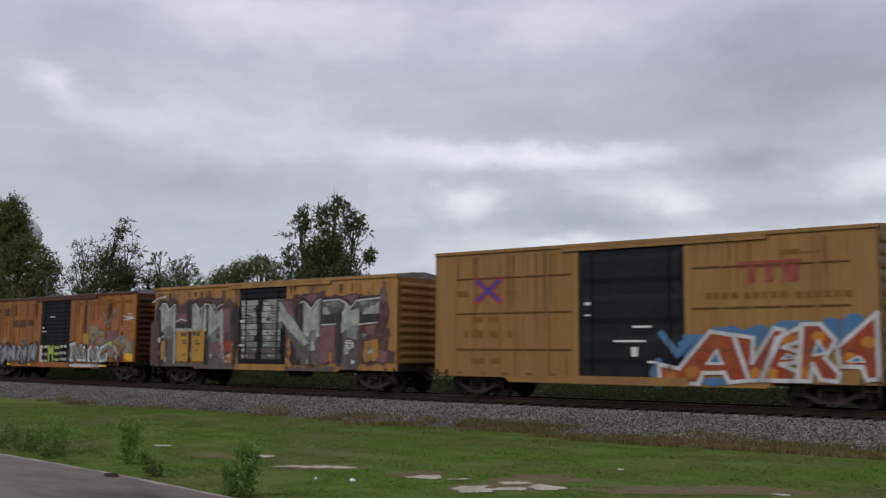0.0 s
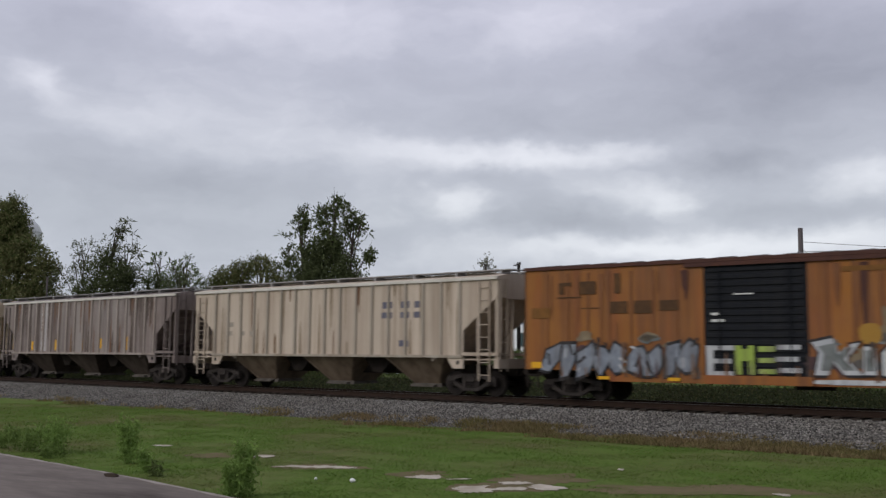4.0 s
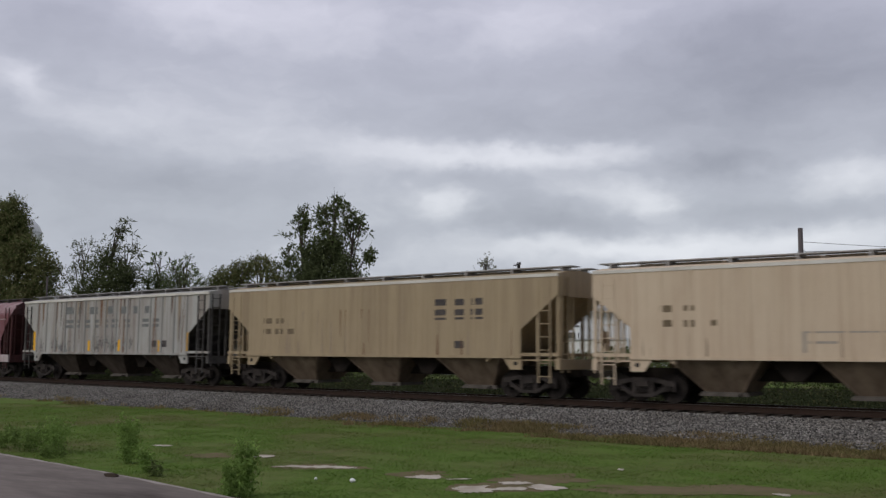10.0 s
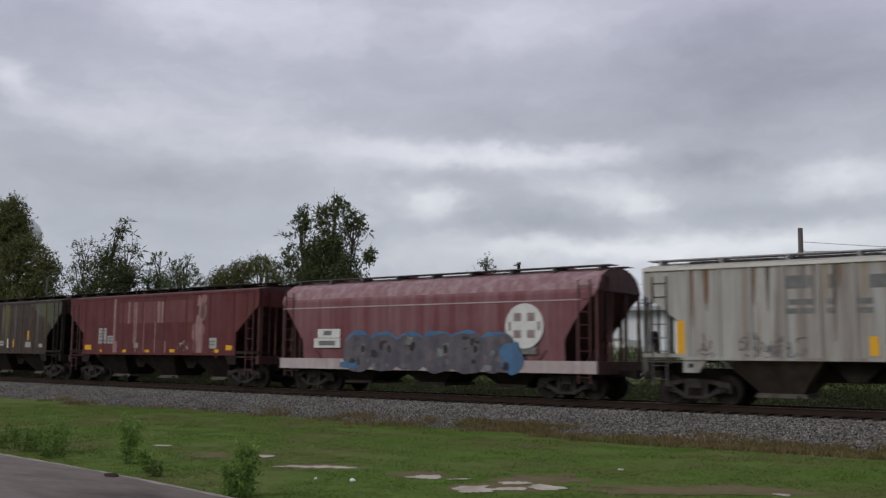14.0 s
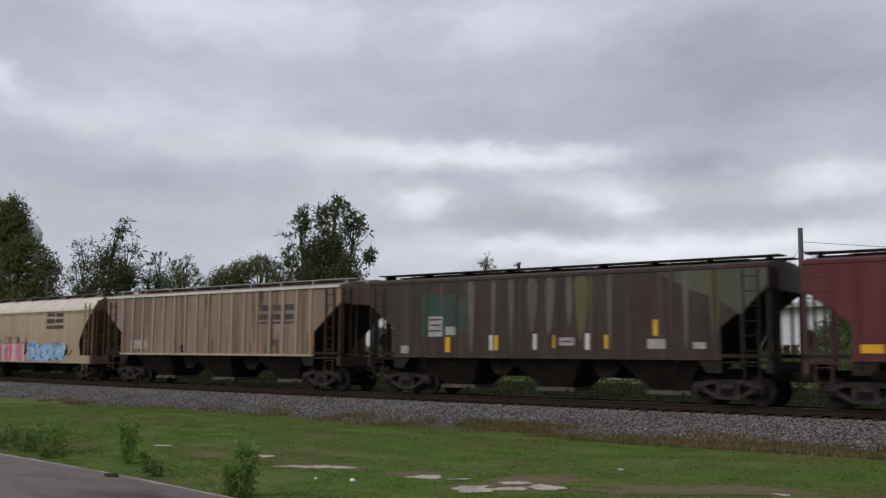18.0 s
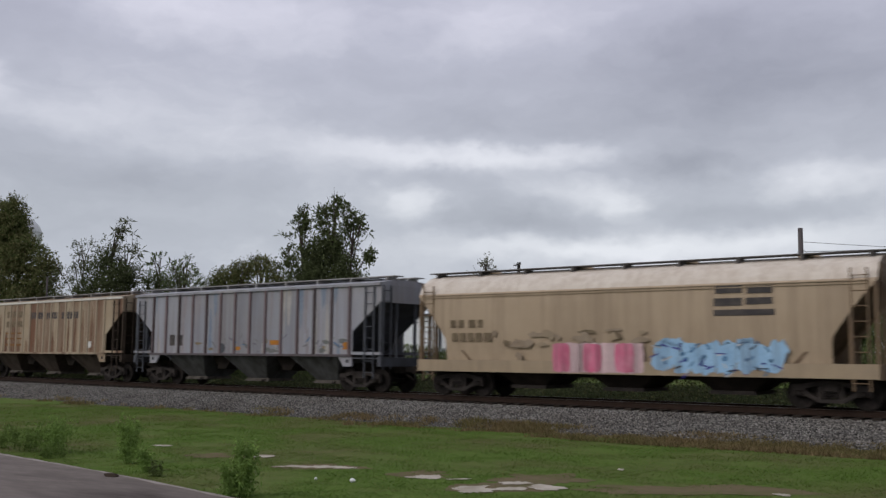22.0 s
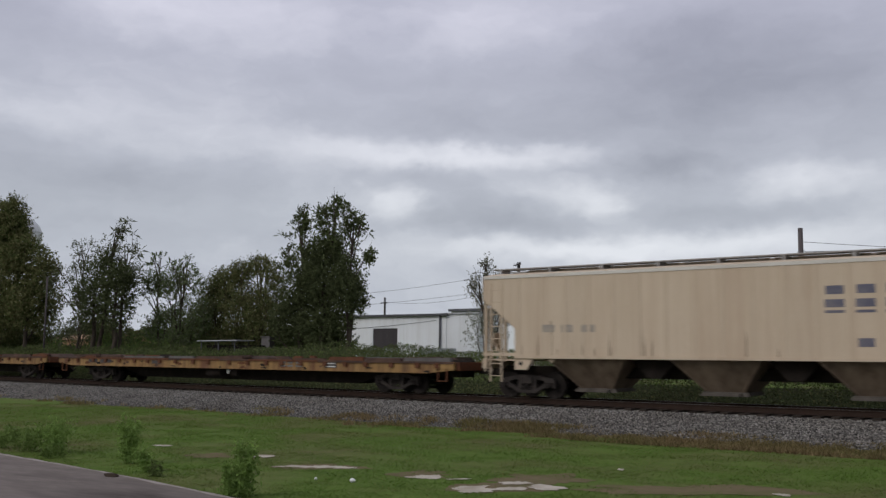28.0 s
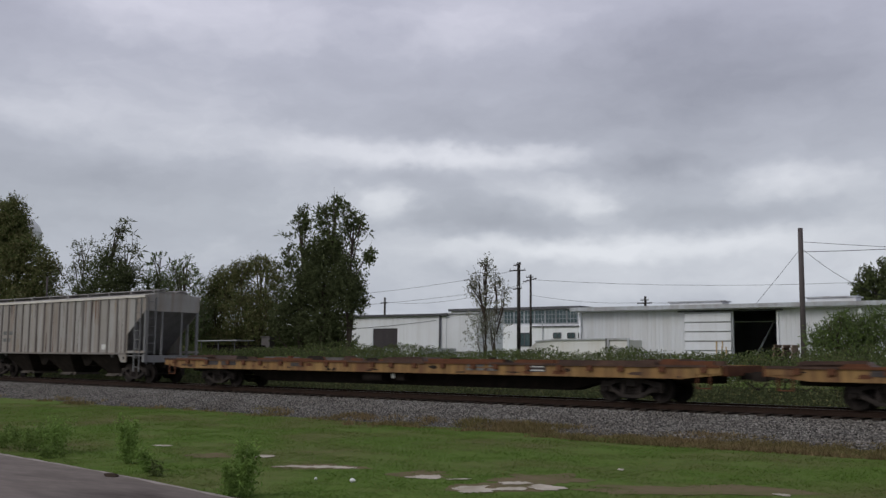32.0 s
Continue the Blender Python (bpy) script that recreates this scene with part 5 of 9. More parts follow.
    for k in range(34):      # dabs of the older coats
        bm = bmesh.new()
        cx = rng.choice((rng.uniform(-7.4, -1.7), rng.uniform(1.7, 7.3)))
        blob(bm, cx, rng.choice((rng.uniform(1.3, 1.7), rng.uniform(2.4, 3.8))), rng.uniform(0.12, 0.4), rng.uniform(0.1, 0.35), y - 0.025 - 0.0004 * (k % 4), rng, 12, 0.35)
        part("graffiti_dab", bm, rng.choice((m_sp_grey, m_sp_pink2, m_sp_orange, m_sp_black, m_sp_plum, m_sp_tan)), car)
    coat = 0

    def spray(name, material, *shapes):
        nonlocal coat
        coat += 1
        for i, pts in enumerate(shapes):
            edge = ragged(list(pts), 0.022 if material in (m_sp_black, m_sp_green) else 0.055, rng)
            poly(car, name, [(a, max(b, 0.86 if abs(a) > 4.4 else 0.78)) for a, b in edge], material, y - 0.027 - 0.0022 * coat - 0.0004 * (i % 4), 1.0, 0)

    def line(name, material, width, pts):
        nonlocal coat
        coat += 0.4
        strokes(car, name, 0, 0, 1, 1, [(*p, *q) for p, q in zip(pts, pts[1:])], width, material, y - 0.027 - 0.0022 * coat)
    spray("graffiti_ground", m_sp_plum, [(-6.06, 3.66), (-4.73, 3.78), (-4.68, 2.78), (-6.05, 2.76)],
          [(-4.86, 3.78), (-4.25, 3.96), (-2.51, 3.89), (-2.51, 3.55), (-4.86, 3.54)],
          [(1.13, 3.70), (1.95, 3.76), (2.22, 2.96), (2.30, 2.26), (1.74, 2.71), (1.21, 3.29)],
          [(2.04, 3.67), (2.52, 3.91), (3.70, 3.95), (3.87, 3.69), (2.97, 3.51)],
          [(4.66, 3.71), (5.25, 3.80), (5.91, 3.77), (5.32, 3.38)],
          [(-7.23, 3.86), (-5.98, 3.96), (-5.98, 3.55), (-7.15, 3.65)],
          [(6.72, 1.67), (7.60, 1.55), (7.54, 1.13), (6.70, 1.20)],
          [(6.90, 2.43), (7.28, 2.45), (7.28, 2.14), (6.92, 2.11)])
    spray("graffiti_patch", m_sp_pink2, [(-5.97, 3.25), (-4.85, 3.22), (-4.97, 2.86), (-5.85, 2.88)],
          [(-2.62, 3.36), (-2.04, 3.44), (-1.96, 1.92), (-2.58, 2.02)],
          [(1.21, 3.57), (1.85, 3.62), (2.08, 2.70), (1.36, 3.34)],
          [(2.61, 3.79), (3.52, 3.87), (3.06, 3.55)],
          [(4.91, 3.70), (5.58, 3.74), (5.29, 3.44)],
          [(6.67, 1.59), (7.18, 1.59), (7.16, 1.20), (6.66, 1.20)])
    spray("graffiti_grey", m_sp_grey, [(-7.05, 2.65), (-5.89, 2.74), (-5.88, 0.67), (-7.03, 0.69)],
          [(-7.77, 0.96), (-1.70, 1.05), (-1.70, 0.64), (-7.77, 0.63)],
          [(-3.59, 2.61), (-2.49, 2.59), (-2.40, 0.89), (-3.63, 0.87)],
          [(1.26, 2.93), (1.93, 2.70), (3.59, 2.68), (3.59, 1.02), (2.56, 1.00), (1.73, 2.18)],
          [(4.73, 2.49), (5.74, 2.56), (5.64, 0.77), (4.75, 0.75)],
          [(1.14, 0.91), (4.42, 0.97), (4.41, 0.71), (1.13, 0.70)],
          [(3.64, 3.66), (4.93, 3.65), (4.88, 2.98), (3.63, 2.98)],
          [(5.35, 3.27), (5.72, 3.62), (6.81, 3.64), (6.76, 2.97), (5.87, 2.96)])
    spray("graffiti_shadow", m_sp_black, [(-7.52, 3.45), (-7.12, 3.98), (-6.75, 3.68), (-6.87, 2.86), (-6.87, 0.73), (-7.08, 0.73), (-7.21, 2.86), (-7.48, 2.95)],
          [(-5.22, 3.53), (-4.78, 3.94), (-4.56, 3.61), (-4.68, 2.58), (-5.12, 2.71)],
          [(-6.05, 2.80), (-4.68, 2.78), (-4.68, 2.52), (-6.04, 2.56)],
          [(-3.85, 3.63), (-3.56, 3.74), (-3.47, 0.96), (-3.82, 0.96)],
          [(-2.06, 3.06), (-1.67, 3.67), (-1.45, 3.29), (-1.61, 0.86), (-1.85, 0.90), (-1.93, 2.21)],
          [(2.05, 3.26), (2.40, 3.78), (2.73, 3.52), (2.56, 2.28), (2.30, 2.32), (2.12, 2.88)],
          [(3.48, 3.67), (3.68, 3.69), (3.69, 2.64), (3.51, 2.59)],
          [(1.69, 2.00), (1.96, 1.92), (2.46, 1.00), (1.90, 1.05)])
    spray("graffiti_shadow", m_sp_black, [(3.61, 3.03), (4.84, 3.12), (4.83, 2.64), (3.60, 2.62)],
          [(4.47, 2.99), (4.92, 3.35), (4.79, 1.07), (4.49, 1.13)],
          [(5.68, 3.37), (5.90, 3.01), (6.78, 3.05), (6.75, 2.68), (5.76, 2.62)],
          [(5.13, 2.29), (5.47, 2.28), (5.47, 2.04), (5.12, 2.04)])
    spray("graffiti_stem", m_sp_green, [(-7.14, 3.48), (-6.81, 3.81), (-6.41, 3.46), (-5.98, 3.62), (-5.97, 2.48), (-6.38, 2.65), (-7.00, 2.41)],
          [(-4.73, 3.54), (-4.40, 3.69), (-4.06, 3.40), (-3.78, 3.70), (-3.68, 2.45), (-4.73, 2.46)],
          [(-3.61, 3.46), (-3.22, 3.65), (-2.89, 3.29), (-2.55, 3.43), (-2.51, 2.31), (-2.85, 2.63), (-3.22, 2.37), (-3.54, 2.14)],
          [(1.17, 3.65), (1.56, 3.21), (2.03, 2.84), (2.58, 2.26), (2.94, 1.90), (2.66, 1.79), (1.74, 2.39), (1.20, 2.86)],
          [(2.57, 3.56), (2.77, 3.61), (3.02, 3.17), (3.57, 3.65), (3.52, 2.30), (3.15, 2.44), (2.78, 2.14), (2.58, 2.24)],
          [(4.79, 3.07), (4.99, 3.51), (5.28, 3.17), (5.71, 3.26), (5.72, 2.51), (5.32, 2.19), (5.03, 2.45), (4.76, 2.26)])
    spray("graffiti_stem", m_sp_green, [(-6.10, 2.58), (-3.73, 2.57), (-3.73, 2.41), (-6.09, 2.40)],
          [(-2.76, 2.44), (-2.49, 2.40), (-2.36, 1.17), (-2.63, 1.26)],
          [(2.87, 2.00), (3.23, 2.10), (3.31, 1.63), (2.95, 1.56)],
          [(3.71, 3.32), (3.92, 3.33), (4.16, 3.04), (3.70, 3.03)],
          [(5.87, 2.99), (6.10, 3.28), (6.49, 3.33), (6.77, 3.48), (6.76, 3.02)],
          [(4.94, 1.66), (5.18, 1.70), (5.19, 1.47), (4.97, 1.44)],
          [(-6.09, 2.34), (-5.92, 2.34), (-5.90, 1.03), (-6.05, 0.93)])
    spray("graffiti_patch", m_sp_silver2, [(-6.95, 2.55), (-6.43, 2.75), (-6.07, 2.60), (-6.22, 2.03), (-6.73, 2.20)],
          [(-3.45, 2.18), (-2.85, 2.50), (-2.67, 2.02), (-3.19, 1.79)],
          [(2.76, 2.14), (3.33, 2.48), (3.39, 2.00), (2.85, 1.97)],
          [(5.05, 2.40), (5.66, 2.64), (5.65, 1.99), (5.09, 2.16)],
          [(3.82, 3.52), (4.48, 3.56), (4.78, 3.29), (3.95, 3.35)],
          [(5.69, 3.49), (6.30, 3.55), (6.54, 3.39), (5.89, 3.28)])
    spray("graffiti_patch", m_sp_pink2, [(3.58, 2.57), (4.44, 2.63), (4.47, 1.17), (3.57, 1.12)],
          [(6.11, 2.55), (6.62, 2.62), (6.55, 2.18), (6.14, 2.28)],
          [(-3.42, 1.79), (-2.74, 2.02), (-2.67, 1.34), (-3.42, 1.29)])
    spray("graffiti_patch", m_sp_plum, [(5.73, 2.61), (5.95, 2.63), (5.98, 1.35), (5.69, 1.26)],
          [(6.76, 2.94), (7.01, 3.01), (6.97, 2.38), (6.77, 2.30)],
          [(-7.86, 2.88), (-7.27, 2.97), (-7.19, 1.01), (-7.83, 1.00)],
          [(-2.51, 2.31), (-1.91, 2.39), (-1.78, 1.92), (-2.49, 1.93)])
    spray("graffiti_patch", m_y2, [(6.02, 1.96), (6.73, 2.05), (6.70, 1.23), (6.01, 1.19)],
          [(-6.99, 2.00), (-6.65, 1.95), (-6.70, 1.22), (-6.96, 1.10)])
    spray("graffiti_patch", m_sp_rust, [(-2.53, 1.91), (-2.18, 2.02), (-1.76, 1.94), (-1.83, 1.49), (-2.40, 1.45)])
    spray("graffiti_patch", m_sp_orange, [(-2.36, 1.38), (-1.83, 1.49), (-1.87, 1.04), (-2.27, 1.04)],
          [(4.10, 1.53), (4.28, 1.50), (4.30, 1.13), (4.13, 1.13)],
          [(1.69, 2.15), (1.86, 1.74), (1.79, 1.27), (1.68, 1.48)],
          [(6.63, 1.91), (6.76, 1.99), (6.77, 1.36), (6.64, 1.32)])
    line("graffiti_outline", m_sp_black, 0.070, [(-7.17, 3.59), (-6.96, 3.83), (-6.70, 3.82), (-6.46, 3.53)])
    line("graffiti_outline", m_sp_black, 0.070, [(-6.46, 3.53), (-6.23, 3.66), (-5.95, 3.80)])
    line("graffiti_outline", m_sp_black, 0.070, [(-4.73, 3.68), (-4.49, 3.77), (-4.25, 3.54), (-4.18, 3.20)])
    line("graffiti_outline", m_sp_black, 0.070, [(-4.15, 3.50), (-3.78, 3.74), (-3.42, 3.69), (-3.12, 3.31)])
    line("graffiti_outline", m_sp_black, 0.070, [(-3.08, 3.37), (-2.80, 3.65), (-2.53, 3.68)])
    line("graffiti_outline", m_sp_black, 0.070, [(2.42, 3.62), (2.61, 3.70), (2.88, 3.50), (3.04, 3.32), (3.39, 3.65), (3.61, 3.75)])
    line("graffiti_outline", m_sp_black, 0.070, [(3.71, 3.66), (4.62, 3.69), (5.02, 3.54), (5.27, 3.34), (5.59, 3.62), (6.81, 3.69)])
    line("graffiti_highlight", m_sp_white, 0.055, [(-7.17, 3.49), (-6.96, 3.73), (-6.70, 3.72), (-6.46, 3.42)])
    line("graffiti_highlight", m_sp_white, 0.055, [(-6.46, 3.42), (-6.23, 3.56), (-5.95, 3.70)])
    line("graffiti_highlight", m_sp_white, 0.055, [(-4.73, 3.58), (-4.49, 3.67), (-4.25, 3.44), (-4.18, 3.11)])
    line("graffiti_highlight", m_sp_white, 0.055, [(-4.15, 3.40), (-3.78, 3.65), (-3.42, 3.60), (-3.12, 3.22)])
    line("graffiti_highlight", m_sp_white, 0.055, [(-3.08, 3.27), (-2.80, 3.56), (-2.53, 3.59)])
    line("graffiti_highlight", m_sp_white, 0.055, [(2.42, 3.53), (2.60, 3.61), (2.88, 3.41), (3.04, 3.24), (3.39, 3.57), (3.61, 3.66)])
    line("graffiti_highlight", m_sp_white, 0.055, [(3.71, 3.57), (4.62, 3.61), (5.02, 3.46), (5.27, 3.25), (5.59, 3.54), (6.81, 3.61)])
    line("graffiti_highlight", m_sp_white, 0.045, [(3.69, 2.62), (4.46, 2.64)])
    line("graffiti_highlight", m_sp_white, 0.045, [(5.76, 2.61), (6.72, 2.67)])
    line("graffiti_highlight", m_sp_white, 0.05, [(-5.85, 2.88), (-5.52, 3.00), (-5.10, 2.91)])
    line("graffiti_highlight", m_sp_white, 0.06, [(-7.74, 3.82), (-7.28, 4.01), (-6.70, 4.05)])
    for k in range(40):     # dabs and worn strokes over the letters
        cx = rng.choice((rng.uniform(-7.2, -6.0), rng.uniform(-3.6, -1.7), rng.uniform(1.7, 3.6), rng.uniform(5.0, 7.1)))
        bm = bmesh.new()
        blob(bm, cx, rng.uniform(1.05, 2.4), rng.uniform(0.04, 0.14), rng.uniform(0.05, 0.13), y - 0.0660 - 0.0004 * (k % 5), rng, 9, 0.4)
        part("graffiti_dab", bm, rng.choice((m_sp_white, m_sp_silver2, m_sp_grey, m_sp_grey, m_sp_green, m_sp_plum)), car)
    for i in range(12):      # on the door the paint sits on the pressed bars
        z = 0.76 + 0.45 + (i + 0.5) * (4.49 - 0.76 - 0.7) / 12
        if 1.2 < z < 3.72:
            for x0, x1 in ((-1.3 + rng.uniform(-0.06, 0.06), -0.35 + rng.uniform(-0.1, 0.1)), (0.05 + rng.uniform(-0.06, 0.06), 1.22 + rng.uniform(-0.08, 0.08))):
                marking(car, "graffiti_band", [(x0, x1, z - 0.112, z + 0.112)], m_sp_green if z > 2.9 else rng.choice((m_sp_green, m_sp_silver2, m_sp_silver2)) if z > 1.7 else m_sp_grey, -1.5690)
                for _ in range(3):
                    bm = bmesh.new()
                    blob(bm, rng.uniform(x0, x1), z + rng.uniform(-0.06, 0.06), rng.uniform(0.04, 0.2), rng.uniform(0.02, 0.07), -1.5705 - 0.0004 * _, rng, 9, 0.4)
                    part("graffiti_dab", bm, rng.choice((m_sp_white, m_sp_black, m_sp_grey, m_sp_green)), car)
    marking(car, "notice_panel", [(-5.80, -4.92, 2.47, 1.07), (-4.67, -3.77, 2.47, 1.08)], m_ypanel, y - 0.070, "yellow stencilled panels")
    marking(car, "stencil", [(-5.49, -5.27, 2.39, 2.21), (-5.22, -5.00, 2.39, 2.21), (-5.39, -5.07, 2.05, 1.99), (-5.36, -5.07, 1.95, 1.87), (-4.61, -4.39, 2.42, 2.23), (-4.34, -4.10, 2.42, 2.22), (-4.44, -4.20, 2.03, 1.97), (-4.44, -4.05, 1.91, 1.83), (-4.43, -4.20, 1.60, 1.56), (-5.33, -5.06, 1.40, 1.35)], m_mark_dark, y - 0.072)
    marking(car, "stencil", [(5.04, 5.47, 1.99, 1.70)], m_mark_white, y - 0.066)
    marking(car, "stencil", [(5.10, 5.42, 1.96, 1.91), (5.10, 5.41, 1.86, 1.80), (5.09, 5.41, 1.76, 1.73)], m_mark_dark, y - 0.070)
    for x0, x1, seed in ((-7.3, -1.7, 311), (1.7, 7.2, 312)):
        runs(car, x0, x1, y - 0.0745, (m_run_dark, m_sp_plum, m_run_rust), 9, seed, 0.4, low=0.85, high=3.9, width=(0.01, 0.035))
        runs(car, x0, x1, y - 0.0205, (m_sp_plum, m_run_rust, m_y2), 12, seed + 2, 0.0, low=3.4, high=4.22, width=(0.03, 0.10))
    # orange boxcar
    m_o = paint("boxcar_orange", (0.29, 0.112, 0.021), (0.22, 0.075, 0.02), (0.12, 0.045, 0.022), 0.65, 3.0, 0.6, streak2=((0.24, 0.06, 0.02), 0.6, 0.9))
    m_o2 = paint("repainted_red_orange", (0.27, 0.085, 0.04), (0.22, 0.11, 0.07), (0.25, 0.10, 0.04), 0.5, 3.3)
    # posts darker than the sheets, painting the shade that deeper ribs would have
    m_opost = paint("orange_post", (0.20, 0.075, 0.02), (0.15, 0.05, 0.02), (0.09, 0.035, 0.02), 0.6, 3.6)
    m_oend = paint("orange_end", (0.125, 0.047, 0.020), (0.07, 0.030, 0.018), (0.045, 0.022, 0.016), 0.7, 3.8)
    m_ored = surface("rusty_roof_edge", (0.070, 0.032, 0.026), 0.8, (0.12, 0.05, 0.03), 2.0, 0.5, 30.0, 0.2)
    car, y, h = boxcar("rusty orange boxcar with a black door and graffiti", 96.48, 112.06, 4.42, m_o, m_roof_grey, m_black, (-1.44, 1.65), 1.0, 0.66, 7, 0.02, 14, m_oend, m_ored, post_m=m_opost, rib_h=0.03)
    for cell in ((-6.45, -6.26, 3.86, 3.48), (-6.26, -5.98, 3.87, 3.75), (-5.67, -5.07, 3.88, 3.46), (-4.42, -4.19, 4.10, 3.46), (-4.57, -3.95, 3.20, 2.82), (-3.73, -3.12, 3.21, 2.81), (-2.87, -2.23, 3.20, 2.88), (-6.50, -5.58, 3.39, 3.35), (-5.60, -4.95, 3.02, 2.99)):
        part("emblem_block", rects_mesh([cell], y - 0.022), m_mark_soot, car, "faded brown company emblem")
    marking(car, "stencil", [(-7.5, -6.78, 2.7, 3.05), (2.6, 4.2, 3.86, 4.0), (4.5, 6.2, 3.88, 4.02), (6.4, 7.4, 3.9, 4.02)], m_mark_brown, y - 0.022)
    rng = random.Random(31)
    for k in range(26):      # worn and repainted patches low on the side
        bm = bmesh.new()
        cx = rng.choice((rng.uniform(-7.1, -1.7), rng.uniform(1.9, 7.1)))
        blob(bm, cx, rng.uniform(1.35 if abs(cx) > 4.4 else 1.05, 2.1), rng.uniform(0.2, 0.5), rng.uniform(0.12, 0.26), y - 0.0215 - 0.0004 * (k % 4), rng, 12, 0.35)
        part("graffiti_dab", bm, rng.choice((m_sp_grey, m_sp_tan, m_sp_silver2, m_sp_plum, m_sp_tan)), car)
    shards(car, -7.0, -1.6, 0.78, 1.95, 9, m_sp_silver, m_sp_black, y - 0.026, 31)
    for k, (z, x0, x1) in enumerate(((0.9, -1.38, -0.55), (1.27, -1.38, -0.6), (1.66, -1.38, -0.45), (1.02, 0.75, 1.42), (1.34, 0.7, 1.35), (1.68, 0.75, 1.42), (0.66, -0.9, 0.4), (0.70, 0.5, 1.4))):
        marking(car, "graffiti_bar", [(x0, x1, z, z + 0.14)], m_sp_white, -1.572)
    marking(car, "graffiti_bar", [(-1.38, -1.15, 0.9, 1.8)], m_sp_white, -1.576)
    for x0, x1, z0, z1 in ((-0.5, -0.3, 0.95, 1.8), (-0.1, 0.08, 0.95, 1.8), (0.2, 0.7, 0.98, 1.12), (0.2, 0.68, 1.3, 1.44), (0.2, 0.7, 1.62, 1.78), (-0.3, -0.1, 1.35, 1.7)):
        marking(car, "graffiti_bar", [(x0, x1, z0, z1)], m_sp_lime, -1.578)
    for mt, pts in ((m_o2, [(3.70, 2.99), (4.44, 3.09), (4.59, 2.84), (3.76, 2.72)]),
                    (m_o2, [(4.48, 3.31), (4.86, 3.19), (5.23, 2.94), (5.15, 2.59), (4.51, 2.67)]),
                    (m_o2, [(5.64, 2.93), (5.90, 3.16), (6.33, 3.08), (6.35, 2.57), (5.70, 2.48)]),
                    (m_o2, [(6.39, 2.74), (7.33, 2.82), (7.58, 2.55), (6.42, 2.47)]),
                    (m_sp_tan, [(3.62, 2.86), (4.55, 2.78), (4.43, 2.36), (3.65, 2.29)]),
                    (m_sp_pink2, [(5.19, 2.52), (6.10, 2.58), (6.15, 2.03), (5.22, 1.97)]),
                    (m_sp_silver2, [(4.26, 2.39), (5.00, 2.52), (5.11, 2.00), (4.35, 1.97)]),
                    (m_sp_tan, [(6.97, 2.13), (7.66, 2.19), (7.60, 1.30), (6.97, 1.26)]),
                    (m_sp_pink2, [(3.69, 2.36), (4.24, 2.39), (4.27, 2.01), (3.73, 1.97)]),
                    (m_sp_tan, [(5.43, 1.79), (6.27, 1.90), (6.29, 1.29), (5.46, 1.23)]),
                    (m_sp_silver2, [(6.27, 2.23), (6.91, 2.33), (6.93, 1.90), (6.34, 1.83)])):
        poly(car, "graffiti_patch", ragged(pts, 0.07, rng), mt, y - 0.0222 - 0.0003 * rng.random(), 1.0, 0)
    for k in range(34):      # a crowd of small tan, grey and pale pieces
        cx = rng.uniform(3.6, 7.5)
        bm = bmesh.new()
        blob(bm, cx, rng.uniform(1.35, 2.1 if cx > 5.4 else 2.3), rng.uniform(0.08, 0.32), rng.uniform(0.08, 0.24), y - 0.0245 - 0.0003 * (k % 6), rng, 7, 0.35)
        part("graffiti_dab", bm, rng.choice((m_sp_tan, m_sp_tan, m_sp_silver2, m_sp_grey, m_o2)), car)
    poly(car, "graffiti_patch", [(2.98, 2.38), (3.57, 2.43), (3.61, 1.86), (3.05, 1.83)], m_ypanel, y - 0.027, 1.0, 2)
    poly(car, "graffiti_patch", [(5.5, 2.0), (5.83, 2.02), (5.81, 1.75), (5.52, 1.75)], m_sp_lime, y - 0.029)
    poly(car, "yellow_panel", [(7.11, 1.44), (7.66, 1.41), (7.66, 1.03), (7.09, 1.07)], m_reflector, y - 0.029, 1.0, 0)
    poly(car, "graffiti_band", [(1.7, 0.86), (5.3, 0.84), (5.2, 0.74), (1.7, 0.70)], m_sp_white, y - 0.026)
    for pts in ([(1.76, 1.86), (2.31, 1.98), (2.45, 1.58), (2.72, 1.81), (2.98, 1.86), (2.65, 1.41), (3.04, 1.02), (2.58, 1.01), (2.31, 1.35), (2.17, 1.0), (1.83, 1.0), (1.95, 1.6)],
                [(3.12, 1.75), (3.4, 1.75), (3.42, 1.02), (3.1, 1.02)],
                [(3.61, 1.58), (3.83, 1.81), (4.26, 1.25), (4.29, 1.75), (4.58, 1.75), (4.51, 0.98), (4.14, 0.98), (3.89, 1.31), (3.82, 0.97), (3.6, 1.02)],
                [(4.77, 1.7), (5.38, 1.92), (5.31, 1.64), (4.89, 1.53), (4.82, 1.26), (5.07, 1.26), (5.13, 1.43), (5.43, 1.43), (5.37, 1.05), (4.7, 0.98), (4.58, 1.31)]):
        poly(car, "graffiti_outline", pts, m_sp_black, y - 0.031, 1.22, 0)
        poly(car, "graffiti_outline", pts, m_sp_white, y - 0.034, 1.06, 0)
        poly(car, "graffiti_letter", pts, m_sp_silver2, y - 0.037, 0.78, 0)
    for k in range(7):
        x = 5.7 + 0.25 * k
        strokes(car, "graffiti_stroke", x, 1.1, 0.4, 0.8, [(rng.random(), rng.random(), rng.random(), rng.random())], 0.06, rng.choice((m_sp_white, m_sp_black, m_sp_silver)), y - 0.033)
    for p, q in zip([(4.87, 3.43), (5.16, 3.18)], [(5.16, 3.18), (5.42, 2.72)]):
        strokes(car, "graffiti_stroke", 0, 0, 1, 1, [(*p, *q)], 0.10, m_sp_silver2, y - 0.026)
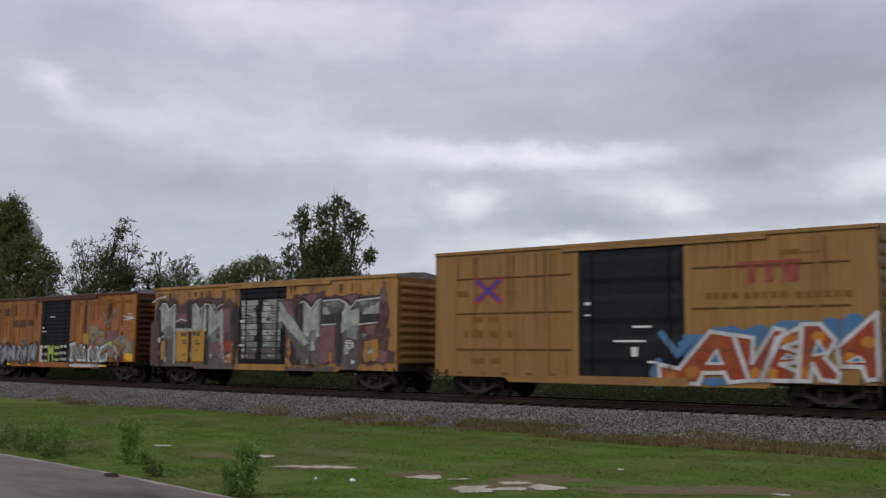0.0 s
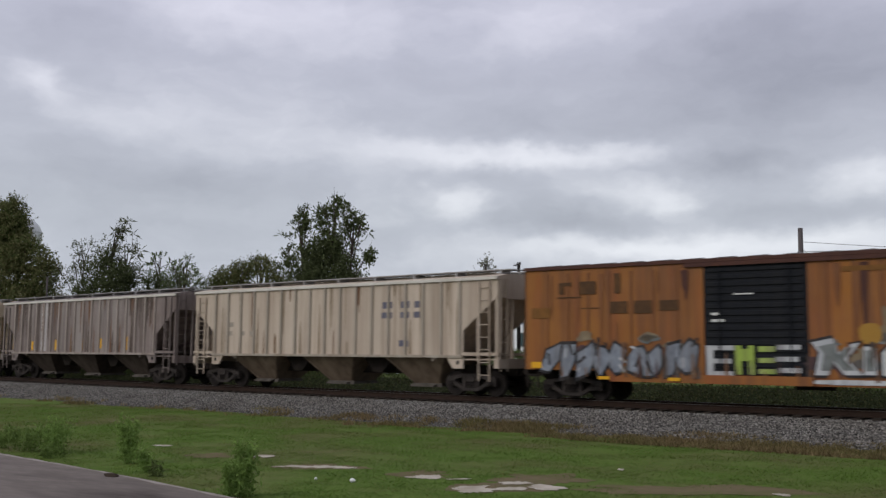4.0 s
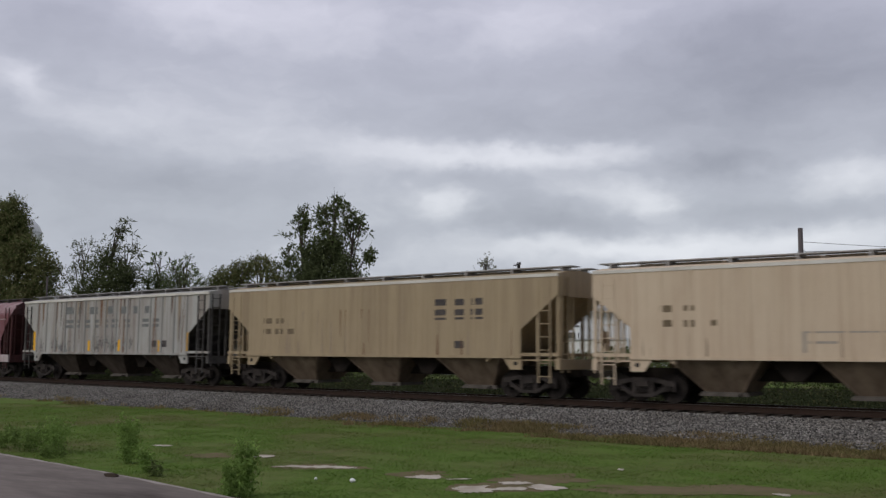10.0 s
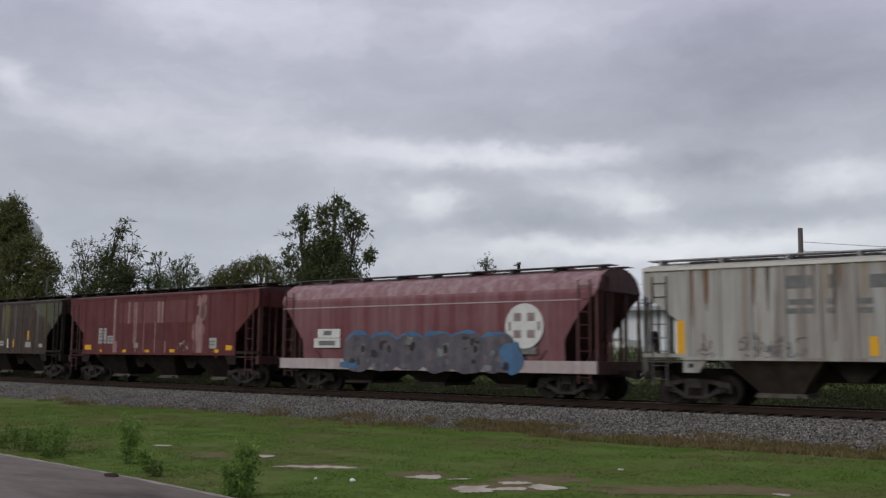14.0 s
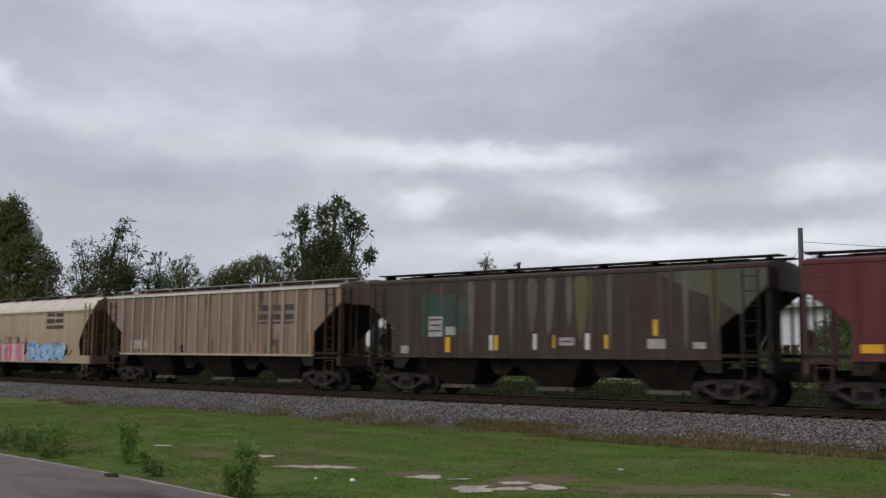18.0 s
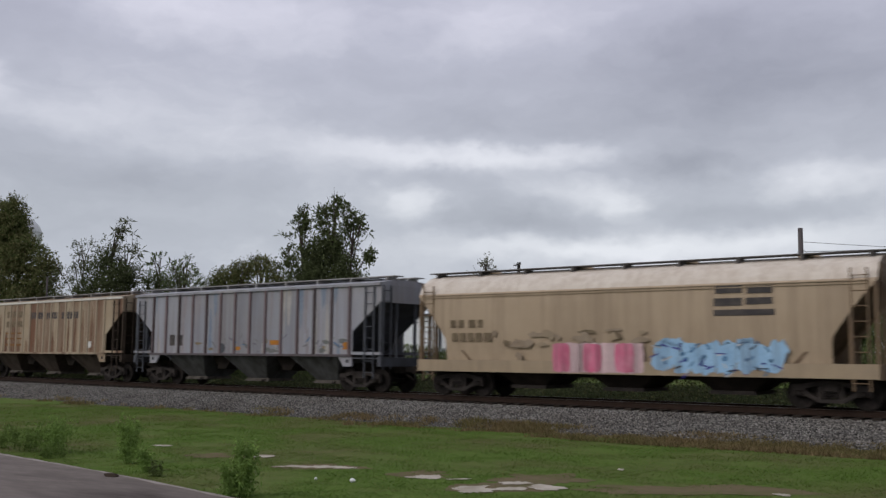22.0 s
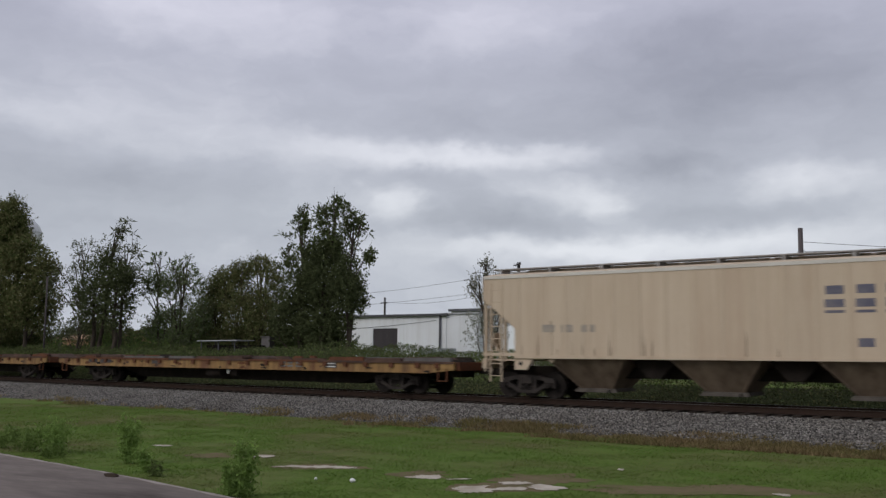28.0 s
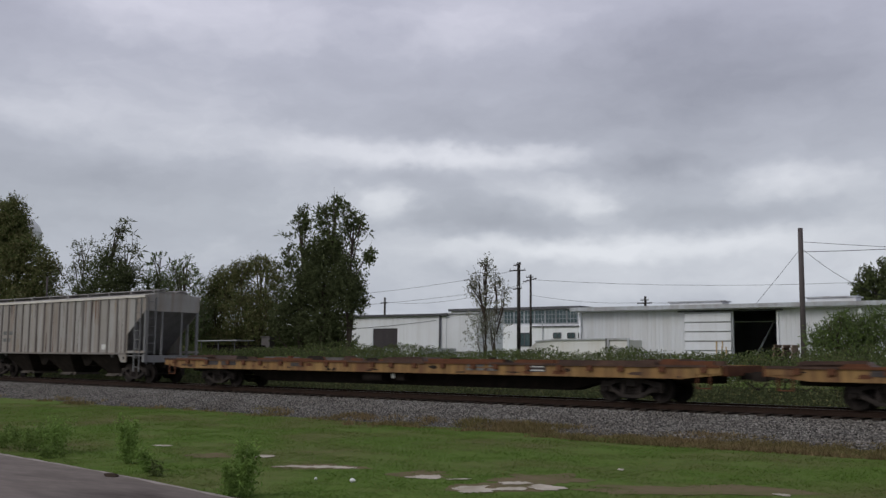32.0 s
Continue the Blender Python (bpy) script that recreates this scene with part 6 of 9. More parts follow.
    for p, q in zip([(5.34, 2.86), (5.66, 3.27)], [(5.66, 3.27), (6.02, 3.57)]):
        strokes(car, "graffiti_stroke", 0, 0, 1, 1, [(*p, *q)], 0.11, m_sp_silver2, y - 0.026)
    strokes(car, "graffiti_crown", 0, 0, 1, 1, [(6.69, 3.24, 7.17, 3.16)], 0.05, m_sp_white, y - 0.026)
    strokes(car, "graffiti_crown", 0, 0, 1, 1, [(6.75, 3.04, 7.20, 3.11)], 0.05, m_sp_white, y - 0.026)
    strokes(car, "graffiti_crown", 0, 0, 1, 1, [(7.00, 3.20, 7.54, 3.08)], 0.05, m_sp_white, y - 0.026)
    strokes(car, "graffiti_crown", 0, 0, 1, 1, [(7.14, 3.33, 7.41, 3.02)], 0.05, m_sp_white, y - 0.026)
    strokes(car, "graffiti_crown", 0, 0, 1, 1, [(7.10, 2.99, 7.48, 3.22)], 0.05, m_sp_white, y - 0.026)
    strokes(car, "graffiti_crown", 0, 0, 1, 1, [(7.48, 3.15, 7.81, 3.09)], 0.05, m_sp_white, y - 0.026)
    strokes(car, "graffiti_crown", 0, 0, 1, 1, [(7.21, 3.36, 7.45, 3.32)], 0.05, m_sp_white, y - 0.026)
    marking(car, "stencil", [(-1.2, -0.95, 2.7, 2.78), (-1.2, -0.8, 2.5, 2.58), (-0.5, 0.1, 3.3, 3.34)], m_mark_white, -1.574)
    marking(car, "reflector", [(7.0, 7.4, 1.15, 1.4), (-7.5, -7.1, 1.05, 1.25), (-5.0, -4.6, 0.72, 0.82), (-2.6, -2.2, 0.72, 0.82), (5.0, 5.4, 0.74, 0.84)], m_reflector, y - 0.05)

    runs(car, -7.3, -1.6, y - 0.0205, (m_ored, m_opost, m_opost), 9, 321, 0.35, low=1.05, high=4.1, width=(0.02, 0.10))
    runs(car, 1.8, 7.4, y - 0.0205, (m_ored, m_opost, m_opost), 10, 322, 0.35, low=1.05, high=4.1, width=(0.02, 0.12))
    runs(car, -6.8, 7.2, y - 0.042, (m_run_dark, m_run_rust, m_ored), 34, 323, 0.8, low=0.80, high=1.9, width=(0.02, 0.07))
    # covered hoppers
    grime = (0.20, 0.16, 0.12)
    p3 = paint("hopper_pale_grey_tan", (0.53, 0.435, 0.345), (0.45, 0.365, 0.285), (0.30, 0.225, 0.165), 0.75, 4.0, streak2=((0.40, 0.315, 0.245), 0.6, 0.9))
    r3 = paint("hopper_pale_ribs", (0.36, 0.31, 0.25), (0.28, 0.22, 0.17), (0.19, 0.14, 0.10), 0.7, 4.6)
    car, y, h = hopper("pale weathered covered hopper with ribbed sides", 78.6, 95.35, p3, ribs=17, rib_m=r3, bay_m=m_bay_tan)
    emblem(car, [(2.96, 3.5, 2.82, 3.44), (3.89, 4.35, 2.82, 3.44), (4.56, 5.06, 2.82, 3.44)], m_mark_blue, y, "faded blue company emblem")
    marking(car, "stencil", [(3.85, 4.31, 1.76, 1.99)], m_mark_blue, y)
    marking(car, "stencil", [(-6.13, -5.77, 2.22, 2.42), (-5.31, -4.96, 2.22, 2.41), (-4.62, -4.28, 2.21, 2.4), (-6.1, -5.7, 2.6, 2.8)], m_mark_pale, y)
    runs(car, -h + 1.4, h - 1.6, y + 0.001, (m_run_tan, m_run_tan, m_run_rust), 34, 301)
    p4 = paint("hopper_stained_brown_grey", (0.225, 0.178, 0.160), (0.29, 0.24, 0.218), (0.085, 0.058, 0.050), 0.85, 5.0, streak2=((0.35, 0.31, 0.285), 0.6, 0.7))
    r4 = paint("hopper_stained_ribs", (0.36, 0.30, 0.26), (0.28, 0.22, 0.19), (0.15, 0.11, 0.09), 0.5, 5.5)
    car, y, h = hopper("brown-stained grey covered hopper with ribbed sides", 60.36, 77.1, p4, ribs=18, rib_m=r4)
    marking(car, "reflector", [(-7.08, -6.95, 1.5, 2.38), (-4.98, -4.78, 1.55, 2.02), (-2.47, -2.3, 1.56, 2.1), (0.25, 0.39, 1.57, 2.09), (2.0, 2.14, 1.66, 2.16), (4.34, 4.46, 1.59, 2.22)], m_reflector, y)
    marking(car, "bleached_stripe", [(-3.98, -3.36, 1.5, 4.08)], paint("bleached_paint", (0.42, 0.385, 0.375), (0.34, 0.30, 0.29), (0.22, 0.18, 0.16), 0.6, 5.2), y)
    runs(car, -h + 1.4, h - 1.6, y + 0.001, (m_run_dark, m_run_dark, m_run_rust), 60, 302, 0.35)
    runs(car, h - 3.2, h - 1.6, y + 0.001, (m_run_dark,), 6, 303, 0.0)
    p5 = paint("hopper_cream", (0.54, 0.425, 0.305), (0.48, 0.365, 0.255), (0.39, 0.28, 0.19), 0.6, 6.0, spread=0.03)
    car, y, h = hopper("cream covered hopper with dark company emblem", 42.03, 58.85, p5, ribs=16, rib_depth=0.014, bay_m=m_bay_tan)
    emblem(car, [(3.23, 3.71, 2.84, 3.36), (4.07, 4.48, 2.84, 3.38), (4.81, 5.28, 2.84, 3.40)], m_mark_blue, y, "dark blue company emblem")
    marking(car, "underline", [(3.23, 3.71, 2.68, 2.75), (4.07, 4.48, 2.69, 2.76), (4.81, 5.28, 2.70, 2.77), (4.1, 4.46, 1.71, 1.93)], m_mark_blue, y)
    marking(car, "stencil", [(-6.09, -5.68, 2.82, 3.03), (-5.29, -4.95, 2.85, 3.02), (-6.08, -5.68, 2.37, 2.58), (-5.29, -4.95, 2.36, 2.57), (-4.44, -4.18, 2.39, 2.56)], m_mark_umber, y)
    marking(car, "graffiti_line", [(-1.75, 0.9, 2.15, 2.2), (-1.75, -1.65, 1.6, 2.15), (-0.6, -0.5, 1.6, 2.15), (0.85, 0.95, 1.6, 2.15), (-1.6, -0.8, 1.85, 1.92)], m_mark_pale, y)
    runs(car, -h + 1.4, h - 1.6, y + 0.001, (m_run_tan,), 9, 304, 0.9, high=2.8, width=(0.01, 0.04))
    p6 = paint("hopper_tan", (0.345, 0.262, 0.160), (0.30, 0.222, 0.130), (0.21, 0.150, 0.092), 0.6, 7.0, spread=0.03)
    car, y, h = hopper("tan covered hopper with black company emblem", 23.96, 40.75, p6, ribs=16, rib_depth=0.014, bay_m=m_bay_tan)
    emblem(car, [(3.12, 3.67, 2.88, 3.47), (3.99, 4.48, 2.87, 3.46), (4.78, 5.3, 2.87, 3.47)], m_mark_dark, y, "black company emblem")
    marking(car, "underline", [(3.12, 3.67, 2.72, 2.80), (3.99, 4.48, 2.72, 2.80), (4.78, 5.3, 2.72, 2.80), (3.98, 4.47, 1.7, 1.96)], m_mark_dark, y)
    marking(car, "stencil", [(-6.13, -5.58, 2.71, 2.93), (-5.34, -4.86, 2.7, 2.92), (-6.12, -5.63, 2.27, 2.49), (-5.39, -4.91, 2.27, 2.49), (-4.62, -4.21, 2.26, 2.48)], m_mark_umber, y)
    runs(car, -h + 1.4, h - 1.6, y + 0.001, (m_run_tan, m_run_rust), 22, 305, 0.7, high=3.2, width=(0.01, 0.05))
    # end of the white car coloured dark for its shaded recess
    e7 = surface("shaded_white_end", (0.060, 0.054, 0.050), 0.9, (0.16, 0.15, 0.14), 1.6, 0.6, 20.0, 0.1, spec=0.06)
    p7 = paint("hopper_dirty_white", (0.375, 0.365, 0.34), (0.29, 0.275, 0.25), (0.17, 0.125, 0.10), 0.8, 8.0, streak2=((0.29, 0.24, 0.20), 0.7, 0.9))
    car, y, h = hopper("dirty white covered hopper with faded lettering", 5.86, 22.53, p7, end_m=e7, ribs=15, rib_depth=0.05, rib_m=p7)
    marking(car, "faded_lettering", [(-3.91, -3.16, 3.42, 3.80), (-2.7, -2.44, 3.40, 3.79), (-1.62, -0.86, 3.38, 3.75), (-0.15, 0.57, 3.37, 3.75), (1.26, 1.8, 3.35, 3.71), (2.33, 2.86, 3.34, 3.70), (3.31, 3.87, 3.33, 3.68)], m_mark_grey, y)
    emblem(car, [(-3.89, -3.14, 2.70, 3.12), (-2.77, -2.51, 2.70, 3.12), (-2.0, -1.53, 2.69, 3.11), (-1.12, -0.7, 2.69, 3.10), (-0.13, 0.16, 2.69, 3.10), (0.43, 1.0, 2.68, 3.10), (1.54, 2.08, 2.68, 3.08), (3.12, 3.68, 2.68, 3.08), (4.0, 4.51, 2.67, 3.07)], m_mark_grey, y, "faded grey lettering as plain blocks")
    marking(car, "reflector", [(-7.23, -6.98, 1.5, 2.55), (-1.67, -1.44, 1.52, 2.05), (1.09, 1.29, 1.52, 2.08), (4.45, 4.62, 1.52, 2.03), (6.70, 6.82, 1.53, 2.4)], m_reflector, y)
    marking(car, "placard", [(4.0, 4.37, 1.73, 2.03), (4.81, 5.17, 1.73, 2.03)], m_mark_dark, y)
    rng = random.Random(71)
    for a, b, n in ((-6.6, -6.0, 5), (-5.6, -3.3, 26), (-1.3, 1.0, 24), (1.5, 2.3, 8)):      # a crowd of sprayed loops and strokes
        for k in range(n):
            x, z, w, hh = rng.uniform(a, b), rng.uniform(1.55, 2.1), rng.uniform(0.06, 0.2), rng.uniform(0.08, 0.26)
            turn = rng.uniform(0, math.tau)
            arc = [(x + w * math.cos(turn + q * 0.8), z + hh * math.sin(turn + q * 0.8)) for q in range(rng.choice((4, 5, 6)))]
            strokes(car, "graffiti_stroke", 0, 0, 1, 1, [(*p, *q) for p, q in zip(arc, arc[1:])], rng.uniform(0.03, 0.06), rng.choice((m_mark_grey, m_sp_grey, m_sp_dull, m_sp_silver2)), y - 0.003 - 0.0004 * (k % 6))
    runs(car, -h + 1.4, h - 1.6, y + 0.001, (m_run_tan, m_run_dark, m_run_rust, m_run_pale), 60, 306, 0.3, width=(0.015, 0.07))
    # rounded red-brown hopper
    p8 = paint("hopper_chalky_maroon", (0.135, 0.038, 0.044), (0.17, 0.07, 0.075), (0.25, 0.16, 0.165), 0.45, 9.0)
    s8 = paint("maroon_sill_chalky", (0.42, 0.37, 0.36), (0.27, 0.17, 0.16), (0.2, 0.08, 0.08), 0.4, 9.5)
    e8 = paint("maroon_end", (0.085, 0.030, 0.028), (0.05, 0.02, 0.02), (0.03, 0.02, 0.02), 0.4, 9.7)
    # roof paler than the sides: sky sheen put into the paint, with chalky streaks
    car, y, h = round_hopper("chalky maroon rounded covered hopper with a round white emblem", -10.59, 4.23, p8, s8, e8, paint("skylit_chalky_maroon_roof", (0.22, 0.115, 0.12), (0.15, 0.05, 0.055), (0.36, 0.28, 0.28), 0.6, 9.2, streak_scale=4.0))
    bm = bmesh.new()
    rod(bm, (4.62, -1.60, 2.46), (4.62, -1.54, 2.46), 0.77, seg=32)
    em = part("round_emblem", bm, m_mark_white, car, "round white company emblem")
    bm = bmesh.new()
    for x0, x1, z0, z1 in ((4.2, 4.5, 2.62, 2.9), (4.75, 5.05, 2.62, 2.9), (4.2, 4.5, 2.05, 2.32), (4.75, 5.05, 2.05, 2.32), (3.98, 4.08, 2.3, 2.6), (5.16, 5.26, 2.3, 2.6)):
        box(bm, x0, x1, -1.606, -1.601, z0, z1)
    part("emblem_bars", bm, m_mark_rose, em)
    marking(car, "notice_panel", [(-5.27, -4.03, 2.1, 2.45), (-5.48, -4.03, 1.71, 2.08)], m_mark_white, -1.578, "white stencilled panel")
    marking(car, "stencil", [(-4.95, -4.5, 2.2, 2.38), (-5.2, -4.3, 1.8, 1.98)], m_mark_grey, -1.582)
    marking(car, "stencil", [(4.3, 5.1, 1.5, 1.75)], m_mark_grey, -1.575)
    bm = bmesh.new()
    box(bm, -h + 0.1, h - 0.6, -1.585, -1.56, 3.28, 3.32)
    part("bead_line", bm, s8, car)
    # one bubble after another, blue outline and grey fill
    rng = random.Random(81)
    for i in range(6):
        wide, high = rng.uniform(0.66, 0.84), rng.uniform(0.68, 0.80)
        for nm, mt, pad, yy in (("graffiti_outline", m_sp_blue, 0.0, -1.620), ("graffiti_fill", m_sp_soot, 0.07, -1.626)):
            bm = bmesh.new()
            blob(bm, -3.0 + i * 1.30, 1.60 - pad * 1.2, wide + (0.04 if pad else 0), high - pad * 0.5, yy - 0.0004 * (i % 2), rng, 22, 0.07, 2.8)
            part(nm, bm, mt, car)
        for _ in range(5):
            bm = bmesh.new()
            blob(bm, -3.0 + i * 1.30 + rng.uniform(-0.5, 0.5), rng.uniform(1.0, 2.1), rng.uniform(0.06, 0.22), rng.uniform(0.05, 0.2), -1.628 - 0.0004 * _, rng, 10, 0.35)
            part("graffiti_dab", bm, rng.choice((m_sp_dull, m_sp_black, m_sp_dull, m_sp_silver2)), car)
        if i in (0, 1, 3, 4):
            for mt, k, yy in ((m_sp_dull, 1.5, -1.6305), (m_sp_black, 1.0, -1.634)):
                bm = bmesh.new()
                blob(bm, -2.75 + i * 1.34, 1.66, 0.10 * k, 0.15 * k, yy, rng, 10, 0.2, 2.5)
                part("graffiti_eyelet", bm, mt, car)
    for cx, cz, rx, rz in ((4.1, 1.35, 0.45, 0.5), (-3.5, 1.05, 0.5, 0.15)):
        bm = bmesh.new()
        blob(bm, cx, cz, rx, rz, -1.628, rng, 12, 0.2, 4.0)
        part("graffiti_patch", bm, m_sp_blue, car)
    # red hopper
    p9 = paint("hopper_dark_red", (0.098, 0.017, 0.018), (0.066, 0.013, 0.014), (0.14, 0.046, 0.045), 0.45, 10.0, 0.5, streak2=((0.085, 0.016, 0.015), 0.7, 0.9))
    k9 = paint("chalk_run", (0.30, 0.19, 0.185), (0.20, 0.08, 0.075), (0.14, 0.025, 0.022), 0.8, 10.4, 1.5, 0.7, 6.0)
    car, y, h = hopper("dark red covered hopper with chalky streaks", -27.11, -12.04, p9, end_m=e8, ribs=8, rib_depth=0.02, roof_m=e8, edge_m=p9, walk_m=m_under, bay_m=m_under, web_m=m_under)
    marking(car, "chalk_streak", [(-3.47, -3.27, 1.46, 4.08), (-3.27, -3.10, 1.46, 2.0), (-1.72, -1.60, 1.9, 3.9), (-1.55, -1.46, 1.46, 3.9), (-0.95, -0.82, 1.46, 3.9), (0.03, 0.10, 1.46, 2.9), (0.24, 0.42, 2.86, 3.85), (0.52, 0.72, 2.86, 3.83), (-2.2, -2.06, 2.86, 3.9), (0.85, 0.96, 1.46, 2.0)], k9, y - 0.003)
    marking(car, "chalk_haze", [(-3.0, 3.0, 2.86, 3.88)], paint("chalk_haze", (0.118, 0.034, 0.035), (0.085, 0.020, 0.021), (0.16, 0.065, 0.062), 0.55, 10.6, 0.9), y)
    rng = random.Random(90)
    for k in range(16):      # the broad chalky run, broken into flakes
        x, z = 3.1 + 0.65 * rng.random(), rng.uniform(1.6, 4.0)
        w, hh = rng.uniform(0.10, 0.26), rng.uniform(0.25, 0.6)
        poly(car, "chalk_flake", [(x - w, max(1.47, z - hh)), (x + w * 0.8, max(1.48, z - hh * 0.8)), (x + w, min(4.07, z + hh * 0.7)), (x - w * 0.7, min(4.08, z + hh))], k9, y - 0.0045 - 0.0004 * (k % 5), 1.0, 1)
    for k in range(12):
        a, b = rng.uniform(1.9, 2.7), rng.uniform(1.6, 2.05)
        strokes(car, "graffiti_stroke", 0, 0, 1, 1, [(a, b, a + rng.uniform(-0.25, 0.25), b + rng.uniform(-0.15, 0.15))], 0.045, rng.choice((m_sp_white, m_sp_dull, m_sp_plum)), y - 0.006 - 0.0003 * (k % 4))
    marking(car, "notice_panel", [(-4.75, -4.06, 1.89, 2.66), (-3.95, -3.35, 1.89, 2.28), (4.24, 4.74, 1.66, 2.13), (-1.63, -1.30, 1.69, 1.92)], m_notice, y - 0.002, "white stencilled panel")
    marking(car, "stencil", [(-4.68, -4.14, 2.52, 2.58), (-4.68, -4.2, 2.36, 2.42), (-4.68, -4.25, 2.2, 2.26), (-4.68, -4.14, 2.02, 2.08), (-3.88, -3.42, 2.14, 2.20), (-3.88, -3.5, 2.0, 2.06), (4.3, 4.68, 1.95, 2.0), (4.3, 4.6, 1.8, 1.85)], m_mark_grey, y - 0.006)
    marking(car, "reflector", [(-6.0, -5.4, 1.59, 1.83), (5.40, 5.95, 1.59, 1.8), (-2.62, -2.28, 1.47, 1.6), (1.28, 1.67, 1.48, 1.62), (-4.6, -4.3, 1.47, 1.6), (-0.7, -0.35, 1.47, 1.6), (3.2, 3.5, 1.48, 1.62), (4.6, 4.9, 1.48, 1.62)], m_reflector, y)
    # dark brown hopper
    p10 = paint("hopper_dark_brown", (0.036, 0.019, 0.0145), (0.031, 0.021, 0.0155), (0.072, 0.052, 0.042), 0.5, 11.0, 0.45, streak2=((0.085, 0.080, 0.032), 0.35, 0.7))
    e10 = surface("dark_brown_end", (0.022, 0.017, 0.014), 0.9, (0.04, 0.03, 0.025), 2.0, 0.5, 30.0, 0.2)
    g10 = paint("dark_green_patch_paint", (0.016, 0.055, 0.038), (0.03, 0.045, 0.035), (0.06, 0.05, 0.04), 0.5, 11.5)
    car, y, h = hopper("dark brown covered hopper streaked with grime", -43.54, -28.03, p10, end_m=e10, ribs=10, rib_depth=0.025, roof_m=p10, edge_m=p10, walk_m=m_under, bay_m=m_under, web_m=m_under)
    marking(car, "green_patch", [(-5.16, -3.6, 2.1, 3.65), (-3.5, -3.05, 2.3, 3.5)], g10, y, "dark green painted patch")
    marking(car, "notice_panel", [(-4.8, -4.16, 2.12, 2.85), (-4.02, -3.55, 2.17, 2.47), (0.72, 1.29, 1.8, 2.06), (-6.1, -5.75, 1.51, 1.79), (3.9, 4.5, 1.7, 2.0), (5.4, 5.8, 1.7, 1.9)], m_notice, y - 0.004, "white stencilled panel")
    marking(car, "stencil", [(-4.74, -4.22, 2.7, 2.76), (-4.74, -4.3, 2.5, 2.56), (-4.74, -4.22, 2.3, 2.36), (0.8, 1.2, 1.9, 1.95)], m_mark_dark, y - 0.008)
    marking(car, "white_bar", [(-2.13, -1.97, 1.63, 2.16), (-0.3, -0.17, 1.66, 2.19), (1.7, 1.85, 1.66, 2.19)], m_mark_white, y)
    marking(car, "reflector", [(-1.89, -1.74, 1.63, 2.15), (0.48, 0.62, 1.71, 2.14), (-4.03, -3.82, 1.56, 2.10), (2.4, 2.52, 1.7, 2.14), (4.1, 4.25, 2.1, 2.6)], m_reflector, y - 0.004)
    o10 = paint("olive_corner_paint", (0.066, 0.072, 0.044), (0.05, 0.048, 0.03), (0.10, 0.095, 0.075), 0.5, 11.3)
    poly(car, "olive_patch", [(4.2, 4.08), (h - 0.05, 4.08), (h - 0.05, 3.6), (6.9, 2.7), (6.2, 3.2), (5.3, 3.5)], o10, y + 0.0035, 1.0, 0)
    k10 = paint("pale_grime_run", (0.13, 0.11, 0.095), (0.07, 0.05, 0.04), (0.05, 0.03, 0.022), 0.7, 11.8, 1.2, 0.7, 5.0)
    k11 = paint("olive_grime_run", (0.115, 0.11, 0.035), (0.06, 0.055, 0.025), (0.05, 0.035, 0.022), 0.6, 11.9, 1.2, 0.7, 5.0)
    rng = random.Random(110)
    for x, w, low, mt in RUNS:
        poly(car, "grime_run", [(x - w, 4.08), (x - w * 0.8, 3.0 + rng.uniform(-0.3, 0.3)), (x - w * 0.3, low), (x + w * 0.4, low + rng.uniform(0, 0.4)), (x + w * 0.9, 3.1), (x + w, 4.08)], k11 if mt else k10, y - 0.0015, 1.0, 1)
    # brown hopper with emblem
    p11 = paint("hopper_dusty_brown", (0.255, 0.180, 0.134), (0.215, 0.148, 0.110), (0.105, 0.068, 0.050), 0.7, 12.0, streak2=((0.17, 0.105, 0.08), 0.7, 0.8))
    r11 = paint("hopper_dusty_ribs", (0.42, 0.33, 0.24), (0.34, 0.25, 0.18), (0.22, 0.15, 0.1), 0.5, 12.5)
    e11 = surface("deep_brown_end", (0.045, 0.032, 0.024), 0.9, (0.08, 0.06, 0.045), 2.0, 0.5, 30.0, 0.2)
    car, y, h = hopper("dusty brown covered hopper with ribbed sides", -61.5, -45.09, p11, end_m=e11, ribs=17, rib_m=r11, bay_m=m_under, web_m=m_under)
    emblem(car, [(3.32, 3.93, 2.88, 3.49), (4.13, 4.7, 2.87, 3.49), (4.82, 5.5, 2.87, 3.50)], m_mark_dark, y, "dark company emblem")
    marking(car, "underline", [(3.32, 3.93, 2.70, 2.78), (4.13, 4.7, 2.70, 2.78), (4.82, 5.5, 2.70, 2.78), (4.2, 4.63, 1.79, 2.03)], m_mark_dark, y)
    marking(car, "notice_panel", [(-6.08, -4.68, 1.65, 2.07)], m_mark_pale, y)
    bm = bmesh.new()
    rod(bm, (-1.95, y - 0.004, 1.66), (-1.95, y + 0.02, 1.66), 0.19, seg=6)
    part("placard", bm, m_black, car)
    marking(car, "reflector", [(6.6, 6.7, 1.5, 2.3), (3.2, 3.35, 1.5, 2.0)], m_sp_orange, y)
    runs(car, -h + 1.4, h - 1.6, y + 0.001, (m_run_dark, m_run_rust, m_run_tan), 70, 307, 0.5)
    # rounded tan hopper
    p12 = paint("hopper_warm_tan", (0.415, 0.312, 0.212), (0.36, 0.265, 0.175), (0.25, 0.182, 0.122), 0.6, 13.0)
    s12 = paint("tan_sill", (0.34, 0.255, 0.165), (0.22, 0.17, 0.12), (0.2, 0.15, 0.1), 0.4, 13.5)
    e12 = paint("tan_end", (0.20, 0.13, 0.075), (0.12, 0.08, 0.05), (0.06, 0.04, 0.03), 0.5, 13.7)
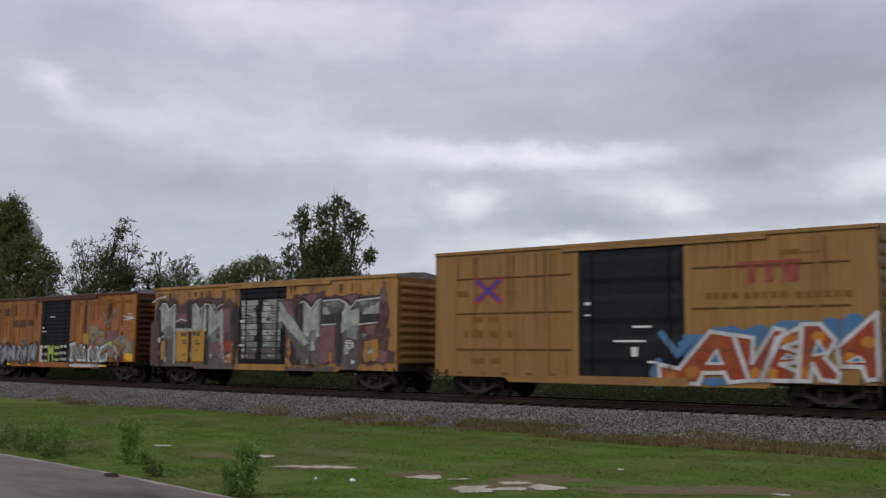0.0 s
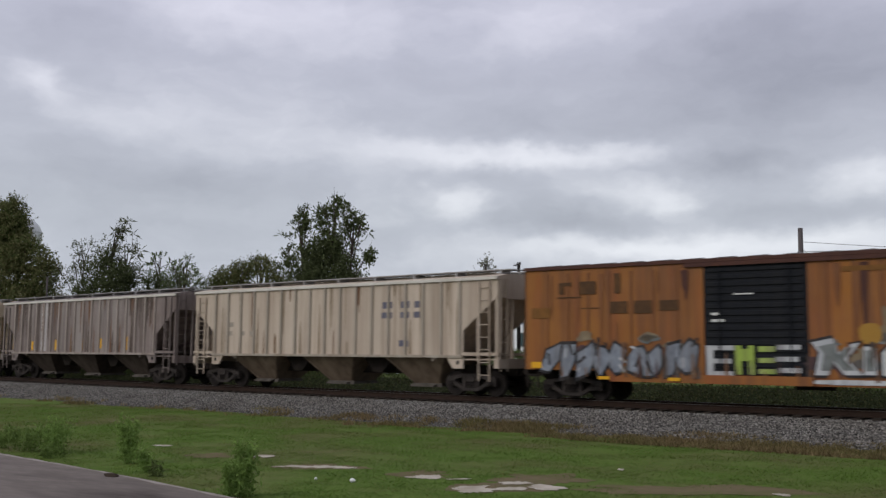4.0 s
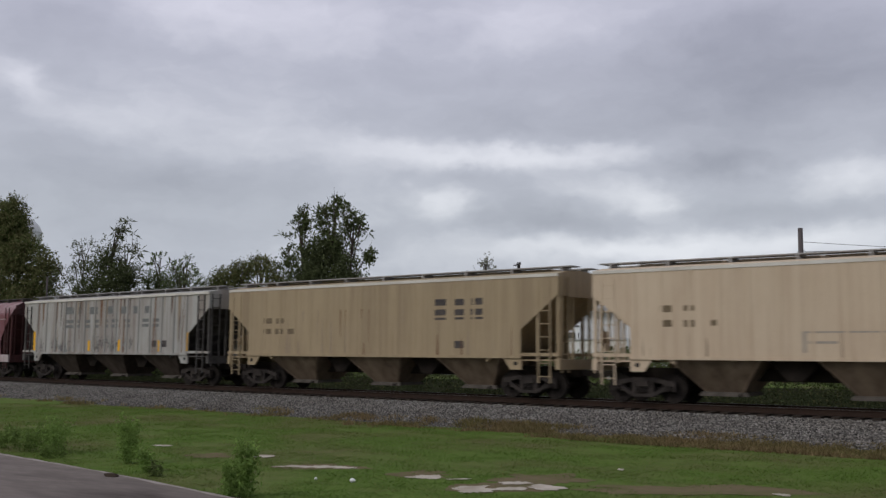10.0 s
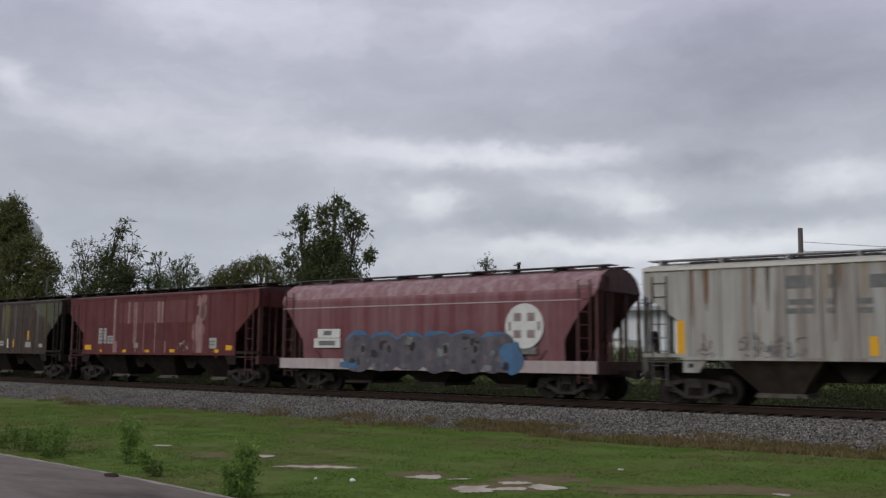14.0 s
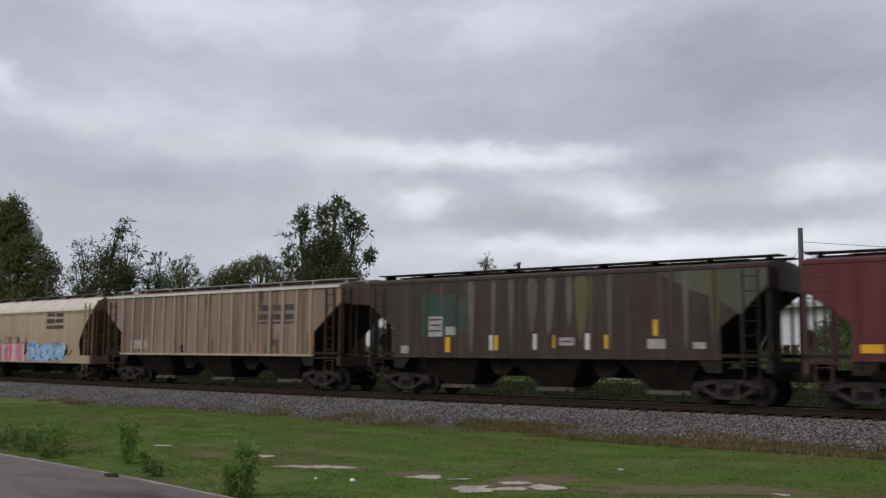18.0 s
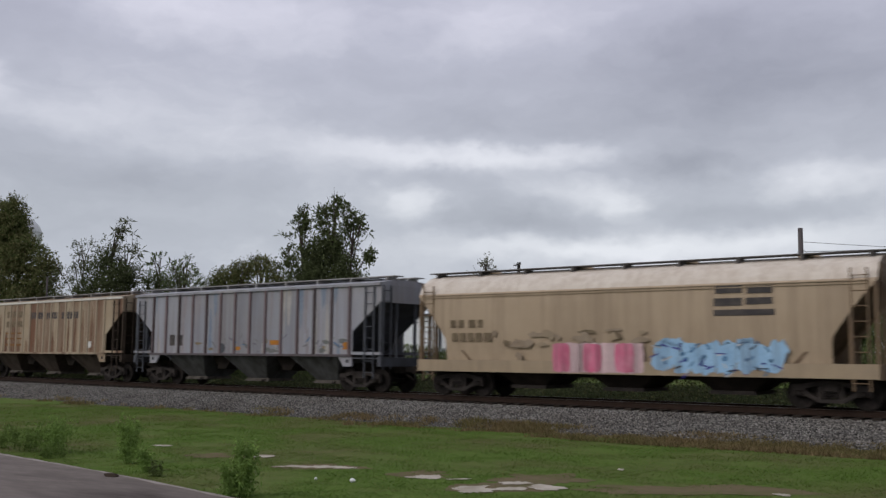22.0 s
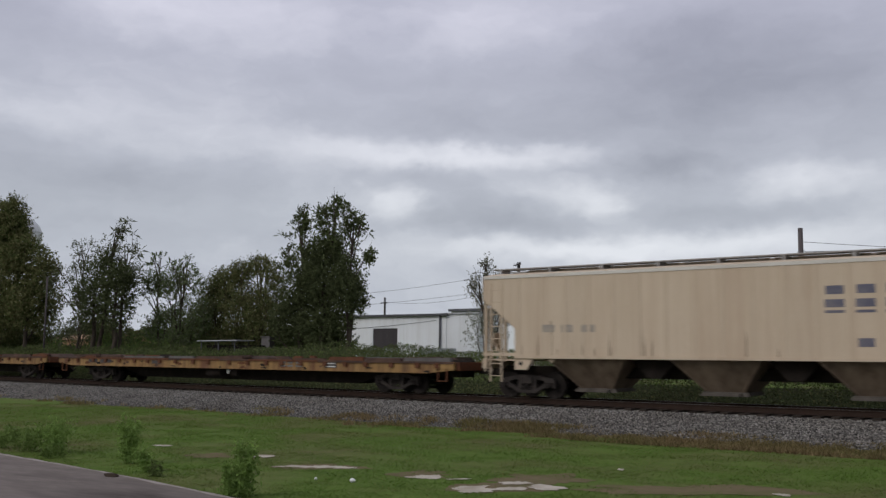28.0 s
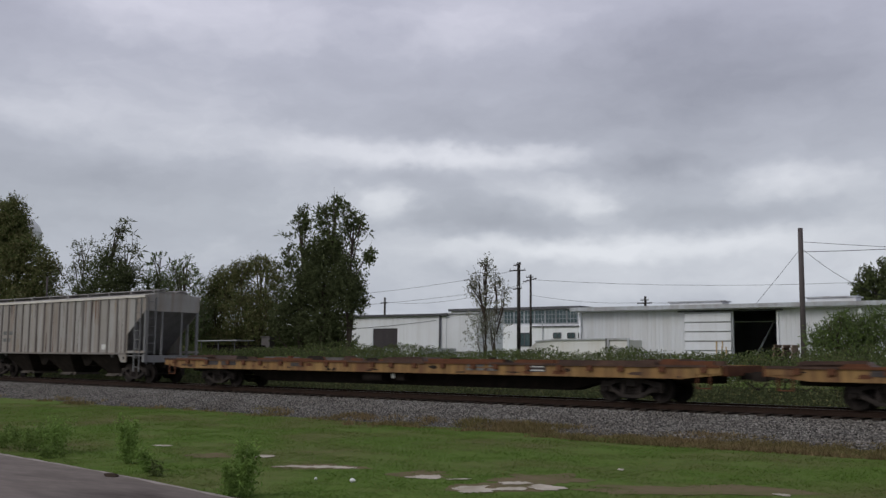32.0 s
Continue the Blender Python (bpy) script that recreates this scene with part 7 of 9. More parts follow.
    # the light on the rounded top is painted in as a paler roof
    car, y, h = round_hopper("tan rounded covered hopper with pink and blue graffiti", -78.84, -62.88, p12, s12, e12, paint("skylit_tan_roof", (0.62, 0.54, 0.46), (0.52, 0.43, 0.35), (0.38, 0.29, 0.22), 0.5, 13.2, streak_scale=4.0))
    emblem(car, [(3.35, 4.22, 2.97, 3.60), (4.32, 5.12, 3.0, 3.54)], m_mark_dark, -1.584, "dark company emblem")
    marking(car, "underline", [(3.34, 5.18, 2.68, 2.86)], m_mark_dark, -1.584)
    marking(car, "stencil", [(-6.5, -6.25, 2.42, 2.7), (-6.15, -5.9, 2.42, 2.7), (-5.7, -5.4, 2.42, 2.7), (-5.3, -5.08, 2.42, 2.7), (-6.43, -6.2, 1.94, 2.24), (-6.1, -5.85, 1.94, 2.24), (-5.75, -5.5, 1.94, 2.24), (-5.4, -5.15, 1.94, 2.24), (-5.05, -4.7, 1.94, 2.24)], m_mark_umber, -1.58)
    bm = bmesh.new()
    for z in (3.50, 3.58):
        box(bm, -h + 0.1, h - 0.3, -1.59, -1.55, z, z + 0.025)
    part("bead_line", bm, s12, car)
    rng = random.Random(121)
    for mt, dx, yy, rs in ((m_sp_pale, 0.0, -1.618, [(-1.55 + i * 0.72, 0.44, 0.48) for i in range(4)]), (m_sp_pink, 0.0, -1.624, [(-1.9 + i * 1.15, 0.33, 0.46) for i in range(3)])):
        bm = bmesh.new()
        for cx, rx, rz in rs:
            blob(bm, cx, 1.40, rx, rz, yy, rng, 24, 0.05, 9.0)
        part("graffiti_coat", bm, mt, car)
    graffiti(car, 1.4, 5.4, 0.95, 1.85, 6, [(m_sp_sky, 1.0)], -1.616, 122, 2.6, 0.2, m_sp_blue, m_sp_sky)
    for k in range(46):
        a, b = rng.uniform(1.5, 5.2), rng.uniform(0.95, 1.9)
        strokes(car, "graffiti_stroke", 0, 0, 1, 1, [(a, b, a + rng.uniform(-0.3, 0.3), b + rng.uniform(-0.16, 0.16))], rng.uniform(0.03, 0.06), rng.choice((m_sp_blue, m_x_blue, m_sp_white, m_sp_black)), -1.628 - 0.0003 * (k % 5))
    for k in range(22):      # old scrubbed-out paint low on the side
        a = rng.uniform(-4.8, 1.4)
        bm = bmesh.new()
        blob(bm, a, rng.uniform(1.35, 2.3) if a < -2.3 else rng.uniform(1.95, 2.35), rng.uniform(0.08, 0.35), rng.uniform(0.05, 0.16), -1.608 - 0.0003 * (k % 6), rng, 10, 0.4)
        part("graffiti_ghost", bm, rng.choice((s12, m_run_tan, m_run_tan, m_mark_umber)), car)
    # blue-grey hopper
    p13 = paint("hopper_blue_grey", (0.270, 0.274, 0.305), (0.305, 0.280, 0.272), (0.16, 0.13, 0.135), 0.5, 14.0, 0.5, spread=0.16, streak2=((0.32, 0.295, 0.285), 0.8, 0.45))
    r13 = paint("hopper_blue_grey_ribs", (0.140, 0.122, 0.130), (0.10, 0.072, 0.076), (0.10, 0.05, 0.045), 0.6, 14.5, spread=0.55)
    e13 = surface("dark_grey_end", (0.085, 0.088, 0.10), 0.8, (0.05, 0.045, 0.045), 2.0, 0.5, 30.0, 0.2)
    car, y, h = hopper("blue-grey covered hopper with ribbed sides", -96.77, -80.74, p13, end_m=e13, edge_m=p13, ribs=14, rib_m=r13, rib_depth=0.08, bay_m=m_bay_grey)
    marking(car, "reflector", [(1.7, 2.4, 1.82, 2.02), (6.0, 6.4, 1.64, 1.92), (-0.6, -0.2, 1.6, 1.75)], m_sp_orange, y)
    bm = bmesh.new()
    rod(bm, (-1.45, y - 0.004, 1.68), (-1.45, y + 0.02, 1.68), 0.22, seg=12)
    part("placard", bm, e13, car)
    marking(car, "stencil", [(-5.26, -4.86, 1.79, 2.29), (-4.71, -4.28, 1.79, 2.28)], m_mark_dark, y)
    rng = random.Random(130)
    for k in range(34):
        a, b = rng.uniform(-2.2, 6.2), rng.uniform(1.52, 2.1)
        strokes(car, "graffiti_stroke", 0, 0, 1, 1, [(a, b, a + rng.uniform(-0.3, 0.3), b + rng.uniform(-0.1, 0.25))], rng.uniform(0.025, 0.06), rng.choice((m_mark_blue, m_mark_grey, m_sp_blue, m_mark_grey)), y - 0.001 - 0.0003 * (k % 4))
    for k in range(9):
        bm = bmesh.new()
        blob(bm, rng.uniform(-6.2, 6.4), rng.uniform(1.55, 2.0), rng.uniform(0.1, 0.3), rng.uniform(0.05, 0.14), y - 0.0025 - 0.0003 * (k % 4), rng, 9, 0.35)
        part("graffiti_dab", bm, rng.choice((m_sp_tan, m_sp_tan, m_mark_grey)), car)
    runs(car, -h + 1.4, h - 1.6, y + 0.003, (m_run_pale, m_run_mauve, m_run_blue), 34, 308, 0.5, width=(0.03, 0.14))
    # rusty hopper with a line of lettering
    p14 = paint("hopper_rust_streaked", (0.37, 0.295, 0.205), (0.28, 0.19, 0.115), (0.115, 0.048, 0.028), 0.85, 15.0, 0.7, 0.7, 1.3, streak2=((0.15, 0.065, 0.034), 0.9, 0.75))
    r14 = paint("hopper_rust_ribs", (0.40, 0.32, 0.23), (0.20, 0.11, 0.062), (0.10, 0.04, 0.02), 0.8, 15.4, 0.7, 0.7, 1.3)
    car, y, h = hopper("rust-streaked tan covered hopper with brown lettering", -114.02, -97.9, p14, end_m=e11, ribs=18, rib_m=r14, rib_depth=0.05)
    emblem(car, [(-3.98, -3.40, 2.82, 3.71), (-3.3, -2.75, 2.82, 3.71), (-2.65, -2.07, 2.82, 3.71)], m_mark_umber, y, "brown company emblem")
    marking(car, "lettering", [(-1.33 + i * 0.25, -1.13 + i * 0.25, 3.24, 3.60) for i in range(6)] + [(0.55 + i * 0.26, 0.75 + i * 0.26, 3.22, 3.57) for i in range(5)] + [(2.17 + i * 0.29, 2.4 + i * 0.29, 3.20, 3.55) for i in range(6)], m_mark_dark, y)
    marking(car, "emblem_lines", [(-4.0, -2.1, 2.45, 2.52), (-4.0, -2.1, 2.15, 2.22), (-4.0, -2.1, 1.8, 1.88)], m_mark_brown, y)
    marking(car, "notice_panel", [(-6.60, -6.32, 1.62, 2.04), (-6.27, -5.59, 1.58, 2.04), (4.77, 5.24, 1.69, 2.0)], m_mark_white, y)
    k14 = paint("rust_wash", (0.115, 0.052, 0.030), (0.20, 0.115, 0.068), (0.30, 0.215, 0.14), 0.75, 15.8, 1.4, 0.8, 5.0)
    rng = random.Random(141)
    step = (2 * h - 1.32 - 1.50 - 0.3) / 17
    for i in range(17):      # brown washes between the ribs, high at the ends and low in the middle
        a, b = -h + 1.32 + 0.15 + i * step + 0.08, -h + 1.32 + 0.15 + (i + 1) * step - 0.08
        for _ in range(2):
            c, w = rng.uniform(a + 0.12, b - 0.12), rng.uniform(0.06, 0.14)
            up = rng.uniform(1.7, 2.6) if 4 < i < 12 else rng.uniform(2.2, 3.9)
            poly(car, "rust_run", [(max(a, c - w), 1.47), (max(a, c - w * 0.9), 1.47 + (up - 1.47) * 0.5), (c - w * 0.3, up), (c + w * 0.3, up - 0.1), (min(b, c + w * 0.9), 1.47 + (up - 1.47) * 0.6), (min(b, c + w), 1.47)], k14, y + 0.003 - 0.0005 * _, 1.0, 0)
    # cream hopper before the flat cars
    p15 = paint("hopper_light_cream", (0.54, 0.43, 0.315), (0.49, 0.38, 0.27), (0.40, 0.29, 0.20), 0.55, 16.0, spread=0.03)
    car, y, h = hopper("light cream covered hopper with blue company emblem", -132.44, -115.85, p15, ribs=16, rib_depth=0.014, bay_m=m_bay_tan)
    emblem(car, [(3.33, 3.86, 2.86, 3.47), (4.16, 4.68, 2.86, 3.48), (4.94, 5.46, 2.87, 3.50)], m_mark_blue, y, "faded blue company emblem")
    marking(car, "underline", [(3.33, 3.86, 2.70, 2.78), (4.16, 4.68, 2.70, 2.78), (4.94, 5.46, 2.70, 2.78), (4.2, 4.62, 1.76, 2.0)], m_mark_blue, y)
    marking(car, "stencil", [(-5.93, -5.41, 2.24, 2.49), (-5.15, -4.72, 2.23, 2.48), (-4.4, -3.9, 2.23, 2.47)], m_mark_pale, y)
    runs(car, -h + 1.4, h - 1.6, y + 0.001, (m_run_tan,), 18, 309, 0.9, high=2.6, width=(0.01, 0.04))
    # two empty flat cars
    for a, b, sd in ((-160.08, -133.63, 161), (-188.2, -161.4, 162)):
        car, y, h = flatcar("long empty yellow flat car streaked with rust", a, b, sd)
        emblem(car, [(4.0, 4.34, 0.93, 1.14), (4.43, 4.76, 0.93, 1.14), (4.94, 5.35, 0.93, 1.14)], m_mark_grey, y, "white company emblem")
        marking(car, "stencil", [(-10.4, -9.6, 0.95, 1.12), (-9.4, -8.4, 0.95, 1.12), (6.64, 7.32, 0.92, 1.14), (-5.0, -4.3, 0.95, 1.1)], m_mark_dark, y - 0.004)
        marking(car, "stencil", [(6.72, 7.24, 0.95, 0.99), (6.72, 7.24, 1.07, 1.11)], m_mark_white, y - 0.008)
    # grey hopper at the end of the clip
    p18 = paint("hopper_light_grey", (0.33, 0.315, 0.295), (0.26, 0.24, 0.22), (0.20, 0.14, 0.10), 0.7, 17.0, streak2=((0.27, 0.24, 0.21), 0.6, 0.9))
    r18 = paint("hopper_light_grey_ribs", (0.20, 0.18, 0.165), (0.2, 0.18, 0.165), (0.16, 0.10, 0.07), 0.4, 17.5)
    e18 = paint("hopper_grey_end", (0.22, 0.215, 0.215), (0.15, 0.145, 0.145), (0.10, 0.085, 0.08), 0.4, 17.7)
    car, y, h = hopper("light grey covered hopper with ribbed sides", -206.9, -190.12, p18, end_m=e18, ribs=18, rib_m=r18, bay_m=m_under)
    marking(car, "stencil", [(-5.9, -5.5, 2.4, 2.6), (-5.2, -4.8, 2.4, 2.6), (-5.9, -5.0, 2.0, 2.2)], m_mark_grey, y)
    marking(car, "notice_panel", [(4.6, 5.0, 1.6, 1.85)], m_mark_white, y)
    runs(car, -h + 1.4, h - 1.6, y + 0.001, (m_run_tan, m_run_rust, m_run_dark), 40, 310, 0.4, width=(0.015, 0.06))


build_train()


# ---- plants ----
m_leaf_dark = surface("dark_leaves", (0.094, 0.110, 0.050), 0.8, (0.064, 0.074, 0.034), 0.6, 0.6, 3.0, 0.0, spread=0.28, islands=True, spec=0.06)
m_leaf_mid = surface("green_leaves", (0.096, 0.122, 0.042), 0.8, (0.070, 0.082, 0.032), 0.6, 0.6, 3.0, 0.0, spread=0.28, islands=True, spec=0.06)
m_leaf_olive = surface("olive_leaves", (0.160, 0.158, 0.070), 0.8, (0.115, 0.105, 0.048), 0.6, 0.6, 3.0, 0.0, spread=0.28, islands=True, spec=0.06)
m_leaf_grey = surface("dusty_leaves", (0.140, 0.150, 0.092), 0.8, (0.095, 0.095, 0.06), 0.6, 0.6, 3.0, 0.0, spread=0.28, islands=True, spec=0.06)
m_leaf_pale = surface("pale_dusty_leaves", (0.255, 0.250, 0.195), 0.8, (0.17, 0.165, 0.12), 0.6, 0.6, 3.0, 0.0, spread=0.28, islands=True, spec=0.06)
m_leaf_bright = surface("fresh_weed_leaves", (0.140, 0.200, 0.055), 0.8, (0.105, 0.15, 0.04), 0.6, 0.6, 3.0, 0.0, spread=0.28, islands=True, spec=0.06)
m_grass_blade = surface("grass_blades", (0.114, 0.184, 0.036), 0.85, (0.155, 0.142, 0.056), 0.30, 0.8, 3.0, 0.0, spread=0.10, islands=True, spec=0.03)
m_dry_blade = surface("dry_weeds", (0.215, 0.160, 0.082), 0.9, (0.160, 0.150, 0.055), 0.35, 0.8, 2.0, 0.0, spread=0.45, islands=True, spec=0.03)
m_straw_blade = surface("straw_blades", (0.172, 0.175, 0.058), 0.9, (0.125, 0.160, 0.040), 0.35, 0.8, 2.0, 0.0, spread=0.15, islands=True, spec=0.03)
m_leaf_weed = surface("soft_green_leaves", (0.125, 0.160, 0.068), 0.8, (0.09, 0.115, 0.048), 0.6, 0.6, 3.0, 0.0, spread=0.28, islands=True, spec=0.06)
# growth by the rails, its colour dulled for the shade of the train
m_leaf_shaded = surface("shaded_bank_grass", (0.050, 0.058, 0.022), 0.9, (0.062, 0.052, 0.026), 0.6, 0.6, 3.0, 0.0, spread=0.25, islands=True, spec=0.02)
m_bark = surface("bark", (0.070, 0.055, 0.042), 0.95, (0.04, 0.03, 0.024), 4.0, 0.6, 30.0, 0.5)

for leafy, share in ((m_leaf_dark, 0.25), (m_leaf_mid, 0.3), (m_leaf_olive, 0.25), (m_leaf_grey, 0.35), (m_leaf_pale, 0.35), (m_leaf_bright, 0.35), (m_grass_blade, 0.5), (m_dry_blade, 0.45), (m_straw_blade, 0.5), (m_leaf_weed, 0.35), (m_leaf_shaded, 0.2)):
    translucent(leafy, share)


def leaf_cloud(name, c, size, material, parent=None, rng=None, slim=0.45, lift=0.0):
    """Small diamond leaves at the points c."""
    n = len(c)
    u = rng.normal(size=(n, 3)) + np.array([0, 0, lift])
    u /= np.linalg.norm(u, axis=1)[:, None]
    w = np.cross(u, rng.normal(size=(n, 3)))
    w /= np.linalg.norm(w, axis=1)[:, None]
    s = (size * rng.uniform(0.6, 1.4, n))[:, None]
    v = np.stack([c - u * s * 0.5, c + w * s * slim * 0.5, c + u * s * 0.5, c - w * s * slim * 0.5], 1).reshape(-1, 3)
    f = np.arange(4 * n).reshape(-1, 4)
    return flat_mesh(name, v.tolist(), f.tolist(), material, parent)


def crown_points(clusters, y, density, rng, gap=0.0, scale=0.9):
    """Leaves along many short twigs that spring from uneven clumps; gap above 0 opens holes."""
    out = []
    for x, z, rx, rz in clusters:
        n = int(density * max(0.22, rx * rz) * 0.42) + 6
        d = rng.normal(size=(n, 3))
        d /= np.linalg.norm(d, axis=1)[:, None]
        r = rng.uniform(0.10, 1.0, n)[:, None] ** 0.62
        ry = 0.5 * (rx + rz) * 0.8
        foot = d * r * np.array([rx, ry, rz]) * 0.92 + np.array([x, y, z])
        keep = np.array([noise.noise((q[0] * scale, q[1] * scale, q[2] * scale)) + 0.45 * noise.noise((q[0] * 2.4, q[1] * 2.4, q[2] * 2.4)) > gap - 0.35 for q in foot])
        foot, d = foot[keep], d[keep]
        way = d + np.array([0, 0, 0.55]) + rng.normal(0, 0.35, d.shape)
        way /= np.linalg.norm(way, axis=1)[:, None]
        ln = rng.uniform(0.25, 0.75, len(foot)) * min(1.0, 0.45 + 0.4 * max(rx, rz))
        for k in range(9):
            out.append(foot + way * (ln * (k + 0.5) / 9)[:, None] + rng.normal(0, 0.05, foot.shape))
    return np.concatenate(out)


def tree(label, y, clusters, trunks, material, density, leaf, gap, seed, second=None, slim=0.45, name="tree", category="tree", limbs=26, ground=0.15, sprays=(), spray=0.7):
    """trunks: (x at the foot, x at the head, z of the head, radius)."""
    rng = np.random.default_rng(seed)
    rnd = random.Random(seed)
    t = thing(name, pose(0, 0, 0), label, category)
    for x0, x1, z1, r in trunks:
        bm = bmesh.new()
        pts = [Vector((x0 + (x1 - x0) * k / 5 + rnd.uniform(-0.1, 0.1), y + rnd.uniform(-0.12, 0.12), ground - 0.1 + (z1 - ground) * k / 5)) for k in range(6)]
        for k in range(5):
            rod(bm, pts[k], pts[k + 1], r * (1 - k * 0.16), r * (1 - (k + 1) * 0.16), 8, k in (0, 4))
        part("trunk", bm, m_bark, t)
    for k in range(limbs):
        bm = bmesh.new()
        x, z, rx, rz = clusters[k % len(clusters)]
        tx = min(trunks, key=lambda q: abs(q[1] - x))
        zf = min(tx[2] * 0.95, max(ground + 0.5, z - rz - rnd.uniform(0.2, 1.6)))
        kf = min(1.0, (zf - ground) / max(0.1, tx[2] - ground))
        p = Vector((tx[0] + (tx[1] - tx[0]) * kf, y, zf))
        q = Vector((x + rnd.uniform(-0.7, 0.7) * rx, y + rnd.uniform(-0.6, 0.6) * rx, z + rnd.uniform(-0.2, 0.9) * rz))
        m = p.lerp(q, 0.55) + Vector((rnd.uniform(-0.2, 0.2), rnd.uniform(-0.2, 0.2), rnd.uniform(0.0, 0.25)))
        rod(bm, p, m, 0.045, 0.03, 5, False), rod(bm, m, q, 0.03, 0.010, 5, False)
        for _ in range(2):
            e = q + Vector((rnd.uniform(-0.5, 0.5), rnd.uniform(-0.4, 0.4), rnd.uniform(0.0, 0.7))) * 0.9
            rod(bm, m.lerp(q, rnd.uniform(0.2, 0.9)), e, 0.016, 0.006, 4, False)
        part("limb", bm, m_bark, t)
    for x, z in sprays:        # a tuft of long leaves at the end of a shoot
        n = 13
        way = rng.normal(size=(n, 3)) + np.array([0.0, 0.0, 0.25])
        way /= np.linalg.norm(way, axis=1)[:, None]
        foot = np.array([x, y + rng.uniform(-0.3, 0.3), z - spray * 0.35])
        ln = spray * rng.uniform(0.55, 1.1, n)
        side = np.cross(way, rng.normal(size=(n, 3)))
        side /= np.linalg.norm(side, axis=1)[:, None]
        p0, p2 = foot + way * 0.08, foot + way * ln[:, None] - np.array([0, 0, 0.12]) * ln[:, None]
        mid = foot + way * (ln * 0.55)[:, None]
        w = side * (0.10 * ln)[:, None]
        v = np.stack([p0, mid + w, p2, mid - w], 1).reshape(-1, 3)
        flat_mesh("leaf_tuft", v.tolist(), np.arange(4 * n).reshape(-1, 4).tolist(), material, t)
        bm = bmesh.new()
        near = min(clusters, key=lambda q: abs(q[0] - x) + abs(q[1] - z))
        rod(bm, (near[0] + 0.3 * (x - near[0]), y, near[1] - 0.2), (x, y, z - spray * 0.3), 0.02, 0.01, 4, False)
        part("shoot", bm, m_bark, t)
    pts = crown_points(clusters, y, density, rng, gap)
    if second:
        k = rng.random(len(pts)) < 0.35
        leaf_cloud("crown", pts[~k], leaf, material, t, rng, slim, 0.3)
        leaf_cloud("crown", pts[k], leaf, second, t, rng, slim, 0.3)
    else:
        leaf_cloud("crown", pts, leaf, material, t, rng, slim, 0.3)
    return t


tree("large dense olive-green tree beside the railway", 40, [(-72.03, 10.0, 3.86, 3.3), (-68.3, 11.1, 1.4, 1.75), (-68.4, 9.6, 1.4, 2.2), (-66.55, 7.69, 1.84, 2.46), (-63.6, 7.1, 0.8, 1.4), (-64.84, 4.78, 2.2, 2.01), (-72.36, 4.96, 3.85, 2.99), (-68.4, 4.04, 2.48, 1.65)],
     [(-69.5, -69.8, 9.5, 0.35), (-65.5, -65.8, 6.5, 0.2)], m_leaf_olive, 620, 0.19, -0.16, 41, m_leaf_mid)
tree("tall thin tree with vine-covered trunks", 40, [(-55.3, 9.3, 0.35, 0.4), (-59.07, 8.11, 1.23, 1.1), (-56.87, 8.19, 0.68, 0.94), (-55.6, 7.55, 0.8, 1.3), (-53.86, 8.2, 0.66, 0.45), (-59.56, 6.2, 1.08, 1.4), (-53.91, 6.36, 0.73, 1.0), (-60.74, 4.69, 0.97, 1.4), (-60.6, 2.9, 1.2, 1.3), (-58.6, 3.4, 0.9, 1.7), (-62.3, 6.4, 0.8, 1.2)],
     [(-57.2, -55.6, 9.8, 0.16), (-54.9, -54.6, 8.6, 0.14), (-59.3, -59.2, 7.6, 0.1)], m_leaf_grey, 300, 0.15, 0.24, 42, m_leaf_dark, 0.4,
     sprays=[(-56.03, 9.66), (-55.34, 10.25), (-54.47, 10.22), (-53.98, 9.34), (-55.01, 9.68), (-55.55, 9.08), (-53.2, 8.22), (-53.75, 7.98)], spray=0.62)
tree("thick vine hanging over two dead trunks", 39.6, [(-57.28, 5.0, 0.95, 2.5), (-54.84, 5.0, 1.0, 2.5), (-56.0, 6.8, 0.6, 1.3), (-54.0, 6.3, 0.6, 0.7)], [(-57.2, -57.1, 6.5, 0.2), (-54.9, -54.8, 6.2, 0.2)], m_leaf_dark, 620, 0.14, -0.2, 43, None, 0.6, "vine", "vine", 8)
tree("slender young tree with sparse green leaves", 42, [(-53.78, 7.3, 0.6, 0.83), (-52.28, 6.44, 0.75, 1.04), (-50.91, 7.0, 0.45, 0.81), (-54.27, 5.76, 0.9, 1.4), (-51.89, 4.58, 1.2, 1.7), (-50.03, 5.8, 0.7, 1.0), (-53.23, 3.12, 1.4, 1.11), (-51.0, 2.7, 1.4, 1.3), (-49.6, 3.7, 0.9, 1.5)],
     [(-53.2, -53.7, 7.8, 0.09), (-51.6, -51.0, 7.4, 0.08)], m_leaf_weed, 500, 0.17, 0.12, 44, m_leaf_grey, 0.35,
     sprays=[(-53.68, 8.0), (-54.37, 7.8), (-54.78, 7.5), (-52.66, 7.5), (-52.12, 7.55), (-51.02, 7.4), (-50.45, 6.9), (-53.47, 7.05), (-51.66, 6.8), (-49.89, 6.27), (-55.13, 6.3), (-52.73, 6.3), (-53.84, 6.16), (-50.94, 6.05)], spray=0.6)
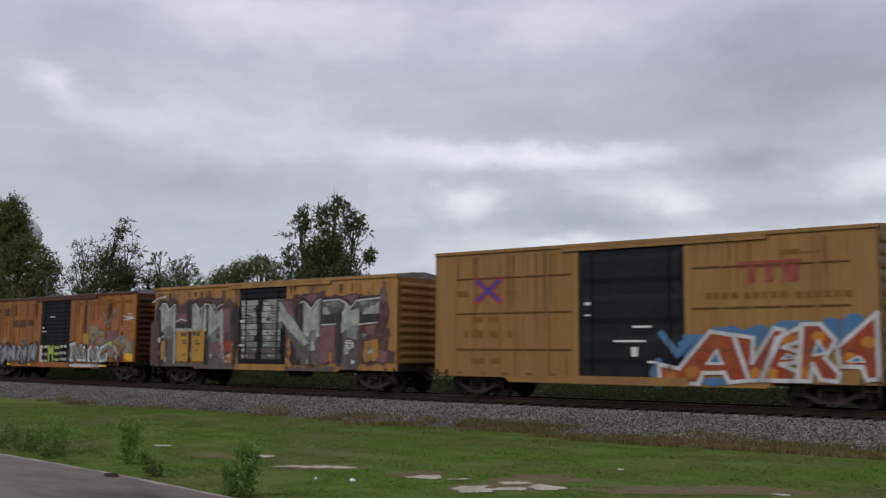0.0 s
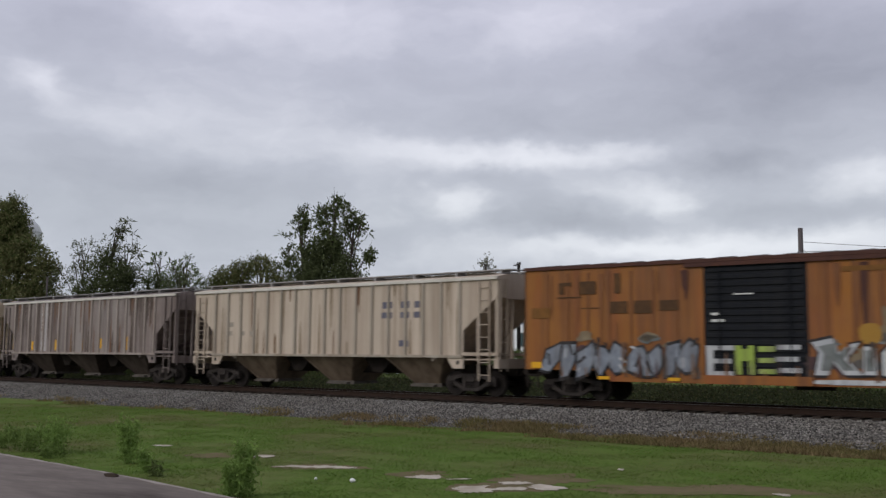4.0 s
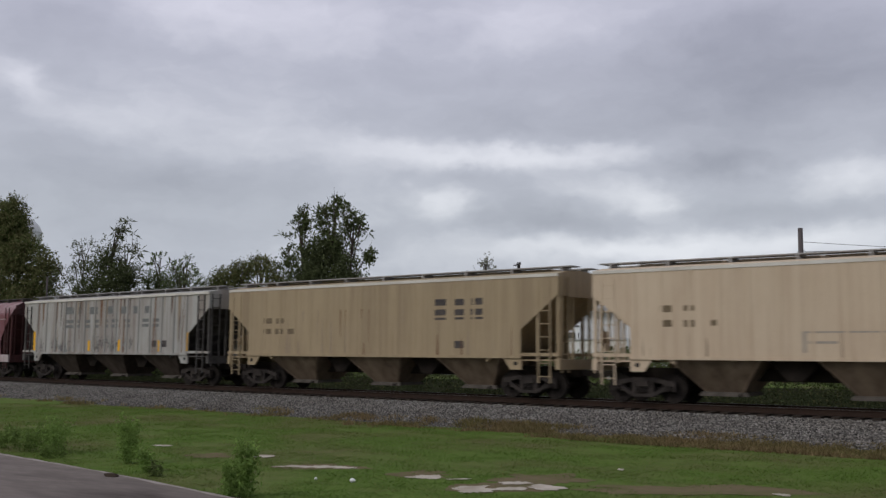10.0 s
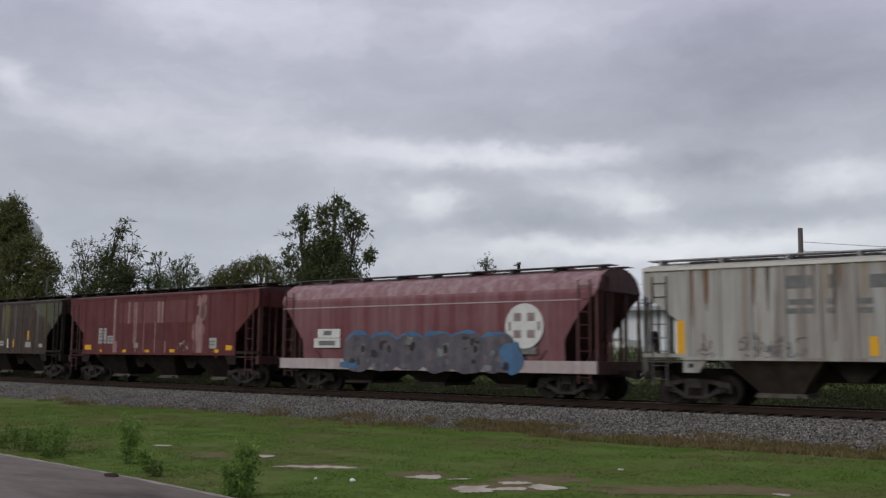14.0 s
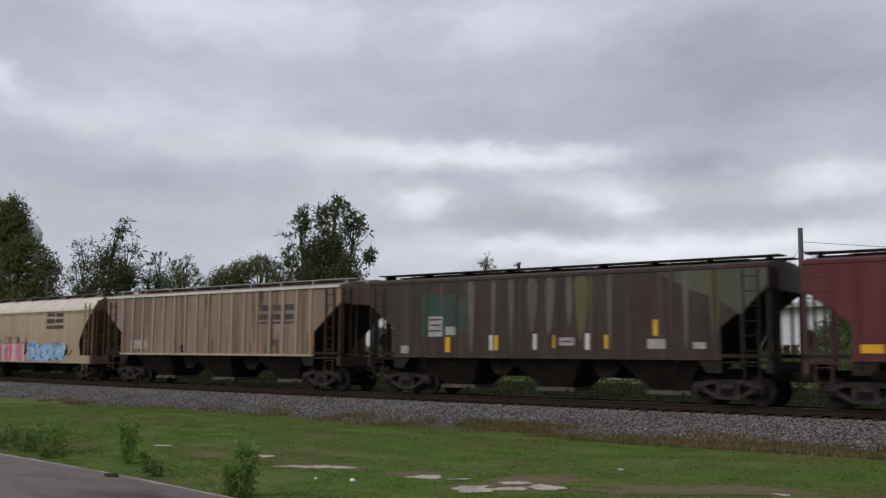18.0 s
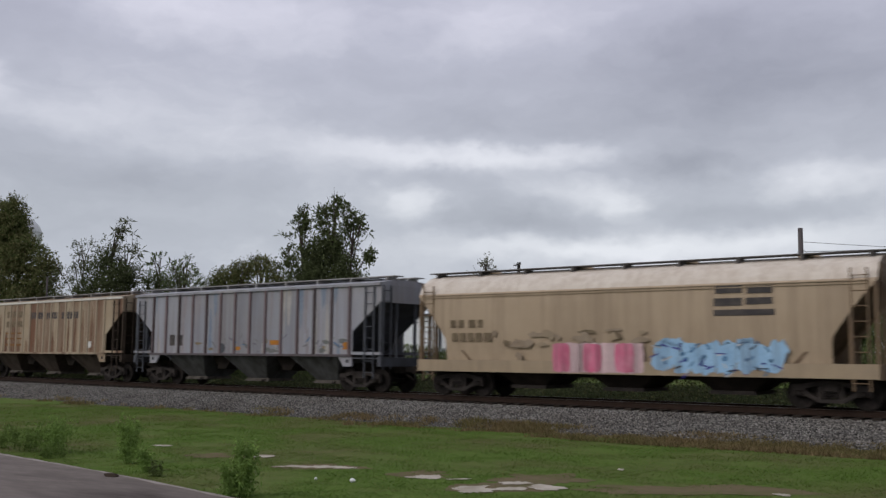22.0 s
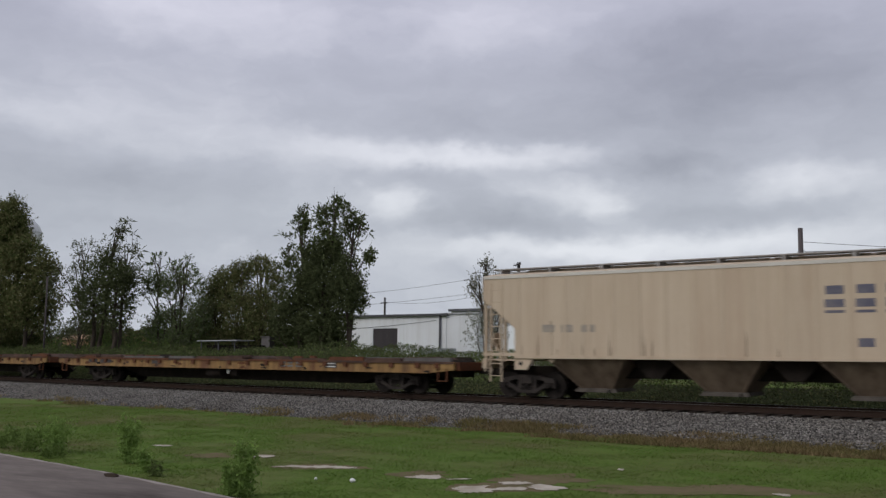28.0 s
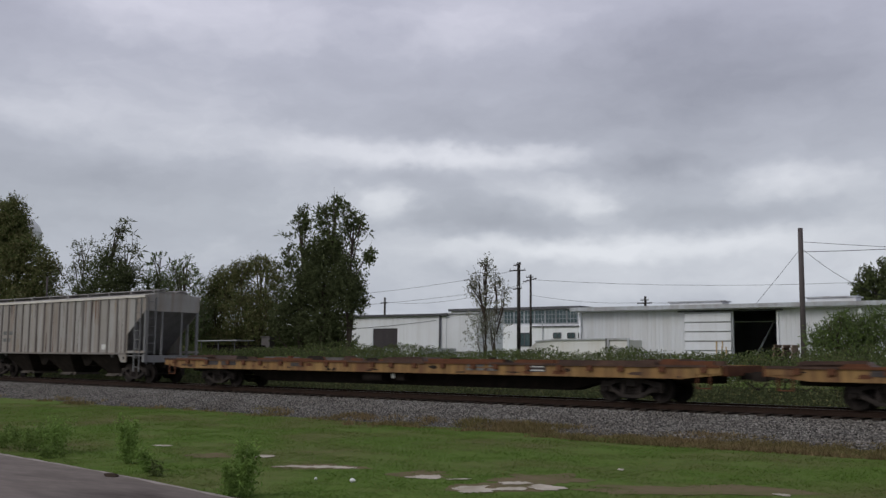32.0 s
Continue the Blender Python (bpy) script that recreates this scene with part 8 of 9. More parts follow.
tree("bushy olive-brown thicket behind the track", 44, [(-47.77, 6.6, 1.0, 0.8), (-49.35, 6.0, 1.2, 1.1), (-46.22, 6.9, 0.8, 0.7), (-45.17, 5.8, 0.89, 1.3), (-50.11, 4.8, 1.3, 1.6), (-47.67, 4.2, 2.0, 1.82), (-45.59, 3.6, 1.42, 1.78), (-51.16, 3.7, 0.94, 1.5), (-48.5, 2.2, 2.4, 1.2)],
     [(-48.2, -47.8, 6.5, 0.12), (-46.2, -46.1, 6.8, 0.1), (-50.2, -49.6, 6.0, 0.1)], m_leaf_olive, 900, 0.15, -0.05, 45, m_leaf_mid, 0.35, "thicket", "bush", 40,
     sprays=[(-50.12, 6.8), (-49.34, 7.1), (-48.57, 7.25), (-47.55, 7.4), (-46.8, 7.45), (-46.06, 7.6), (-45.44, 7.5), (-50.91, 6.5)], spray=0.5)
tree("tall dark tree overgrown with vines", 44, [(-39.68, 10.3, 0.5, 0.6), (-38.67, 9.5, 0.8, 0.8), (-40.72, 9.6, 0.8, 0.9), (-42.61, 9.7, 0.55, 0.8), (-43.05, 8.67, 0.8, 0.85), (-41.37, 8.1, 1.5, 1.3), (-38.85, 8.0, 1.1, 1.4), (-37.77, 8.9, 0.45, 0.5), (-43.73, 7.29, 0.6, 0.9), (-37.15, 7.1, 0.3, 0.45)],
     [(-40.5, -39.8, 10.2, 0.24), (-42.3, -42.5, 9.4, 0.16), (-38.5, -38.4, 9.4, 0.15)], m_leaf_dark, 430, 0.17, 0.16, 46, m_leaf_mid, 0.45,
     sprays=[(-39.69, 10.95), (-40.35, 10.55), (-42.39, 10.6), (-42.96, 10.2), (-38.8, 10.25), (-37.62, 9.7), (-41.0, 10.1), (-37.39, 8.8), (-36.84, 7.5), (-43.41, 9.6), (-44.21, 9.0), (-39.22, 9.76), (-41.68, 9.87), (-38.13, 9.1), (-37.04, 7.1)], spray=0.52)
tree("heavy curtain of dark vines on the tall tree", 43.7, [(-37.9, 4.67, 0.45, 0.95), (-40.37, 5.76, 1.8, 1.87), (-42.22, 5.13, 1.5, 2.0), (-38.5, 5.2, 1.05, 2.0), (-43.11, 3.3, 1.5, 1.5), (-40.31, 3.0, 2.0, 1.5), (-40.6, 7.3, 1.6, 1.0)],
     [(-40.5, -40.2, 7.0, 0.24), (-42.3, -42.4, 6.5, 0.16), (-38.5, -38.4, 6.8, 0.15)], m_leaf_dark, 700, 0.14, -0.2, 47, None, 0.6, "vine", "vine", 10)
tree("sparse young tree with pale dusty leaves", 47, [(-31.05, 6.58, 0.39, 0.5), (-31.55, 5.5, 0.5, 0.7), (-30.4, 5.43, 0.51, 0.8), (-29.83, 4.8, 0.44, 0.79), (-31.16, 4.1, 0.75, 1.1), (-30.58, 2.88, 0.9, 1.2), (-31.54, 2.7, 0.6, 1.2), (-31.94, 5.2, 0.33, 0.39)],
     [(-31.0, -31.05, 6.9, 0.07), (-30.3, -30.2, 5.6, 0.05)], m_leaf_pale, 260, 0.125, 0.12, 48, m_leaf_grey, 0.38,
     sprays=[(-30.92, 6.95), (-30.55, 6.5), (-31.2, 6.7), (-31.67, 6.25), (-30.83, 6.1), (-30.37, 5.77), (-31.95, 5.68), (-31.39, 5.5)], spray=0.45)
tree("dark green tree behind the warehouse", 75, [(-16.38, 6.6, 1.3, 1.4), (-15.78, 7.6, 0.7, 0.8), (-17.36, 6.1, 0.6, 0.6), (-14.0, 6.6, 1.9, 1.9), (-15.5, 4.5, 2.0, 1.8)], [(-15.2, -15.4, 7.0, 0.25)], m_leaf_dark, 420, 0.24, -0.05, 49, m_leaf_mid)
tree("round green shrub in front of the warehouse", 44, [(-10.82, 2.2, 1.3, 0.9), (-11.7, 1.9, 0.9, 0.8), (-10.02, 2.4, 0.83, 0.9), (-9.3, 2.4, 0.6, 1.1), (-10.9, 3.0, 0.5, 0.3), (-10.7, 0.9, 1.7, 0.8), (-8.2, 2.0, 0.9, 1.2)],
     [(-10.8, -10.9, 2.9, 0.06), (-10.2, -9.6, 2.8, 0.05), (-11.2, -11.8, 2.4, 0.05)], m_leaf_weed, 1000, 0.14, -0.08, 50, m_leaf_bright, 0.28, "shrub", "bush", 30,
     sprays=[(-11.9, 2.6), (-11.5, 3.0), (-10.9, 3.4), (-10.4, 3.2), (-9.8, 3.5), (-9.2, 3.5), (-12.2, 2.1), (-10.0, 2.9)], spray=0.55)
for k, (x0, x1, y, mt, m2, low) in enumerate(((-76, -67.5, 43.5, m_leaf_mid, m_leaf_olive, 0.0), (-61.5, -57, 43.0, m_leaf_dark, m_leaf_olive, 0.1), (-57, -50, 44.5, m_leaf_weed, m_leaf_bright, 0.0), (-50, -43, 45.5, m_leaf_dark, m_leaf_mid, 0.2), (-45, -39.6, 45.0, m_leaf_mid, m_leaf_dark, 0.2))):
    n = int((x1 - x0) / 1.3)
    tree("dense olive-green undergrowth below the trees", y, [(x0 + (i + 0.5) * (x1 - x0) / n, 1.8 - low * 0.8 + 0.4 * math.sin(i * 2.1 + k), 1.15, 1.75 - low * 0.7 + 0.4 * math.sin(i * 1.3 + k)) for i in range(n)],
         [(x0 + 1, x0 + 1.2, 1.4, 0.05), (x1 - 1, x1 - 1.3, 1.5, 0.05)], mt, 520, 0.17, -0.2, 80 + k, m2, 0.45, "undergrowth", "bush", 12)
for k, (x0, x1, y, top) in enumerate(((-64, -57.5, 40.5, 1.5), (-57.5, -52, 40.8, 1.9), (-52, -48.5, 41.5, 1.5))):
    n = int((x1 - x0) / 0.9)
    tree("fresh yellow-green shrubs beside the carport", y, [(x0 + (i + 0.5) * (x1 - x0) / n, 0.9 + 0.3 * math.sin(i * 2.4 + k), 0.7, top * 0.7 + 0.3 * math.sin(i * 1.9 + k)) for i in range(n)],
         [(x0 + 0.8, x0 + 0.9, 1.2, 0.03)], m_leaf_bright, 640, 0.13, -0.15, 90 + k, m_leaf_weed, 0.35, "shrub", "bush", 6)
tree("far hedge of dark trees behind the houses", 122, [(-182 + 6 * i, 3.6 + 0.9 * math.sin(i * 2.2), 4.6, 3.2 + 0.8 * math.sin(i * 1.4)) for i in range(13)], [(-182 + 6 * i, -182 + 6 * i, 3.0, 0.2) for i in range(13)], m_leaf_dark, 90, 0.55, -0.15, 52, m_leaf_olive, 0.6, "far_trees", "trees", 20)
tree("far line of dark trees", 120, [(-112 + 6 * i, 3.6 + 0.9 * math.sin(i * 1.7), 4.4, 3.0 + 0.7 * math.sin(i * 2.3)) for i in range(9)], [(-112 + 6 * i, -112 + 6 * i, 3.0, 0.2) for i in range(9)], m_leaf_dark, 90, 0.5, -0.1, 51, None, 0.6, "far_trees", "trees", 20)


def make_weeds():
    rng = np.random.default_rng(9)
    n = 230000
    x, yy = rng.uniform(-80, 6, n), 34.3 + 7.2 * rng.random(n) ** 0.8
    top = np.interp(yy, [34.3, 35.5, 37.5, 41.5], [-0.25, 0.35, 1.45, 1.75])
    lump = np.array([noise.noise((a * 0.45, b * 0.45, 1.0)) + 0.5 * noise.noise((a * 1.6, b * 1.6, 5.0)) for a, b in zip(x, yy)])
    top = top + 0.42 * lump + np.where(x < -30, 0.18, 0.0)
    base = np.array([far_rise(b) for b in yy])
    hgt = np.maximum(0.05, top - base)
    z = base + hgt * rng.random(n) ** 0.45
    ok = np.ones(n, bool)
    pts = np.stack([x, yy, z], -1)
    # low down mostly dark leaves, for the shade behind the train
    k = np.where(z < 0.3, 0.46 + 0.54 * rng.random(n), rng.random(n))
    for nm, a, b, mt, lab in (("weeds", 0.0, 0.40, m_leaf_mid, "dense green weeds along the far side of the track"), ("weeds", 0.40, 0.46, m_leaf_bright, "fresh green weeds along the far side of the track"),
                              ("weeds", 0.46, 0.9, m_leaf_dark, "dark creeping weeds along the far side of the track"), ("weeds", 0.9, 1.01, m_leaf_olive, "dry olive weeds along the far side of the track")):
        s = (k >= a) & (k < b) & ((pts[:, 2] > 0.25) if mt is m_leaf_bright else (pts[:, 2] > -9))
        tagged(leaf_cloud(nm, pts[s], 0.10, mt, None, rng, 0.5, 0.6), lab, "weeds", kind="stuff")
    # low growth close behind the rails
    n = 26000
    s, off = rng.uniform(-75, 12, n), rng.uniform(2.2, 6.0, n)
    th, r = s / R_SIDE, R_TRACK - off
    c = np.stack([r * np.sin(th), CENTRE_Y - r * np.cos(th)], -1)
    lump = np.array([noise.noise((a * 0.5, b * 0.8, 9.0)) for a, b in c])
    h = np.maximum(0.03, (0.10 + 1.5 * np.maximum(0, lump - 0.05)) * np.interp(off, [2.2, 3.4, 6], [0.2, 0.8, 1.1]))
    zb = np.interp(off, [1.75, 3.0, 4.8, 6.0], [-0.27, -0.45, -0.75, -0.6])
    p = np.stack([c[:, 0], c[:, 1], zb + h * rng.random(n) ** 0.5], -1)
    tagged(leaf_cloud("track_weeds", p, 0.10, m_leaf_shaded, None, rng, 0.4, 1.2), "low green weeds close behind the rails, coloured dark for shade", "weeds", kind="stuff")


make_weeds()

# bare places: middle, half width across the view and half depth along it
PATCHES = [(-16.0, 15.5, 0.34, 0.30), (-13.8, 14.85, 0.80, 0.24), (-13.3, 15.1, 0.30, 0.16), (-11.15, 14.92, 0.36, 0.34), (-10.48, 15.0, 0.22, 0.10), (-9.5, 14.05, 0.42, 0.50), (-9.0, 14.4, 0.30, 0.22), (-9.3, 15.1, 0.32, 0.24), (-8.6, 14.9, 0.36, 0.36), (-5.16, 16.65, 0.16, 0.2), (-19.7, 15.7, 0.25, 0.16), (-8.8, 18.2, 0.07, 0.2)]
SOILS = [(-17.1, 14.9, 0.55, 0.55), (-9.2, 15.9, 1.0, 0.8), (-6.6, 16.3, 2.0, 0.75), (-11.5, 15.2, 0.65, 0.6), (-9.2, 14.5, 0.95, 0.75), (-13.7, 14.9, 1.1, 0.5)]
ACROSS, ALONG = (0.810, 0.586), (-0.586, 0.810)


m_clod = surface("dark_dirt", (0.035, 0.024, 0.018), 0.95, (0.06, 0.045, 0.03), 5.0, 0.6, 40.0, 0.5, spec=0.05)
CLOD = (-15.16, 11.0)


def make_lawn():
    rng = np.random.default_rng(12)
    # bare soil, and paler sand washed out on it
    rnd = random.Random(3)
    for rows, mt, lift, lab in ((SOILS, m_soil, 0.006, "patch of thin brown soil in the grass"), (PATCHES, m_sand, 0.014, "patch of bare pale sandy soil in the grass")):
        for px, py, a, b in rows:
            bm = bmesh.new()
            vs = []
            for k in range(44):
                ang = k * math.tau / 44
                q = 0.86 + 0.6 * noise.noise((px + math.cos(ang) * 1.6, py + math.sin(ang) * 1.6, 2.0)) + 0.5 * noise.noise((px + math.cos(ang) * 5, py + math.sin(ang) * 5, 7.0)) + rnd.uniform(-0.15, 0.12)
                u, v = a * q * math.cos(ang), b * q * math.sin(ang)
                x, y = px + u * ACROSS[0] + v * ALONG[0], py + u * ACROSS[1] + v * ALONG[1]
                vs.append(bm.verts.new((x, y, ground_z(x, y)[0] + lift)))
            f = bm.faces.new(vs)
            bmesh.ops.triangulate(bm, faces=[f])
            tagged(part("bare_patch", bm, mt), lab, "soil", "bare patches", "structure")
    n = 360000
    d = rng.uniform(10.5, 47, n)
    az = rng.uniform(radians(-2), radians(63), n)
    x, y = -d * np.sin(az) , d * np.cos(az)
    s = np.arctan2(x, CENTRE_Y - y) * R_SIDE
    off = R_TRACK - np.hypot(x, CENTRE_Y - y)
    edge = np.interp(x, [-60, -20.33, -18, -15.51, -11.6, -8.0, 4], [17.1, 11.93, 11.65, 11.3, 10.59, 9.9, 7.8])
    ok = (off < -4.4) & (y > edge + 0.03)
    for rows, bare in ((PATCHES, 0.80), (SOILS, 0.45)):
        for px, py, a, b in rows:
            u, v = (x - px) * ACROSS[0] + (y - py) * ACROSS[1], (x - px) * ALONG[0] + (y - py) * ALONG[1]
            ok &= ~(((u / a) ** 2 + (v / b) ** 2 < 1.0) & (rng.random(n) < bare))
    x, y, off = x[ok], y[ok], off[ok]
    g = np.array([noise.noise((p * 0.5, q * 0.9, 3.0)) for p, q in zip(x, y)])
    thin = (g < -0.25) & (rng.random(len(x)) < 0.55)
    x, y, off, g = x[~thin], y[~thin], off[~thin], g[~thin]
    n = len(x)
    z = np.array([ground_z(p, q)[0] for p, q in zip(x, y)])
    dist = np.hypot(x, y)
    h = rng.uniform(0.014, 0.032, n) * (1 + 0.5 * g) * np.interp(dist, [10, 40], [0.95, 1.5])
    w = rng.uniform(0.005, 0.010, n) * np.interp(dist, [10, 40], [1.0, 2.0])
    a = rng.uniform(0, math.tau, n)
    lean = rng.uniform(0.05, 0.11, n) * rng.choice((-1.0, 1.0), n)
    base = np.stack([x, y, z - 0.005], -1)
    side = np.stack([np.cos(a) * w, np.sin(a) * w, np.zeros(n)], -1)
    tip = base + np.stack([-np.sin(a) * lean, np.cos(a) * lean, h], -1)
    v = np.stack([base - side, base + side, tip], 1)
    dry = (off > -5.6 + 0.9 * g - np.interp(x, [-30, -16, -9], [0, 0.3, 1.0])) & (rng.random(n) < 0.72) | (rng.random(n) < np.where(g < -0.15, 0.30, 0.03))
    for nm, sel, mt, lab in (("lawn", ~dry, m_grass_blade, "short mown green grass"), ("dry_grass", dry, m_straw_blade, "dry brown grass at the foot of the ballast")):
        vv = v[sel].reshape(-1, 3)
        f = np.arange(len(vv)).reshape(-1, 3)
        tagged(flat_mesh(nm, vv.tolist(), f.tolist(), mt), lab, "grass", kind="stuff")
    # taller dry weeds on the ballast's foot
    n = 100000
    s, off = rng.uniform(-50, 6, n), rng.uniform(-6.5, -4.0, n)
    th, r = s / R_SIDE, R_TRACK - off
    x, y = r * np.sin(th), CENTRE_Y - r * np.cos(th)
    lump = np.array([0.7 * noise.noise((p * 0.35, q * 0.9, 6.0)) + 0.6 * noise.noise((p * 1.1, q * 1.6, 2.0)) for p, q in zip(x, y)])
    ok = lump > rng.uniform(-0.35, 0.35, n) - np.interp(x, [-34, -22, -14, -8, 0], [-0.55, -0.28, 0.05, 0.40, 0.5]) + np.interp(off, [-6.5, -5.6], [0.45, 0.0])
    x, y, off, lump = x[ok], y[ok], off[ok], lump[ok]
    n = len(x)
    z = np.interp(off, [-6.5, -5.4, -4.6, -4.0], [-0.80, -0.80, -0.74, -0.62])
    h = rng.uniform(0.03, 0.13, n) * (1 + 1.8 * lump)
    base = np.stack([x, y, z - 0.01], -1)
    a = rng.uniform(0, math.tau, n)
    side = np.stack([np.cos(a) * 0.018, np.sin(a) * 0.018, np.zeros(n)], -1)
    tip = base + np.stack([rng.normal(0, 0.09, n), rng.normal(0, 0.09, n), h], -1)
    v = np.stack([base - side, base + side, tip], 1).reshape(-1, 3)
    tagged(flat_mesh("trackside_weeds", v.tolist(), np.arange(len(v)).reshape(-1, 3).tolist(), m_dry_blade), "brown and green weeds at the edge of the ballast", "weeds", kind="stuff")
    # a brown clod at the edge of the apron
    bm = bmesh.new()
    bmesh.ops.create_icosphere(bm, subdivisions=2, radius=0.09)
    for vv in bm.verts:
        vv.co *= 1 + 0.5 * noise.noise(vv.co * 11)
        vv.co = Vector((vv.co.x * 1.9, vv.co.y, vv.co.z * 0.42))
    o = part("dirt_clod", bm, m_clod)
    o.location = (CLOD[0], CLOD[1], SLAB_TOP + 0.02)
    tagged(o, "flat dark brown clod of dirt on the concrete apron", "dirt")
    # white litter in the grass
    for x, y, r, lab in ((-12.48, 13.39, 0.036, "small scrap of white litter in the grass"), (-11.76, 13.57, 0.058, "crumpled white paper cup in the grass"), (-13.58, 26.3, 0.07, "white scrap of litter beside the ballast"), (-12.4, 25.9, 0.05, "small white stone beside the ballast")):
        bm = bmesh.new()
        bmesh.ops.create_icosphere(bm, subdivisions=2, radius=r)
        for vv in bm.verts:
            vv.co *= 1 + 0.35 * noise.noise(vv.co * 14 + Vector((x, y, 0)))
            vv.co.z *= 0.75
        o = part("litter", bm, m_white_stone)
        o.location = (x, y, ground_z(x, y)[0] + r * 0.6)
        tagged(o, lab, "litter", "litter")


make_lawn()
SWAY = []


def weed_plant(x, y, height, spread, n, label, seed, material):
    rng = np.random.default_rng(seed)
    rnd = random.Random(seed)
    t = thing("weed_plant", pose(x, y, ground_z(x, y)[0]), label, "weed", "tall weeds by the pavement")
    bm = bmesh.new()
    pts = []
    for _ in range(n):
        foot = Vector((rnd.uniform(-1, 1) * spread * 0.35, rnd.uniform(-1, 1) * spread * 0.35, -0.02))
        hh = height * rnd.uniform(0.65, 1.0)
        head = Vector((foot.x + rnd.uniform(-1, 1) * spread * 0.5, foot.y + rnd.uniform(-1, 1) * spread * 0.5, hh))
        mid = foot.lerp(head, 0.5) + Vector((rnd.uniform(-0.04, 0.04), rnd.uniform(-0.04, 0.04), 0))
        rod(bm, foot, mid, 0.008, 0.006, 5, False), rod(bm, mid, head, 0.006, 0.003, 5, False)
        for k in range(int(170 * hh)):
            f = rnd.uniform(0.12, 1.05)
            c = foot.lerp(mid, f * 2) if f < 0.5 else mid.lerp(head, f * 2 - 1)
            rr = spread * 0.36 * (1.15 - 0.6 * f)
            pts.append(c + Vector((rnd.gauss(0, rr * 0.5), rnd.gauss(0, rr * 0.5), rnd.gauss(0, 0.03))))
    part("stem", bm, material, t)
    leaf_cloud("leaves", np.array([tuple(p) for p in pts]), 0.085, material, t, rng, 0.33, -0.2)
    SWAY.append((t, seed))
    return t


m_leaf_fresh = surface("young_weed_leaves", (0.185, 0.275, 0.070), 0.8, (0.125, 0.195, 0.05), 0.9, 0.6, 5.0, 0.0, spread=0.28, islands=True, spec=0.08)
translucent(m_leaf_fresh, 0.4)
weed_plant(-11.75, 10.98, 0.86, 0.46, 11, "leafy green weed growing at the pavement edge", 61, m_leaf_fresh)
weed_plant(-11.95, 10.85, 0.5, 0.35, 6, "small leafy weed at the pavement edge", 62, m_leaf_fresh)
weed_plant(-17.1, 12.85, 0.98, 0.42, 10, "tall leafy green weed by the pavement", 63, m_leaf_fresh)
weed_plant(-15.5, 12.1, 0.5, 0.32, 6, "low leafy weed by the pavement", 64, m_leaf_fresh)
weed_plant(-14.9, 11.75, 0.28, 0.22, 4, "small weed at the pavement edge", 65, m_leaf_mid)
weed_plant(-20.2, 13.1, 0.78, 0.65, 11, "clump of tall pale green grass by the pavement", 66, m_leaf_fresh)
weed_plant(-20.9, 13.0, 0.62, 0.55, 9, "clump of leafy weeds by the pavement", 67, m_leaf_bright)
weed_plant(-21.8, 12.95, 0.5, 0.5, 7, "low leafy weeds by the pavement", 68, m_leaf_bright)
weed_plant(-19.4, 12.55, 0.35, 0.4, 6, "low weeds at the pavement edge", 69, m_leaf_bright)

# ---- buildings behind the track ----
m_white_metal = surface("white_corrugated_metal", (0.68, 0.69, 0.71), 0.55, (0.68, 0.68, 0.68), 0.5, 0.4, 30.0, 0.05, streak=(0.48, 0.46, 0.43), streak_amount=0.35, seed=2.0)
m_white_wall = surface("white_painted_masonry", (0.80, 0.81, 0.83), 0.7, (0.7, 0.7, 0.7), 0.5, 0.35, 20.0, 0.1, streak=(0.52, 0.5, 0.47), streak_amount=0.25, seed=5.0)
m_white_panel = surface("rust_stained_white_panel", (0.70, 0.69, 0.66), 0.6, (0.6, 0.58, 0.52), 0.8, 0.4, 30.0, 0.05, streak=(0.46, 0.38, 0.27), streak_amount=0.35, seed=8.0, streak_scale=0.9)
m_rust_run = surface("rust_stain", (0.42, 0.29, 0.14), 0.8, (0.60, 0.54, 0.44), 2.0, 0.7, 12.0, 0.0)
m_fascia = surface("grey_metal_fascia", (0.48, 0.50, 0.52), 0.5, (0.26, 0.24, 0.23), 1.1, 0.7, 9.0, 0.05, streak=(0.22, 0.18, 0.16), streak_amount=0.4)
m_roof_dark = surface("dark_roof_edge", (0.09, 0.09, 0.10), 0.7, (0.14, 0.13, 0.13), 1.0, 0.5, 20.0, 0.1)
m_door_brown = surface("dark_brown_door", (0.06, 0.052, 0.055), 0.7, (0.09, 0.08, 0.08), 1.5, 0.4, 20.0, 0.1)
m_inside = surface("dim_interior", (0.05, 0.045, 0.04), 0.9, (0.03, 0.03, 0.03), 0.6, 0.5, 8.0, 0.1)
m_glass_old = surface("dusty_window_glass", (0.055, 0.085, 0.090), 0.25, (0.11, 0.15, 0.15), 1.3, 0.7, 6.0, 0.0)
m_pole = surface("weathered_pole_wood", (0.095, 0.080, 0.078), 0.9, (0.06, 0.05, 0.048), 3.0, 0.5, 40.0, 0.4, stretch=(1, 1, 0.1))
m_pole_dark = surface("dark_pole_wood", (0.028, 0.024, 0.022), 0.9, (0.08, 0.07, 0.06), 3.0, 0.5, 40.0, 0.4)
m_wire = surface("black_wire", (0.03, 0.03, 0.032), 0.7, None, 4.0, 0.2, 30.0, 0.0)
m_pallet = surface("old_pallet_wood", (0.22, 0.155, 0.115), 0.9, (0.14, 0.095, 0.07), 3.0, 0.5, 30.0, 0.3, spread=0.25)
m_brick = surface("orange_brown_wall", (0.42, 0.25, 0.15), 0.9, (0.33, 0.19, 0.12), 1.2, 0.5, 12.0, 0.3)
